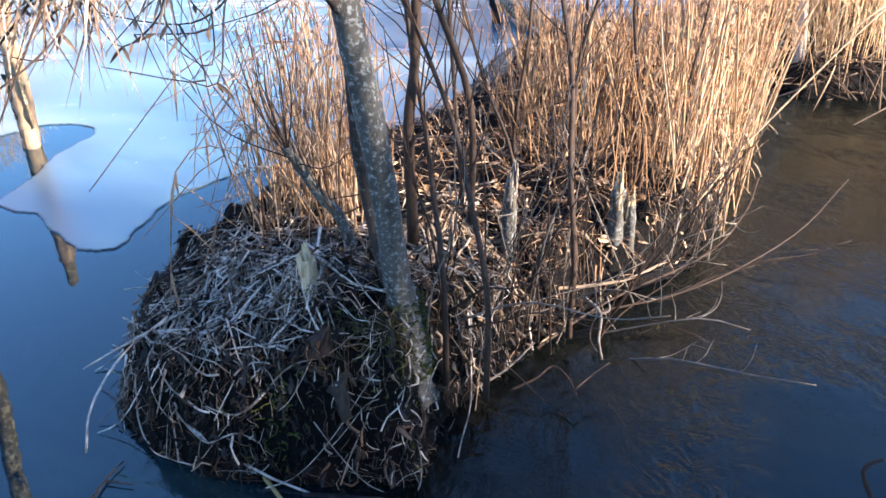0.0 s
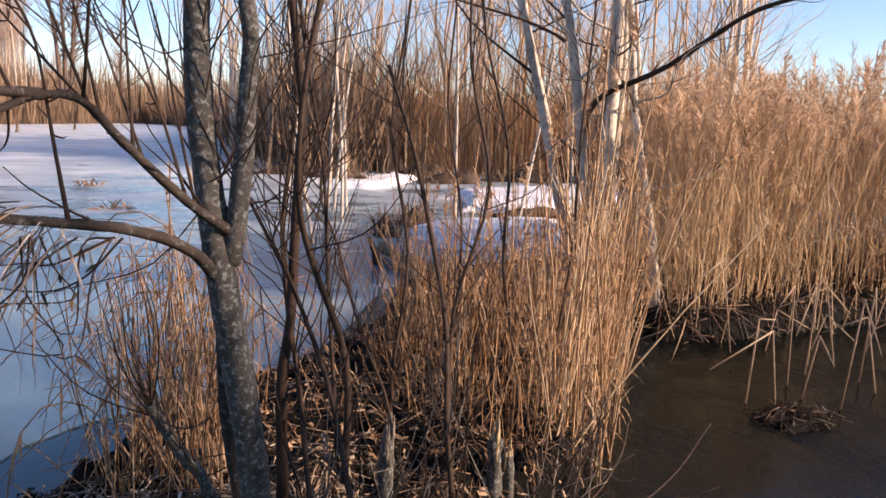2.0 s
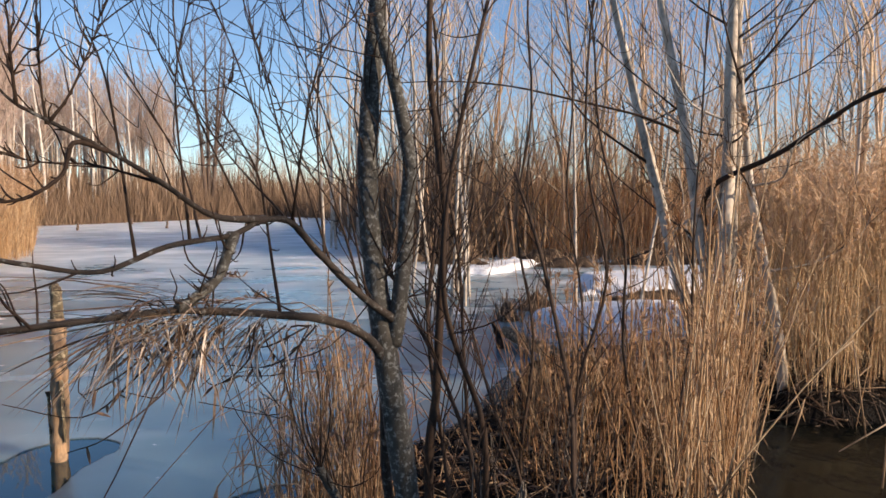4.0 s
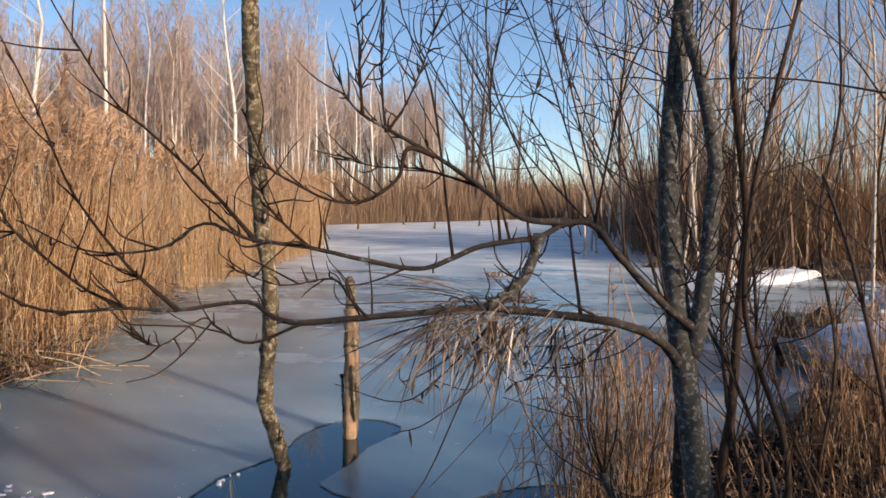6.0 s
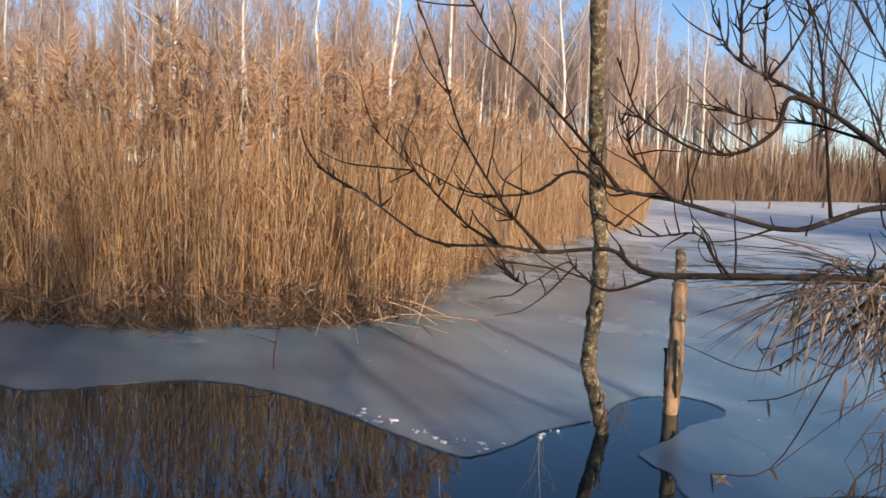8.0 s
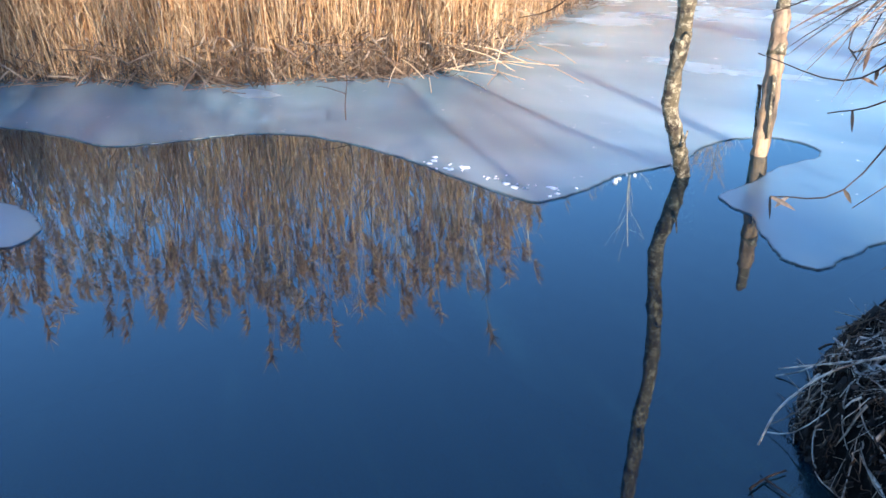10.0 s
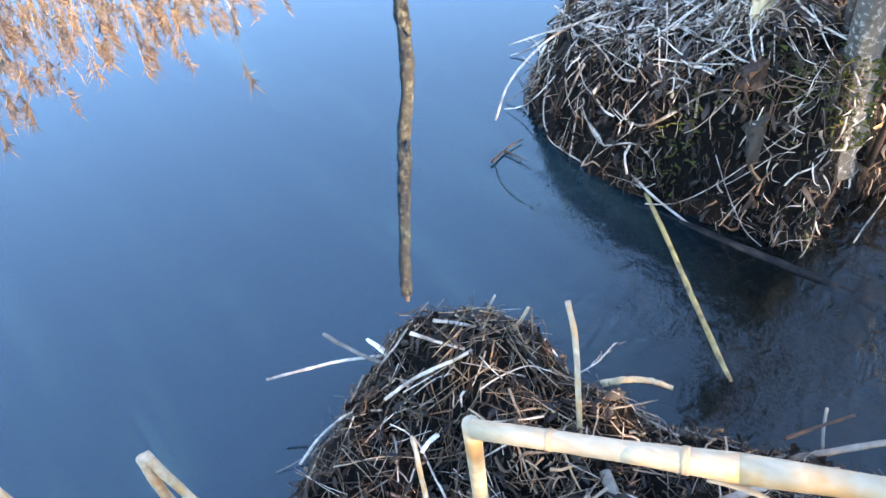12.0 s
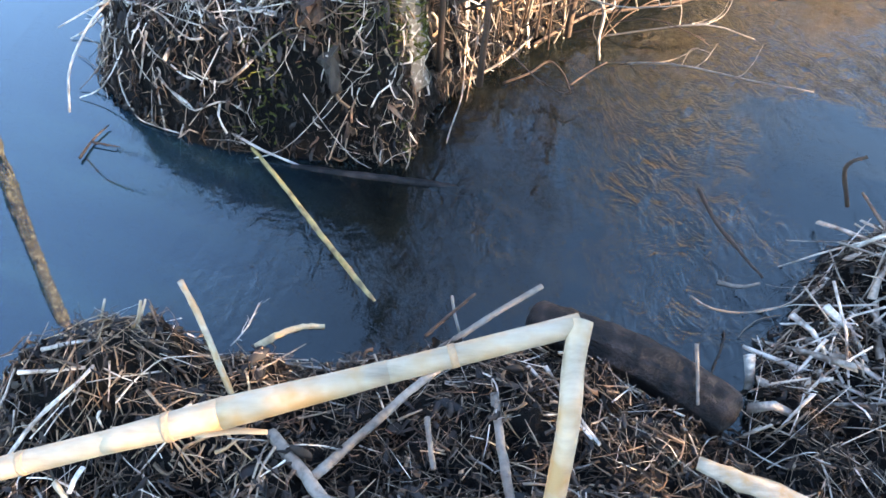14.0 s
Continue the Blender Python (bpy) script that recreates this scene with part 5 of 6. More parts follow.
# ---- snag and stub in the ice ----
snag = thing("snag", (-2.57, 3.74, -0.3), "bare broken tree trunk standing in open water", "dead tree")
line = [(-2.55, 3.80, -0.30)] + [(-2.551, 3.776, -0.106), (-2.564, 3.742, -0.018), (-2.574, 3.672, 0.191), (-2.595, 3.578, 0.457), (-2.512, 3.496, 0.838), (-2.453, 3.415, 1.181), (-2.437, 3.319, 1.506), (-2.405, 3.236, 1.816), (-2.358, 3.121, 2.252), (-2.316, 3.037, 2.579), (-2.302, 3.022, 2.645)]
s = limb_soup(line, 0.050, 0.040, 12, 0.13, 6)
part("trunk", s, SNAGBARK, snag)
s = limb_soup([line[-1], tuple(np.array(line[-1]) + np.array([0.004, -0.004, 0.02])), tuple(np.array(line[-1]) + np.array([0.015, -0.01, 0.055]))], 0.036, 0.012, 9, 0.2, 3)
part("broken_top", s, BAREWOOD, snag, "splintered bare wood")
for k, z in ((3, 0.06), (5, -0.05), (7, 0.05)):
    p = np.array(line[k])
    s = limb_soup([tuple(p), tuple(p + np.array([0.06, -0.05, 0.03])), tuple(p + np.array([0.085, -0.06, 0.06 + z]))], 0.012, 0.005, 7, 0.1, 3)
    part("branch_stub", s, SNAGBARK, snag)

stub = thing("stake", (-2.45, 4.42, -0.3), "short broken trunk with bare orange wood standing in water", "dead tree")
s = limb_soup([(-2.42, 4.38, -0.35), (-2.45, 4.43, 0.0), (-2.46, 4.48, 0.35), (-2.50, 4.56, 0.62), (-2.53, 4.62, 0.86)], 0.056, 0.05, 12, 0.11, 6)
part("heartwood", s, BAREWOOD, stub, "bare orange split wood")
s = limb_soup([(-2.50, 4.56, 0.60), (-2.53, 4.62, 0.85), (-2.555, 4.66, 1.03), (-2.575, 4.68, 1.08)], 0.058, 0.03, 10, 0.10, 5)
part("bark", s, SNAGBARK, stub, "grey bark left at the top")
for x, y, z0, z1 in ((-2.40, 4.40, 0.12, 0.50), (-2.505, 4.44, 0.05, 0.42), (-2.45, 4.50, 0.30, 0.72)):
    s = Soup()
    tube(s, smooth_line([(x, y, z0), (x - 0.015, y + 0.02, (z0 + z1) / 2), (x - 0.04, y + 0.06, z1)], 4), 0.012, 0.02, 6, knobs=0.25, flat=0.5)
    part("bark_strip", s, SNAGBARK, stub, "grey bark peeling off")

# ---- woods: templates ----
def bare_tree(k, height, r, branches, twigs, lean=0.03, first=0.3, reach=0.22, slots=(0, 1), sides=5, wisp=1.0, fat=1.0, rise=0.0):
    g = np.random.default_rng(900 + k)
    s = Soup()
    n = 5
    path = [np.array([0, 0, -0.2])]
    for i in range(1, n + 1):
        path.append(np.array([g.normal(0, lean) * height * i / n, g.normal(0, lean) * height * i / n, height * i / n]))
    line = smooth_line(path, 2)
    tube(s, line, r, r * 0.15, sides, slots[0], cap=False)
    for i in range(branches):
        z = first + (0.97 - first) * (i + g.uniform(0, 1)) / branches
        p = line[min(len(line) - 1, int(z * (len(line) - 1)))]
        p = p * 1.0
        p[2] = z * height
        a = g.uniform(0, 6.28)
        L = height * reach * (1.15 - z) * g.uniform(0.6, 1.3) + height * 0.03
        d = np.array([math.cos(a), math.sin(a), g.uniform(0.5, 1.5) + rise])
        d /= np.linalg.norm(d)
        e = p + d * L
        e2 = e + (d + np.array([0, 0, 0.5])) * L * 0.35
        tube(s, np.array([p, e, e2]), r * 0.26 * (1.1 - z) + r * 0.05, r * 0.03, 3, slots[1], cap=False)
        for j in range(twigs):
            q = p + (e2 - p) * g.uniform(0.25, 1.0)
            t = d + g.normal(0, 0.75, 3) + np.array([0, 0, 0.3])
            t *= L * wisp * g.uniform(0.18, 0.5) / (np.linalg.norm(t) + 1e-9)
            w = np.cross(t, g.normal(size=3))
            w *= r * 0.055 * fat / (np.linalg.norm(w) + 1e-9)
            w2 = np.cross(w, t)
            w2 *= r * 0.055 * fat / (np.linalg.norm(w2) + 1e-9)
            s.add([q + w, q - w, q + w2, q + t], [[0, 1, 3], [1, 2, 3], [2, 0, 3]], slots[1])
    return s


def polar(az, dist):
    """A place by degrees left of straight ahead and metres away."""
    return -math.sin(radians(az)) * dist, math.cos(radians(az)) * dist


def grove(name, spots, templates, heights, mats, label, category="woods", lean=0.02, clump=0.0):
    s = Soup()
    spots = np.array(spots)
    pick = rng.integers(0, len(templates), len(spots))
    h = rng.normal(heights[0], heights[1], len(spots))
    h *= 1 + clump * rough_field(spots[:, 0], spots[:, 1], 0.06, 6.0)
    z = ground_height(spots[:, 0], spots[:, 1])
    for k, t in enumerate(templates):
        q = pick == k
        s.scatter(t, placements(np.stack([spots[q, 0], spots[q, 1], z[q]], 1), rng.uniform(0, 6.28, q.sum()), h[q], lean))
    return single(name, s, list(mats), label, category, kind="stuff")


def brush_soup(k, blades=34):
    """A fan of thin upright stems from one root, 1 unit tall."""
    g = np.random.default_rng(1200 + k)
    s = Soup()
    for i in range(blades):
        a, lean, h = g.uniform(0, 6.28), abs(g.normal(0, 0.28)), g.uniform(0.35, 1.0)
        b = np.array([g.normal(0, 0.16), g.normal(0, 0.16), -0.05])
        t = b + np.array([math.cos(a) * lean * h, math.sin(a) * lean * h, h])
        w = np.cross(t - b, g.normal(size=3))
        w *= 0.007 / (np.linalg.norm(w) + 1e-9)
        m = (b + t) / 2 + g.normal(0, 0.03, 3)
        s.add([b - w, b + w, m + w * 0.8, m - w * 0.8, t], [[0, 1, 2, 3]])
        s.f.append((np.array([[3, 2, 4]]) + s.n - 5, 0))
    return s


BRUSH = [brush_soup(k) for k in range(8)]
FAR = [bare_tree(k, 1.0, 0.0080, 34, 13, 0.014, 0.42, 0.13, wisp=1.5, fat=2.0, rise=0.7) for k in range(7)]
SHRUB = [bare_tree(40 + k, 1.0, 0.010, 16, 9, 0.05, 0.06, 0.40, wisp=1.4, fat=2.2) for k in range(5)]
SLIM = [bare_tree(60 + k, 1.0, 0.0052, 16, 7, 0.035, 0.2, 0.2, wisp=1.5, fat=1.2) for k in range(8)]

spots = [polar(rng.uniform(29, 75), rng.uniform(38, 75)) for i in range(500)]
grove("far_woods", spots, FAR, (11.2, 1.2), (FARWOOD, FARTWIG), "leafless brown woods beyond the reeds")
spots = [polar(rng.uniform(19, 31), rng.uniform(72, 110)) for i in range(150)]
grove("distant_woods", spots, FAR, (13.5, 1.5), (FARWOOD, FARTWIG), "distant leafless woods across the pond")
spots = [polar(rng.uniform(-40, 22), rng.uniform(110, 220)) for i in range(150)]
grove("horizon_woods", spots, FAR, (11, 2.5), (FARWOOD, FARTWIG), "thin leafless trees on the horizon")
spots = [polar(rng.uniform(12, 62), rng.uniform(66, 130)) for i in range(1000)]
spots = [p for p in spots if inside(POND, np.array([p[0]]), np.array([p[1]]))[0] < -1]
grove("wood_scrub", spots, BRUSH, (5.0, 1.2), (SCRUB,), "brown scrub on the floor of the woods", "scrub", clump=0.6)
spots = [polar(rng.uniform(-20, 30), rng.uniform(125, 200)) for i in range(600)]
grove("horizon_scrub", spots, BRUSH, (5.0, 1.8), (SCRUB,), "dim brown scrub on the horizon", "scrub", clump=0.9)

spots = []
reach = np.arange(18.0, 110.0, 0.7)
while len(spots) < 2200:
    az = rng.uniform(-3, 40)
    ray_x, ray_y = -math.sin(radians(az)) * reach, math.cos(radians(az)) * reach
    wet = np.nonzero(inside(POND, ray_x, ray_y) > 0)[0]
    if len(wet):
        spots.append(polar(az, reach[wet[-1]] - 0.5 + 18 * rng.random() ** 1.7))
grove("shore_scrub", spots, BRUSH, (2.3, 0.9), (SCRUB,), "low brown scrub along the far shore", "scrub", clump=0.9)

spots = []
while len(spots) < 130:
    az = rng.uniform(-31, 7)
    x, y = polar(az, rng.uniform(19, 31))
    if inside(POND, np.array([x]), np.array([y]))[0] < 0.3:
        spots.append((x, y))
grove("thicket", spots, SLIM, (7.8, 2.4), (THICKET, THICKET), "dense thicket of slim leafless saplings", "thicket", 0.09)
spots = []
while len(spots) < 620:
    x, y = polar(rng.uniform(-33, 6), rng.uniform(9, 30))
    if inside(POND, np.array([x]), np.array([y]))[0] < 0.6 and inside(RIGHT_BED, np.array([x]), np.array([y]))[0] < 0:
        spots.append((x, y))
grove("rusty_scrub", spots, BRUSH, (2.0, 0.6), (DEADBRUSH,), "rusty dead scrub under the saplings", "scrub")
spots = [polar(rng.uniform(-2, 9.5), rng.uniform(22, 34)) for i in range(24)]
grove("shore_saplings", spots, SLIM, (11.5, 1.5), (GREYBIRCH, THICKET), "pale slim leafless trees crowding the right shore", "trees", 0.07)
spots = []
while len(spots) < 80:
    az = rng.uniform(-31, 6)
    x, y = polar(az, rng.uniform(9, 26))
    if inside(POND, np.array([x]), np.array([y]))[0] < 0.4 and inside(RIGHT_BED, np.array([x]), np.array([y]))[0] < 0:
        spots.append((x, y))
grove("brushwood", spots, SHRUB, (2.7, 0.9), (DEADBRUSH, DEADBRUSH), "tangled rusty brushwood under the saplings", "brushwood")


# unseen reeds and trees added between the sun and the dam to cast shade
def toward_sun(along, across):
    return SUN_DIR.x * along - SUN_DIR.y * across, SUN_DIR.y * along + SUN_DIR.x * across


SHADE_BED = [toward_sun(*q) for q in ((2.7, -2.4), (4.6, -2.4), (4.6, 1.85), (2.7, 1.85))]
bed("near_reeds", SHADE_BED, 120, (2.25, 0.25), "unseen tall reeds added on the near bank to shade the dam", base=0.15, lean=0.12)
spots = [toward_sun(rng.uniform(8, 14), rng.uniform(-9.0, -1.0)) for i in range(100)]
grove("bank_trees", spots, SLIM + SHRUB * 2, (9.0, 1.0), (THICKET, THICKET), "unseen leafless trees added on the near bank for shade", "trees")
spots = [toward_sun(rng.uniform(8, 13), rng.uniform(-1.6, 1.6)) for i in range(20)]
grove("bank_saplings", spots, SLIM, (7.5, 0.9), (THICKET, THICKET), "unseen slim saplings added on the near bank for shade", "saplings")
spots = []
while len(spots) < 70:
    x, y = polar(rng.uniform(-3, 34), rng.uniform(30, 95))
    if -9 < inside(POND, np.array([x]), np.array([y]))[0] < -0.5:
        spots.append((x, y))
grove("shore_bushes", spots, SHRUB, (3.4, 1.5), (DARKBARK, FARTWIG), "leafless bushes along the far shore", "bushes")


# ---- single trees ----
def big_tree(name, at, height, r, seed, bark, twig, label, category="tree", group="", lean=(0, 0), first=0.35, branches=26, twigs=12, wob=0.012):
    ob = thing(name, (at[0], at[1], at[2]), label, category, group)
    s = bare_tree(seed, height, r, branches, twigs, wob, first, 0.16, (0, 1), 8)
    trunk, crown = Soup(), Soup()
    trunk.v, trunk.n = [s.v[0]], len(s.v[0])
    trunk.f = [s.f[0]]
    v = np.concatenate(s.v[1:])
    shift = len(s.v[0])
    crown.v, crown.n = [v], len(v)
    crown.f = [(f - shift, 0) for f, _ in s.f[1:]]
    for q in (trunk, crown):
        w = q.v[0]
        w[:, 0] += lean[0] * w[:, 2] + at[0]
        w[:, 1] += lean[1] * w[:, 2] + at[1]
        w[:, 2] += at[2]
    part("trunk", trunk, bark, ob)
    tagged(part("crown", crown, twig, ob), kind="stuff")
    return ob


for k, (az, d, h, r) in enumerate([(42.9, 29, 12, 0.16), (47.4, 30, 13, 0.15), (34.3, 33, 13, 0.16), (52.5, 29, 11, 0.13), (28.6, 60, 16, 0.19), (27.2, 62, 16, 0.18), (38.5, 40, 11, 0.13), (24.3, 68, 17, 0.2), (57.5, 31, 12, 0.14), (30.4, 57, 15, 0.17), (62, 30, 12, 0.14), (25.8, 66, 15, 0.18)]):
    x, y = polar(az, d)
    big_tree("birch", (x, y, 0.0), h, r * 0.72, 300 + k, BIRCH, BIRCH if k % 3 else FARTWIG, "white-barked leafless birch at the edge of the woods", "birch", "birches by the woods", (0.05 * math.sin(k * 2.3), 0), 0.3, 22, 5, 0.02)
for k, (az, d, h, lx) in enumerate([(16.9, 76, 18, -0.07), (16.75, 76, 19, 0.0), (16.6, 76, 18, 0.06), (16.7, 76.5, 17, 0.11), (13.4, 78, 11, 0.0)]):
    x, y = polar(az, d)
    big_tree("alder", (x, y, 0.1), h, 0.22, 340 + k, DARKBARK, DARKBARK, "dark leafless tree on the far shore", "tree", "trees on the far shore", (lx, 0), 0.25, 34, 14)
for k in range(12):
    az, d = rng.uniform(-30, 3), rng.uniform(7.5, 13)
    x, y = polar(az, d)
    h = rng.uniform(4.5, 7)
    big_tree("young_tree", (x, y, -0.1), h, 0.026, 380 + k, GREYBIRCH, TWIG, "slender leafless young tree with fine twigs", "tree", "young trees behind the islet", (rng.normal(0, 0.1), rng.normal(0, 0.05)), 0.12, 26, 12, 0.03)
# pale trunks behind the islet
PALE = (
    ([(2.105, 5.973, -0.15), (2.085, 5.973, 0.327), (1.95, 6.018, 0.836), (1.785, 6.069, 1.558), (1.626, 6.113, 2.214), (1.494, 6.146, 2.806)], 0.048),
    ([(2.246, 5.815, -0.15), (2.226, 5.815, 0.265), (2.166, 5.837, 0.586), (2.039, 5.883, 1.392), (1.941, 5.916, 2.083), (1.8, 5.96, 2.832)], 0.05),
    ([(2.172, 5.736, -0.15), (2.152, 5.736, 0.237), (2.155, 5.735, 0.558), (2.181, 5.725, 1.184), (2.211, 5.713, 2.038), (2.206, 5.715, 2.449), (2.215, 5.712, 2.929)], 0.062),
    ([(2.625, 5.601, -0.15), (2.605, 5.601, 0.309), (2.544, 5.628, 0.756), (2.458, 5.666, 1.193), (2.375, 5.702, 1.707), (2.328, 5.721, 2.21), (2.286, 5.738, 2.7)], 0.036),
    ([(2.324, 5.892, -0.15), (2.304, 5.892, 0.247), (2.309, 5.89, 1.038), (2.331, 5.881, 1.795), (2.335, 5.88, 2.394), (2.327, 5.883, 2.973)], 0.04),
)
for k, (line, r) in enumerate(PALE):
    ob = thing("pale_tree", (line[0][0], line[0][1], 0.0), "pale grey leafless trunk rising behind the islet", "tree", "clump of pale trunks")
    up = np.array(line[-1]) - np.array(line[-2])
    full = list(line) + [tuple(np.array(line[-1]) + up * 1.6 + np.array([0.05 * (k - 2), 0, 0.3])), tuple(np.array(line[-1]) + up * 4 + np.array([0.18 * (k - 2), 0.1, 0.9]))]
    part("trunk", limb_soup(full, r * 1.35, r * 0.4, 10, 0.05, 4, 0.9), GREYBIRCH, ob)
    g = np.random.default_rng(4100 + k)
    spray, path = Soup(), smooth_line(full, 6)
    for i in range(7):
        p = path[int(len(path) * g.uniform(0.3, 0.9))]
        a, L = g.uniform(0, 6.28), g.uniform(0.5, 1.3)
        d = np.array([math.cos(a), math.sin(a) * 0.6, g.uniform(0.15, 0.9)])
        limb = [tuple(p), tuple(p + d * L * 0.4 + g.normal(0, 0.03, 3)), tuple(p + d * L * 0.75 + (0, 0, 0.08) + g.normal(0, 0.05, 3)), tuple(p + d * L + (0, 0, 0.22))]
        part("branch", limb_soup(limb, g.uniform(0.008, 0.016), 0.003, 6, 0.05, 4), GREYBIRCH if i % 3 == 0 else TWIG, ob)
        side_twigs(spray, limb, 12, 0.4, 0.003, 4200 + k * 20 + i, 0.3, 0.2)
    side_twigs(spray, full, 26, 0.5, 0.0032, 4400 + k, 0.3, 0.3)
    tagged(part("twig_spray", spray, TWIG, ob), kind="stuff")
ob = thing("leaning_branch", (2.07, 5.76, 1.0), "dark bare branch reaching out over the reeds", "branch")
s = limb_soup([(2.12, 6.0, 1.25), (2.07, 5.76, 1.684), (2.449, 5.332, 1.952), (2.806, 4.817, 2.297), (3.183, 4.362, 2.391), (3.6, 4.0, 2.5)], 0.03, 0.012)
part("limb", s, TWIG, ob)
side_twigs(FINE_BOUGH := Soup(), [(2.07, 5.76, 1.684), (2.449, 5.332, 1.952), (2.806, 4.817, 2.297), (3.183, 4.362, 2.391)], 16, 0.4, 0.003, 4500)
tagged(part("twig_spray", FINE_BOUGH, TWIG, ob), kind="stuff")
ob = thing("arching_branch", (1.742, 5.484, 2.108), "dark bare bough arching out over the islet reeds", "branch")
bough = [(1.742, 5.484, 2.108), (1.632, 5.517, 2.174), (1.403, 5.579, 2.265), (1.03, 5.661, 2.367), (0.584, 5.726, 2.48), (0.238, 5.754, 2.528), (-0.115, 5.762, 2.539), (-0.374, 5.755, 2.529)]
part("limb", limb_soup(bough, 0.017, 0.004), TWIG, ob)
side_twigs(SPRAY_ARCH := Soup(), bough, 20, 0.35, 0.003, 4501)
tagged(part("twig_spray", SPRAY_ARCH, TWIG, ob), kind="stuff")

# ---- snow on the ice ----
def snow_patch(outline, thick):
    xs, ys = [p[0] for p in outline], [p[1] for p in outline]
    step = max(0.06, (max(xs) - min(xs)) / 50)

    def h(x, y):
        d = inside(outline, x, y) + 0.15 * rough_field(x, y, 2.2, 4.0)
        return -0.03 + (thick + 0.03) * ease(d, -0.02, 0.25) + 0.03 * rough_field(x, y, 3.0, 1.0) * ease(d, 0, 0.3)

    s = grid_mesh(np.arange(min(xs) - 0.4, max(xs) + 0.4, step), np.arange(min(ys) - 0.4, max(ys) + 0.4, step), h)
    return single("snow_patch", s, SNOW, "leftover white snow lying on the ice", "snow", "snow on the ice")


snow_patch([(2.3, 12.4), (2.7, 15.0), (5.4, 16.6), (6.4, 15.5), (5.0, 12.9), (3.6, 12.1)], 0.16)
snow_patch([(1.25, 8.9), (1.2, 10.2), (1.7, 10.9), (3.6, 11.1), (3.3, 9.6), (2.3, 8.6)], 0.13)
snow_patch([(0.0, 16.2), (1.8, 19.4), (2.4, 18.2), (1.1, 15.7)], 0.14)

# ---- stumps and sticks on the islet ----
def stump(foot, top, r, label, tip=CUT, bark=None):
    """A stem gnawed through on a slant, with a frayed top."""
    ob = thing("gnawed_stump", foot, label, "stump", "gnawed stumps")
    f, t = np.array(foot), np.array(top)
    side = np.array([r * 0.45, r * 0.2, 0])
    cut = f + (t - f) * 0.78
    s = limb_soup([tuple(f - np.array([0, 0, 0.12])), tuple(f + (cut - f) * 0.5 + side * 0.3), tuple(cut)], r * 1.35, r * 0.85, 11, 0.16, 5)
    part("trunk", s, bark or WILLOW, ob)
    s = Soup()
    for k in range(13):
        a = k * 2.4
        o = np.array([math.cos(a), math.sin(a), 0]) * r * rng.uniform(0.25, 0.8)
        tall = (0.25 + 0.75 * (0.5 + 0.5 * math.cos(a - 0.7))) * rng.uniform(0.6, 1.1)
        tube(s, smooth_line([cut - (t - f) * 0.2 + o, cut + o * 0.95 + (t - cut) * tall * 0.5, cut + o * 0.7 + (t - cut) * tall + side * 0.2 + rng.normal(0, r * 0.1, 3)], 3), r * rng.uniform(0.2, 0.36), r * 0.08, 6, knobs=0.2)
    tagged(part("gnawed_tip", s, tip, ob, "pale tooth-marked wood splinters"), kind="stuff")
    return ob


stump((0.644, 2.621, 0.1), (0.655, 2.621, 0.483), 0.028, "gnawed stump with a pale pointed tip on the islet")
stump((0.713, 2.636, 0.1), (0.708, 2.636, 0.391), 0.020, "gnawed stump with a pale pointed tip on the islet")
stump((0.218, 2.417, 0.2), (0.24, 2.417, 0.595), 0.026, "grey gnawed stump among the straw", GREYWOOD)
stump((-0.358, 1.837, 0.36), (-0.375, 1.837, 0.60), 0.026, "splintered pale stump beside the willow", CUT, CUT)


def wood_block(foot, top, r, label, wood=DARKWOOD):
    """A squat split block of rotten wood with a slanted, ragged top."""
    f, t = np.array(foot), np.array(top)
    s = Soup()
    tube(s, np.linspace(f, t, 9), r * 1.15, r * 0.8, 13, knobs=0.26, flat=0.75)
    v = s.v[0]
    v += rng.normal(0, r * 0.12, v.shape)
    v[:, 2] += np.where(np.linalg.norm(v - t, axis=1) < r * 1.3, (v[:, 0] - t[0]) * 0.5, 0)
    ob = single("wood_block", s, wood, label, "stump", "rotten blocks in the mud")
    ob.data.polygons.foreach_set("use_smooth", np.zeros(len(ob.data.polygons), bool))
    return ob


wood_block((-0.238, 1.64, 0.07), (-0.280, 1.62, 0.29), 0.036, "dark split stump with a yellow core, sunk in mud")
wood_block((-0.235, 1.67, 0.30), (-0.140, 1.66, 0.255), 0.028, "dark grey rotten block lying in the mud")
wood_block((-0.335, 1.70, 0.26), (-0.325, 1.69, 0.41), 0.044, "crumbling reddish rotten stump sunk in the mud", ROTTEN)



def stick(line, r0, r1, material, label, name="stick", category="stick", group="", sides=8, knobs=0.08, flat=1.0, bend=0.06):
    s = Soup()
    p = smooth_line(line, 5)
    p[1:-1] += rng.normal(0, bend * r0, (len(p) - 2, 3))
    tube(s, p, r0, r1, sides, knobs=knobs, flat=flat)
    return single(name, s, material, label, category, group)


stick([(0.30, 2.10, 0.06), (0.60, 2.38, 0.07), (1.03, 2.66, 0.10), (1.30, 3.0, 0.12), (1.50, 3.38, 0.12)], 0.005, 0.003, TWIG, "grey branch lying along the islet's edge")
stick([(0.45, 2.30, 0.05), (0.905, 2.40, 0.10), (1.372, 2.69, 0.16), (1.73, 3.03, 0.25)], 0.005, 0.002, TWIG, "dark thin branch reaching over the water")
stick([(-0.62, 1.72, 0.06), (-0.526, 1.625, 0.012), (-0.403, 1.459, 0.003), (-0.278, 1.275, 0.001), (-0.199, 1.162, 0.0), (-0.133, 1.069, -0.006)], 0.0055, 0.0075, PEELED, "yellow peeled stick slanting into the water")
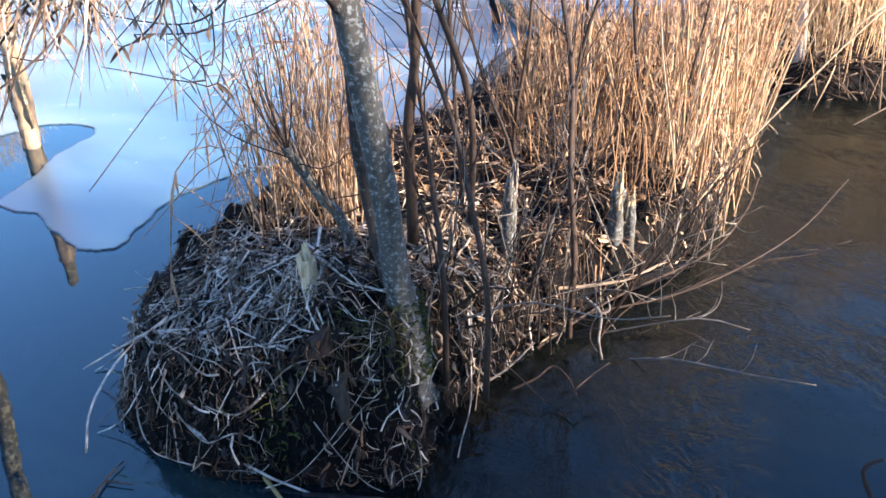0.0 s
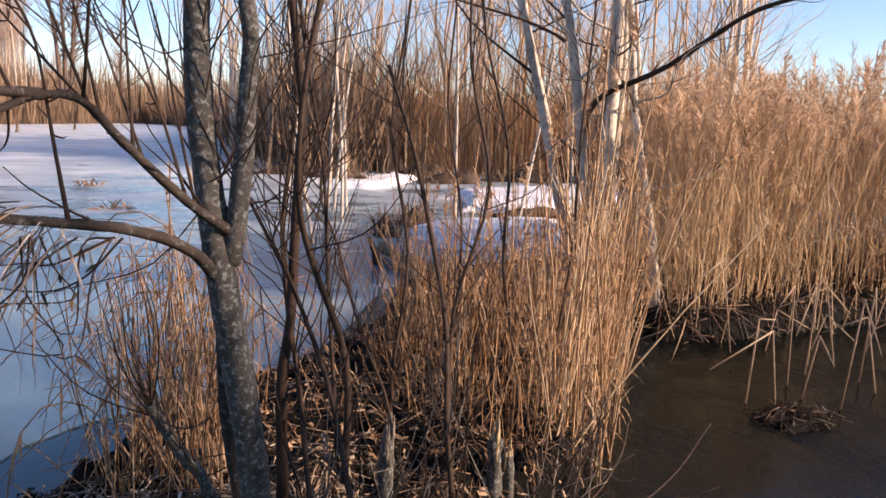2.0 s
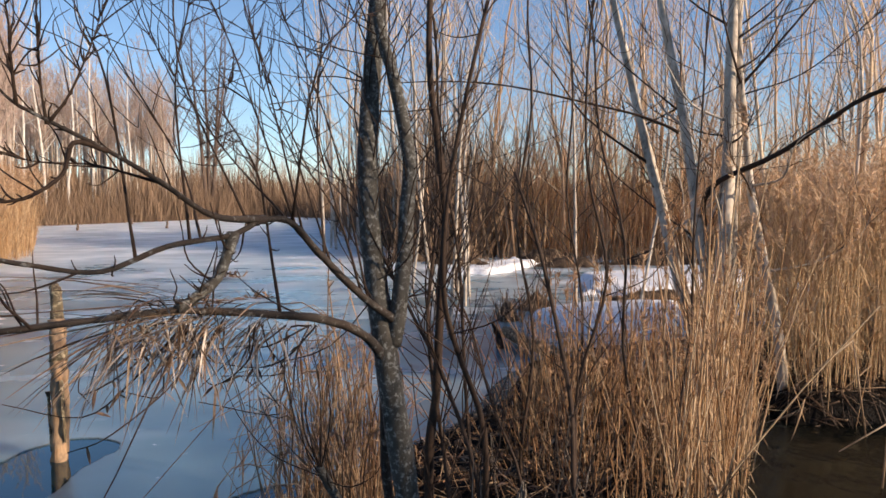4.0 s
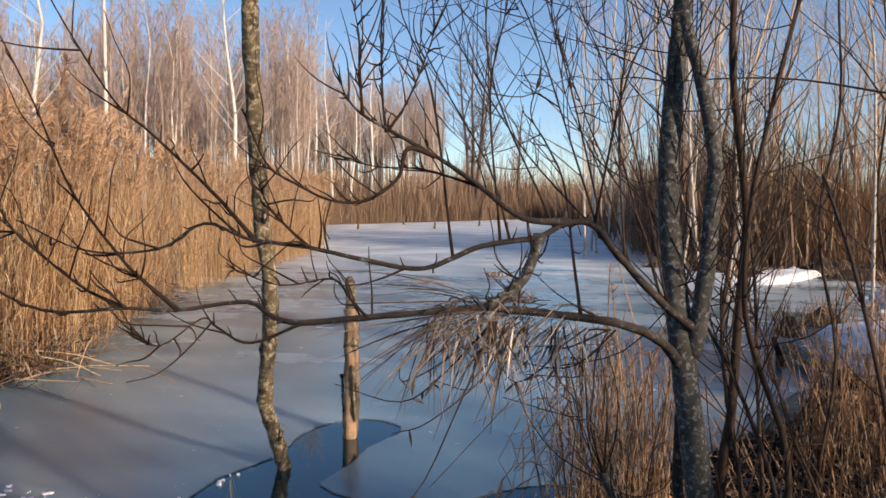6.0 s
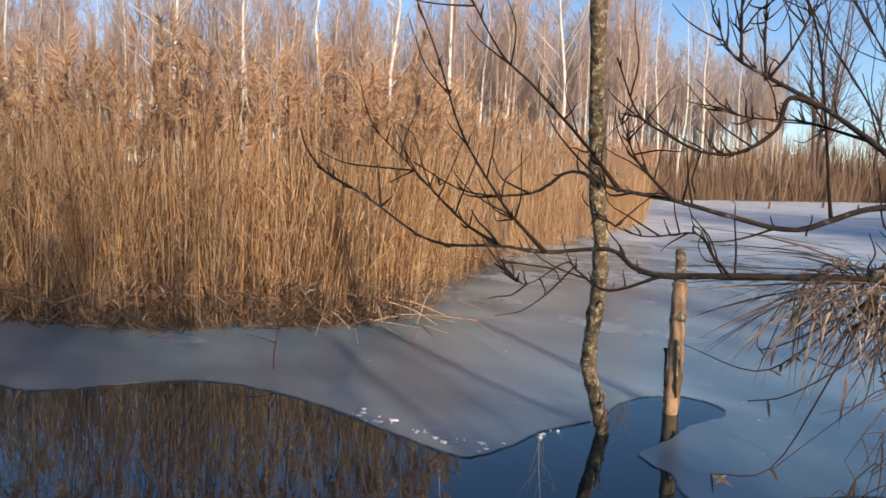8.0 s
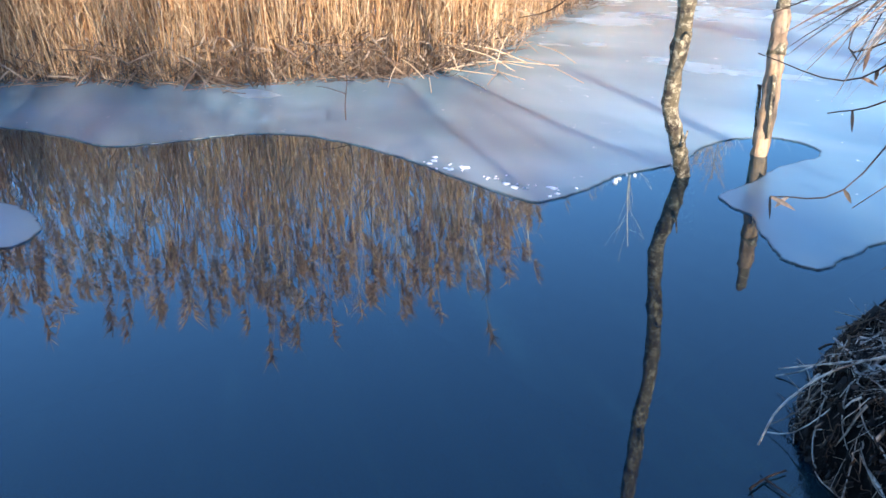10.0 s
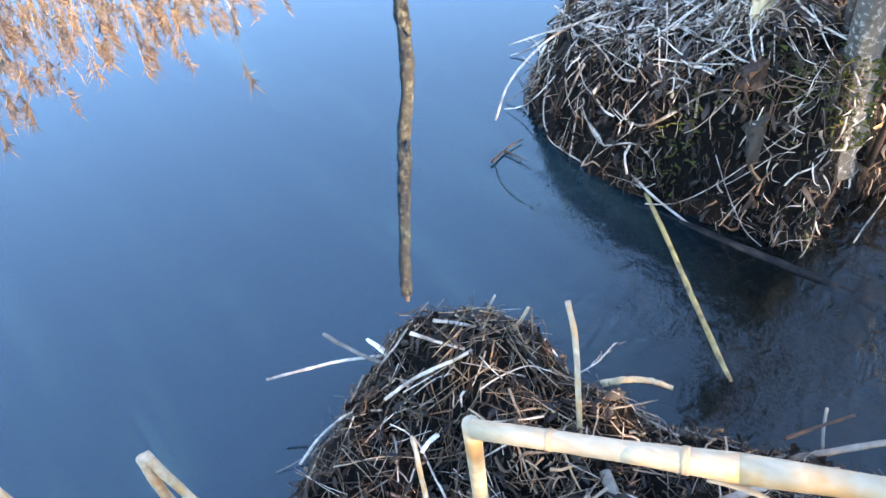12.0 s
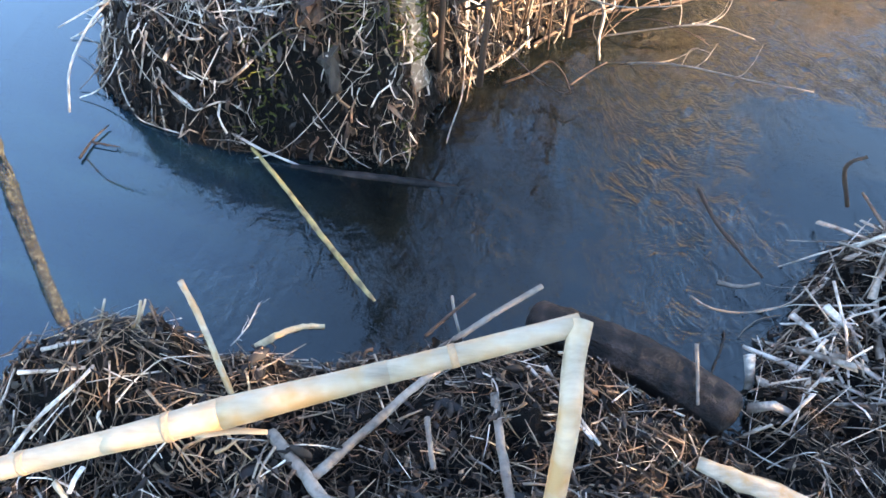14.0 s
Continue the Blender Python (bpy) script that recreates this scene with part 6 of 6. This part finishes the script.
stick([(-0.78, 1.86, 0.36), (-0.88, 1.74, 0.31), (-0.955, 1.66, 0.20), (-0.98, 1.62, 0.08)], 0.0035, 0.003, STRAW, "long pale reed stem drooping off the islet")
stick([(-0.75, 1.9, 0.35), (-0.92, 1.86, 0.27), (-1.05, 1.84, 0.20)], 0.003, 0.002, STRAW, "long pale reed stem drooping off the islet")
stick([(-0.8, 1.75, 0.16), (-0.68, 1.66, 0.10), (-0.5, 1.58, 0.03), (-0.36, 1.53, 0.0)], 0.005, 0.003, STRAW, "pale bent reed stem lying against the mud")

# slim shoots crowding the islet's right edge
for cx, cy, n in ((0.16, 2.12, 16), (0.42, 2.32, 16), (0.68, 2.55, 14), (0.98, 2.80, 14), (-0.02, 1.95, 9)):
    base = float(islet_height(np.array([cx]), np.array([cy]))[0])
    ob = thing("willow_shoots", (cx, cy, base), "slim dark leafless shoots crowding the islet's edge", "shoots", "shoots on the islet")
    for k in range(n):
        p = np.array([cx + rng.normal(0, 0.09), cy + rng.normal(0, 0.08), base - 0.08])
        h = rng.uniform(0.22, 0.85)
        out = np.array([rng.normal(0.10, 0.26), rng.normal(-0.04, 0.22), 1.0]) * h
        if k % 4 == 0:
            out = np.array([rng.uniform(0.25, 0.6), rng.normal(-0.15, 0.2), rng.uniform(0.0, 0.25)])
        line = [tuple(p), tuple(p + out * 0.35 + rng.normal(0, 0.015, 3) + np.array([0, 0, 0.06])), tuple(p + out * 0.7 + rng.normal(0, 0.02, 3) + np.array([0, 0, 0.09])), tuple(p + out + np.array([0, 0, 0.1]))]
        s = limb_soup(line, rng.uniform(0.0025, 0.006), 0.0015, 5, 0.05, 3)
        side_twigs(s, line, 4, 0.16, 0.0016, 2000 + k + int(cx * 900), 0.3, 0.3)
        part("shoot", s, GREYWOOD if k % 3 == 0 else TWIG, ob)

# broken reeds round the tussock
for k in range(20):
    x, y = 2.35 + 1.5 * rng.random(), 3.55 + 1.35 * rng.random()
    if x < 2.7 and y > 4.2:
        x += 0.8
    h = rng.uniform(0.25, 0.75)
    a = rng.uniform(0, 6.28)
    top = np.array([x + 0.12 * math.cos(a), y + 0.12 * math.sin(a), h])
    end = top + np.array([math.cos(a), math.sin(a) * 0.6, rng.uniform(-0.9, -0.1)]) * rng.uniform(0.2, 0.5)
    s = Soup()
    tube(s, np.array([(x, y, -0.15), tuple(top)]), 0.006, 0.005, 6)
    tube(s, np.array([tuple(top), tuple(end)]), 0.005, 0.003, 6)
    single("broken_reed", s, PALEGRASS, "broken pale reed stalk standing in dark water", "reed", "broken reeds in the water")

# dark tussocks, a stump and a log by the snow
def tussock(x, y, rx, ry, h):
    def f(u, v):
        d = 1 - np.hypot((u - x) / rx, (v - y) / ry)
        return -0.05 + (h * 0.7 + 0.05) * ease(d + 0.3 * rough_field(u, v, 4, 2.0), 0, 1.0)
    s = grid_mesh(np.linspace(x - rx * 1.2, x + rx * 1.2, 26), np.linspace(y - ry * 1.2, y + ry * 1.2, 26), f)
    ob = single("peat_tussock", s, PEAT, "dark peat tussock tufted with dead grass", "tussock", "tussocks on the ice")
    g = Soup()
    for i in range(70):
        a, q = rng.uniform(0, 6.28), rng.uniform(0, 0.9) ** 0.5
        p = np.array([x + rx * q * math.cos(a), y + ry * q * math.sin(a), h * 0.3 * (1 - q)])
        tube(g, np.array([p, p + np.array([rng.normal(0, 0.1), rng.normal(0, 0.1), rng.uniform(0.08, 0.38)])]), 0.006, 0.003, 3, cap=False)
    tagged(part("dead_grass", g, LITTER, ob), kind="stuff")


for t in ((3.6, 11.8, 1.1, 0.32, 0.3), (0.3, 18.9, 0.9, 0.5, 0.45), (2.6, 19.4, 1.2, 0.6, 0.5), (5.2, 18.4, 1.6, 0.7, 0.5), (-0.9, 19.6, 0.8, 0.5, 0.4), (0.85, 9.9, 0.22, 0.4, 0.35), (1.35, 10.9, 0.3, 0.4, 0.38), (2.6, 11.2, 0.6, 0.3, 0.2), (0.9, 16.8, 0.5, 0.6, 0.3), (3.0, 17.8, 1.0, 0.5, 0.35), (4.6, 11.6, 0.6, 0.4, 0.2)):
    tussock(*t)
stick([(0.59, 7.93, -0.05), (0.57, 7.9, 0.12), (0.51, 7.88, 0.30)], 0.05, 0.02, WETLOG, "short dark stump frozen into the ice", "stump", "stump")
stick([(0.70, 8.4, 0.10), (0.85, 7.8, 0.10), (1.1, 6.9, 0.12)], 0.07, 0.06, SNAGBARK, "fallen log at the edge of the ice", "log", "log", sides=12)
for x, y in ((-3.05, 12.3), (-4.45, 15.7)):
    s = Soup()
    for i in range(26):
        p = np.array([x + rng.normal(0, 0.14), y + rng.normal(0, 0.05), 0.012])
        blade(s, p, p + np.array([rng.normal(0, 0.1), rng.normal(0, 0.06), rng.uniform(0.02, 0.2)]), 0.028, 0.02)
    single("leaf_tuft", s, LEAF, "orange dead leaves frozen into the ice", "dead leaves", "leaf tufts on the ice", "stuff")

# ---- things on the dam ----
def log(line, r, label):
    """A soaked log with rounded ends, ridged bark and a split."""
    p = smooth_line(line, 6)
    n, sides = len(p), 20
    q = Soup()
    tube(q, p, r, r * 1.08, sides, cap=False)
    v = q.v[0].reshape(n, sides, 3)
    u = np.linspace(0, 1, n)
    end = np.sqrt(np.clip(1 - np.clip(np.abs(u - 0.5) * 2 - 0.84, 0, 1) ** 2 / 0.0262, 0.03, 1))
    ridge = 1 + 0.07 * rng.normal(size=sides)[None] + 0.03 * rng.normal(size=(n, sides))
    ridge[:, 4] -= 0.16 * (u < 0.7)
    q.v[0] = (p[:, None] + (v - p[:, None]) * (end[:, None] * ridge)[..., None]).reshape(-1, 3)
    return single("log", q, WETLOG, label, "log")


log([(0.205, 0.99, 0.05), (0.28, 0.945, 0.07), (0.36, 0.895, 0.085), (0.44, 0.845, 0.09), (0.53, 0.785, 0.08), (0.59, 0.745, 0.06)], 0.046, "soaked black log lying half in the water")
stick([(0.217, 0.973, 0.18), (0.12, 0.92, 0.15), (0.037, 0.878, 0.11), (-0.03, 0.84, 0.09)], 0.0055, 0.008, GREYWOOD, "grey-green stick resting on the dam's crest")
stick([(0.02, 0.79, 0.15), (-0.029, 0.732, 0.17), (-0.11, 0.64, 0.17), (-0.20, 0.54, 0.17)], 0.007, 0.009, GREYWOOD, "long weathered stick lying on the dam")
stick([(-0.275, 0.62, 0.18), (-0.22, 0.56, 0.175), (-0.15, 0.48, 0.17)], 0.010, 0.013, GREYWOOD, "thick grey stick lying on the dam")
stick([(0.113, 0.731, 0.15), (0.12, 0.62, 0.155), (0.135, 0.48, 0.16)], 0.008, 0.009, GREYWOOD, "straight grey stick lying on the dam")
stick([(-0.435, 0.801, 0.353), (-0.39, 0.735, 0.325), (-0.33, 0.65, 0.17)], 0.0055, 0.0055, CANE, "pale broken reed stub standing in the dam", "reed_stub", "reed")
stick([(0.47, 0.615, 0.13), (0.55, 0.57, 0.14), (0.66, 0.52, 0.13)], 0.015, 0.028, CANE, "pale split wood chip on the dam", "wood_chip", "wood chip", flat=0.3)
# the bent reed close to the lens
ob = thing("bent_reed", (0.035, 0.06, 0.2), "thick cream reed stalk bent over sharply at both ends", "reed")
left, right = np.array((-0.2742, 0.1216, 0.9703)), np.array((0.052, 0.189, 1.034))
s = Soup()
tube(s, np.linspace(left, right, 9), 0.0062, 0.0060, 14, knobs=0.012)
part("stalk", s, CANE, ob)
s = Soup()
tube(s, smooth_line([(0.0525, 0.1895, 1.036), (0.048, 0.17, 1.024), (0.044, 0.135, 0.99), (0.040, 0.10, 0.80), (0.035, 0.06, 0.20)], 5), 0.0062, 0.0056, 12, knobs=0.01)
part("lower_stalk", s, CANE, ob)
s = Soup()
tube(s, smooth_line([tuple(left + np.array([-0.001, 0.001, 0.003])), (-0.2804, 0.1537, 0.8112), (-0.289, 0.196, 0.6), (-0.308, 0.293, 0.12)], 5), 0.0058, 0.0052, 12, knobs=0.01)
part("lower_stalk", s, CANE, ob)
s = Soup()
tube(s, np.linspace(left * 0.74 + right * 0.26, left * 0.56 + right * 0.44, 8), 0.0062, 0.0084, 14, knobs=0.01)
tube(s, np.linspace(left * 0.56 + right * 0.44, left * 0.30 + right * 0.70, 8), 0.0084, 0.0062, 14, knobs=0.01)
flap = left * 0.60 + right * 0.40 - np.array([0, 0.004, 0.007])
tube(s, smooth_line([flap, flap + np.array([0.018, 0.002, 0.001]), flap + np.array([0.036, 0.003, -0.001])], 3), 0.003, 0.0015, 8, flat=0.4)
part("leaf_sheath", s, CANE, ob, "dry leaf sheath wrapped round the joint")
for u in (0.14, 0.36, 0.62, 0.80):
    s = Soup()
    p = left + (right - left) * u
    e = (right - left) * 0.006
    tube(s, np.array([p - e, p - e * 0.3, p + e * 0.3, p + e]), 0.0065 if u != 0.36 else 0.0079, 0.0065 if u != 0.36 else 0.0081, 14, knobs=0.01)
    part("joint", s, BAREWOOD, ob, "tan ring at a joint")
ob = thing("bent_reed", (-0.84, 0.22, 0.0), "thick cream reed stalk folded over above the water", "reed")
s = Soup()
tube(s, smooth_line([(-0.847, 0.192, 0.386), (-0.846, 0.195, 0.30), (-0.84, 0.21, 0.15), (-0.84, 0.22, -0.05)], 4), 0.0085, 0.008, 12, knobs=0.015)
part("stalk", s, CANE, ob)
s = Soup()
tube(s, smooth_line([(-0.842, 0.196, 0.392), (-0.825, 0.200, 0.352), (-0.79, 0.21, 0.27), (-0.75, 0.22, 0.16)], 4), 0.0085, 0.006, 12, knobs=0.02)
part("folded_stalk", s, CANE, ob)
stick([(-0.765, -0.073, 0.971), (-0.738, -0.064, 0.955), (-0.7, -0.053, 0.931), (-0.667, -0.041, 0.912), (-0.622, -0.028, 0.883), (-0.52, 0.0, 0.6), (-0.42, 0.03, 0.1)], 0.0042, 0.0042, CANE, "pale reed stalk leaning over the water", "reed_stalk", "reed")
stick([(-0.591, 0.765, 0.241), (-0.582, 0.811, 0.287)], 0.004, 0.002, CANE, "short pale reed stub on the dam's crest", "reed_stub", "reed")
stick([(-0.526, 0.765, 0.244), (-0.511, 0.811, 0.29)], 0.0035, 0.002, CANE, "short pale reed stub on the dam's crest", "reed_stub", "reed")
stick([(-0.596, 0.761, 0.238), (-0.679, 0.753, 0.227)], 0.0035, 0.002, CANE, "short pale reed stub on the dam's crest", "reed_stub", "reed")

# broken reeds fallen on the ice at the corner of the bed
for k in range(34):
    g = np.random.default_rng(5000 + k)
    x, y = -5.75 + g.normal(0, 0.3), 5.3 + g.normal(0, 0.45)
    a, L = g.normal(-0.5, 0.7), g.uniform(0.25, 0.8)
    z = 0.012 if k % 3 else g.uniform(0.1, 0.4)
    stick([(x - 0.3, y, 0.012 + z * 0.9), (x - 0.3 + math.cos(a) * L * 0.5, y + math.sin(a) * L * 0.5, 0.012 + z * 0.6), (x - 0.3 + math.cos(a) * L, y + math.sin(a) * L, 0.014)], 0.005, 0.003, PALEGRASS if k % 2 else STALK, "broken dry reed stalk fallen on the ice", "fallen_reed", "reed", "fallen reeds on the ice", 5)
ob = thing("frozen_twig", (-5.1, 3.09, 0.0), "thin dark twig frozen upright in the ice", "twig")
part("stem", limb_soup([(-5.10, 3.09, -0.02), (-5.14, 3.12, 0.12), (-5.12, 3.14, 0.30), (-5.16, 3.15, 0.40)], 0.006, 0.003, 6), TWIG, ob)
part("side_twig", limb_soup([(-5.13, 3.13, 0.20), (-5.25, 3.05, 0.24), (-5.34, 3.0, 0.25)], 0.004, 0.002, 6), TWIG, ob)

# crumbs of ice along the thawing edge
for k in range(37):
    s = Soup()
    u = rng.uniform(0, 1)
    x, y, r = (-3.9 + 1.1 * u, 2.85 + 0.1 * u + rng.normal(0, 0.05), 0.005 + 0.03 * rng.random() ** 3) if k < 30 else (-2.80 + 0.08 * u + rng.normal(0, 0.03), 3.05 + 0.85 * u, 0.004 + 0.012 * rng.random())
    n = 9
    a = np.arange(n) * 2 * np.pi / n
    rr = r * rng.uniform(0.3, 1.5, n)
    lo = np.stack([x + rr * np.cos(a), y + rr * np.sin(a) * 0.7, np.full(n, -0.01)], 1)
    hi = np.stack([x + rr * 0.9 * np.cos(a), y + rr * 0.63 * np.sin(a), np.full(n, 0.013)], 1)
    i = np.arange(n)
    j = (i + 1) % n
    s.add(np.vstack([lo, hi, [(x, y, 0.014)]]), np.stack([i, j, n + j, n + i], 1))
    s.f.append((np.stack([n + i, n + j, np.full(n, 2 * n)], 1), 0))
    single("ice_fragment", s, SNOW, "small white crumb of ice at the thawing edge", "ice", "ice crumbs")

stick([(-0.939, 1.516, 0.01), (-0.93, 1.597, 0.01), (-0.908, 1.661, 0.01)], 0.004, 0.002, TWIG, "dark twig floating beside the islet")
stick([(-0.93, 1.585, 0.01), (-0.89, 1.577, 0.01), (-0.851, 1.57, 0.01)], 0.003, 0.0015, TWIG, "dark twig floating beside the islet")
stick([(-0.375, 0.928, 0.0), (-0.329, 0.966, 0.0), (-0.283, 0.987, 0.0), (-0.236, 0.991, 0.0)], 0.009, 0.006, CUT, "pale peeled branch lying at the water's surface")
stick([(-0.943, 0.524, 0.125), (-0.876, 0.579, 0.14), (-0.817, 0.627, 0.15), (-0.70, 0.70, 0.16), (-0.60, 0.76, 0.15)], 0.0028, 0.0035, STRAW, "long straight straw jutting off the dam")
stick([(-0.892, 0.653, 0.16), (-0.825, 0.647, 0.16), (-0.749, 0.648, 0.16), (-0.60, 0.66, 0.17)], 0.004, 0.0035, GREYWOOD, "grey twig jutting off the dam")
stick([(-0.801, 0.679, 0.17), (-0.746, 0.668, 0.17), (-0.684, 0.664, 0.17), (-0.62, 0.66, 0.16)], 0.004, 0.013, BIRCH, "white scrap of birch bark on the dam", "white_scrap", "bark scrap", flat=0.3)
stick([(0.677, 1.433, 0.06), (0.691, 1.318, 0.06), (0.722, 1.222, 0.06), (0.757, 1.13, 0.06)], 0.006, 0.003, TWIG, "dark twig sticking out of the shallows")
stick([(1.0, 1.322, 0.12), (0.945, 1.322, 0.238), (0.981, 1.322, 0.272)], 0.006, 0.004, TWIG, "dark twig standing in the litter")
stick([(0.579, 1.074, 0.05), (0.623, 1.039, 0.05), (0.708, 1.033, 0.05), (0.808, 1.067, 0.05), (0.893, 1.149, 0.05)], 0.003, 0.002, GREYWOOD, "curved grey stem over the shallows")
stick([(0.679, 1.165, 0.0), (0.73, 1.153, 0.0), (0.781, 1.165, 0.0)], 0.006, 0.004, GREYWOOD, "small grey branch in the shallows")

# straws and twigs that show singly
stick([(-0.385, 1.531, -0.004), (-0.222, 1.505, -0.002), (-0.056, 1.485, -0.002), (0.117, 1.474, -0.020)], 0.010, 0.014, WETLOG, "dark sunken branch breaking the current")
stick([(0.086, 1.935, 0.020), (0.199, 1.996, 0.060), (0.289, 2.073, 0.100)], 0.004, 0.003, GREYWOOD, "thin grey stick slanting off the islet")
stick([(0.194, 1.904, 0.040), (0.273, 1.920, 0.070), (0.333, 1.956, 0.090), (0.372, 1.912, 0.080), (0.391, 1.843, 0.060)], 0.004, 0.002, TWIG, "crooked twig reaching over the water")
stick([(0.389, 1.865, 0.070), (0.452, 1.924, 0.080), (0.510, 1.967, 0.090)], 0.003, 0.002, TWIG, "crooked twig reaching over the water")
stick([(0.464, 2.180, 0.200), (0.503, 2.115, 0.180), (0.491, 2.053, 0.120), (0.507, 2.058, 0.040)], 0.006, 0.004, GREYWOOD, "forked grey branch hanging by the water")
stick([(0.497, 2.107, 0.180), (0.532, 2.116, 0.190), (0.530, 2.150, 0.220)], 0.004, 0.003, GREYWOOD, "forked grey branch hanging by the water")
stick([(0.310, 2.353, 0.130), (0.526, 2.382, 0.130), (0.672, 2.428, 0.130), (0.830, 2.530, 0.140)], 0.007, 0.005, PALEGRASS, "pale stripped branch lying along the islet")
stick([(-0.800, 0.430, 0.060), (-0.785, 0.480, 0.095), (-0.750, 0.535, 0.130), (-0.690, 0.560, 0.150)], 0.003, 0.0022, STRAW, "pale broken straw curling off the dam")
stick([(-0.590, 0.510, 0.200), (-0.548, 0.465, 0.190), (-0.505, 0.416, 0.180)], 0.0045, 0.0045, CANE, "pale reed stub leaning on the dam", "reed_stub", "reed")
stick([(-0.554, 0.537, 0.200), (-0.561, 0.513, 0.200), (-0.561, 0.491, 0.200)], 0.005, 0.004, STRAW, "bleached flat leaf lying on the dam", flat=0.3)
stick([(-0.672, 0.548, 0.210), (-0.634, 0.601, 0.240), (-0.572, 0.664, 0.270), (-0.553, 0.709, 0.280)], 0.0035, 0.003, STRAW, "long straw crossing the dam's crest")
stick([(-0.666, 0.718, 0.260), (-0.608, 0.720, 0.280), (-0.544, 0.732, 0.280)], 0.0035, 0.003, STRAW, "long straw crossing the dam's crest")
stick([(-0.693, 0.677, 0.250), (-0.636, 0.676, 0.260), (-0.577, 0.678, 0.270)], 0.004, 0.003, STRAW, "long straw jutting off the dam's crest")
stick([(-0.524, 0.761, 0.270), (-0.507, 0.762, 0.300), (-0.495, 0.766, 0.340)], 0.0035, 0.0028, CANE, "short pale reed stub on the dam's crest", "reed_stub", "reed")
stick([(-0.010, 0.665, 0.170), (-0.004, 0.614, 0.170), (0.003, 0.566, 0.170)], 0.005, 0.005, GREYWOOD, "short grey stick standing on the dam")
stick([(0.035, 0.956, 0.160), (0.042, 0.932, 0.130), (0.053, 0.910, 0.100)], 0.003, 0.003, GREYWOOD, "thin grey twig standing by the log")
stick([(-0.017, 0.867, 0.140), (0.036, 0.920, 0.150), (0.082, 0.963, 0.160)], 0.004, 0.003, TWIG, "thin dark twig lying on the dam's crest")
stick([(0.179, 0.796, 0.150), (0.226, 0.723, 0.155), (0.280, 0.638, 0.160)], 0.004, 0.003, STRAW, "straight pale straw lying on the dam")
stick([(0.213, 0.796, 0.150), (0.251, 0.707, 0.155), (0.292, 0.627, 0.160)], 0.004, 0.003, STRAW, "straight pale straw lying on the dam")
stick([(0.513, 0.854, 0.160), (0.507, 0.793, 0.140), (0.501, 0.741, 0.120)], 0.004, 0.003, GREYWOOD, "straight grey straw standing by the log")
sprig = Soup()
stem_line = [(-0.430, 0.930, 0.000), (-0.405, 0.981, 0.000), (-0.390, 1.052, 0.000)]
tube(sprig, smooth_line(stem_line, 4), 0.002, 0.001, 4)
side_twigs(sprig, stem_line, 14, 0.03, 0.0009, 4600, 0.0, 0.2)
single("floating_sprig", sprig, STRAW, "pale feathery sprig floating beside the dam", "sprig")

for x, y in [(-15.698, 43.644), (-11.265, 43.911), (-14.81, 50.289), (-20.82, 51.412), (-19.761, 41.453)]:
    stick([(x, y, -0.1), (x + 0.03, y, 0.2), (x + 0.05, y, rng.uniform(0.35, 0.6))], 0.09, 0.05, DARKBARK, "short dark stump frozen into far ice", "stump", "stump", "stumps in the ice")

# pale grass added in place of a sun patch, and moss creeping up the willow
draped(islet, islet_height, ISLET, (-0.16, 0.10, 2.02, 2.55), 110, (0.14, 0.40), 0.0032, PALEGRASS, "pale grass added behind the willow's foot for a sunlit patch", lift=0.02)
draped(islet, islet_height, ISLET, (-0.80, -0.24, 1.85, 2.40), 120, (0.16, 0.44), 0.0032, STRAW, "long bleached stems heaped on the islet's shoulder", lift=0.014)
creeping = Soup()
for k in range(330):
    a, z = rng.uniform(0, 2 * math.pi), 0.22 + 0.24 * rng.random() ** 1.6
    w = 0.068 - 0.10 * (z - 0.22) + rng.uniform(-0.004, 0.006)
    p = np.array([-0.106 + w * math.cos(a), 1.783 + w * math.sin(a), z])
    d = np.array([math.cos(a) * 0.008, math.sin(a) * 0.008, rng.uniform(-0.002, 0.009)]) + rng.normal(0, 0.003, 3)
    tube(creeping, np.array([p - d, p + d]), 0.004, 0.0015, 3, cap=False)
single("moss", creeping, [MOSS], "green moss creeping up the willow's foot", "moss", kind="stuff")
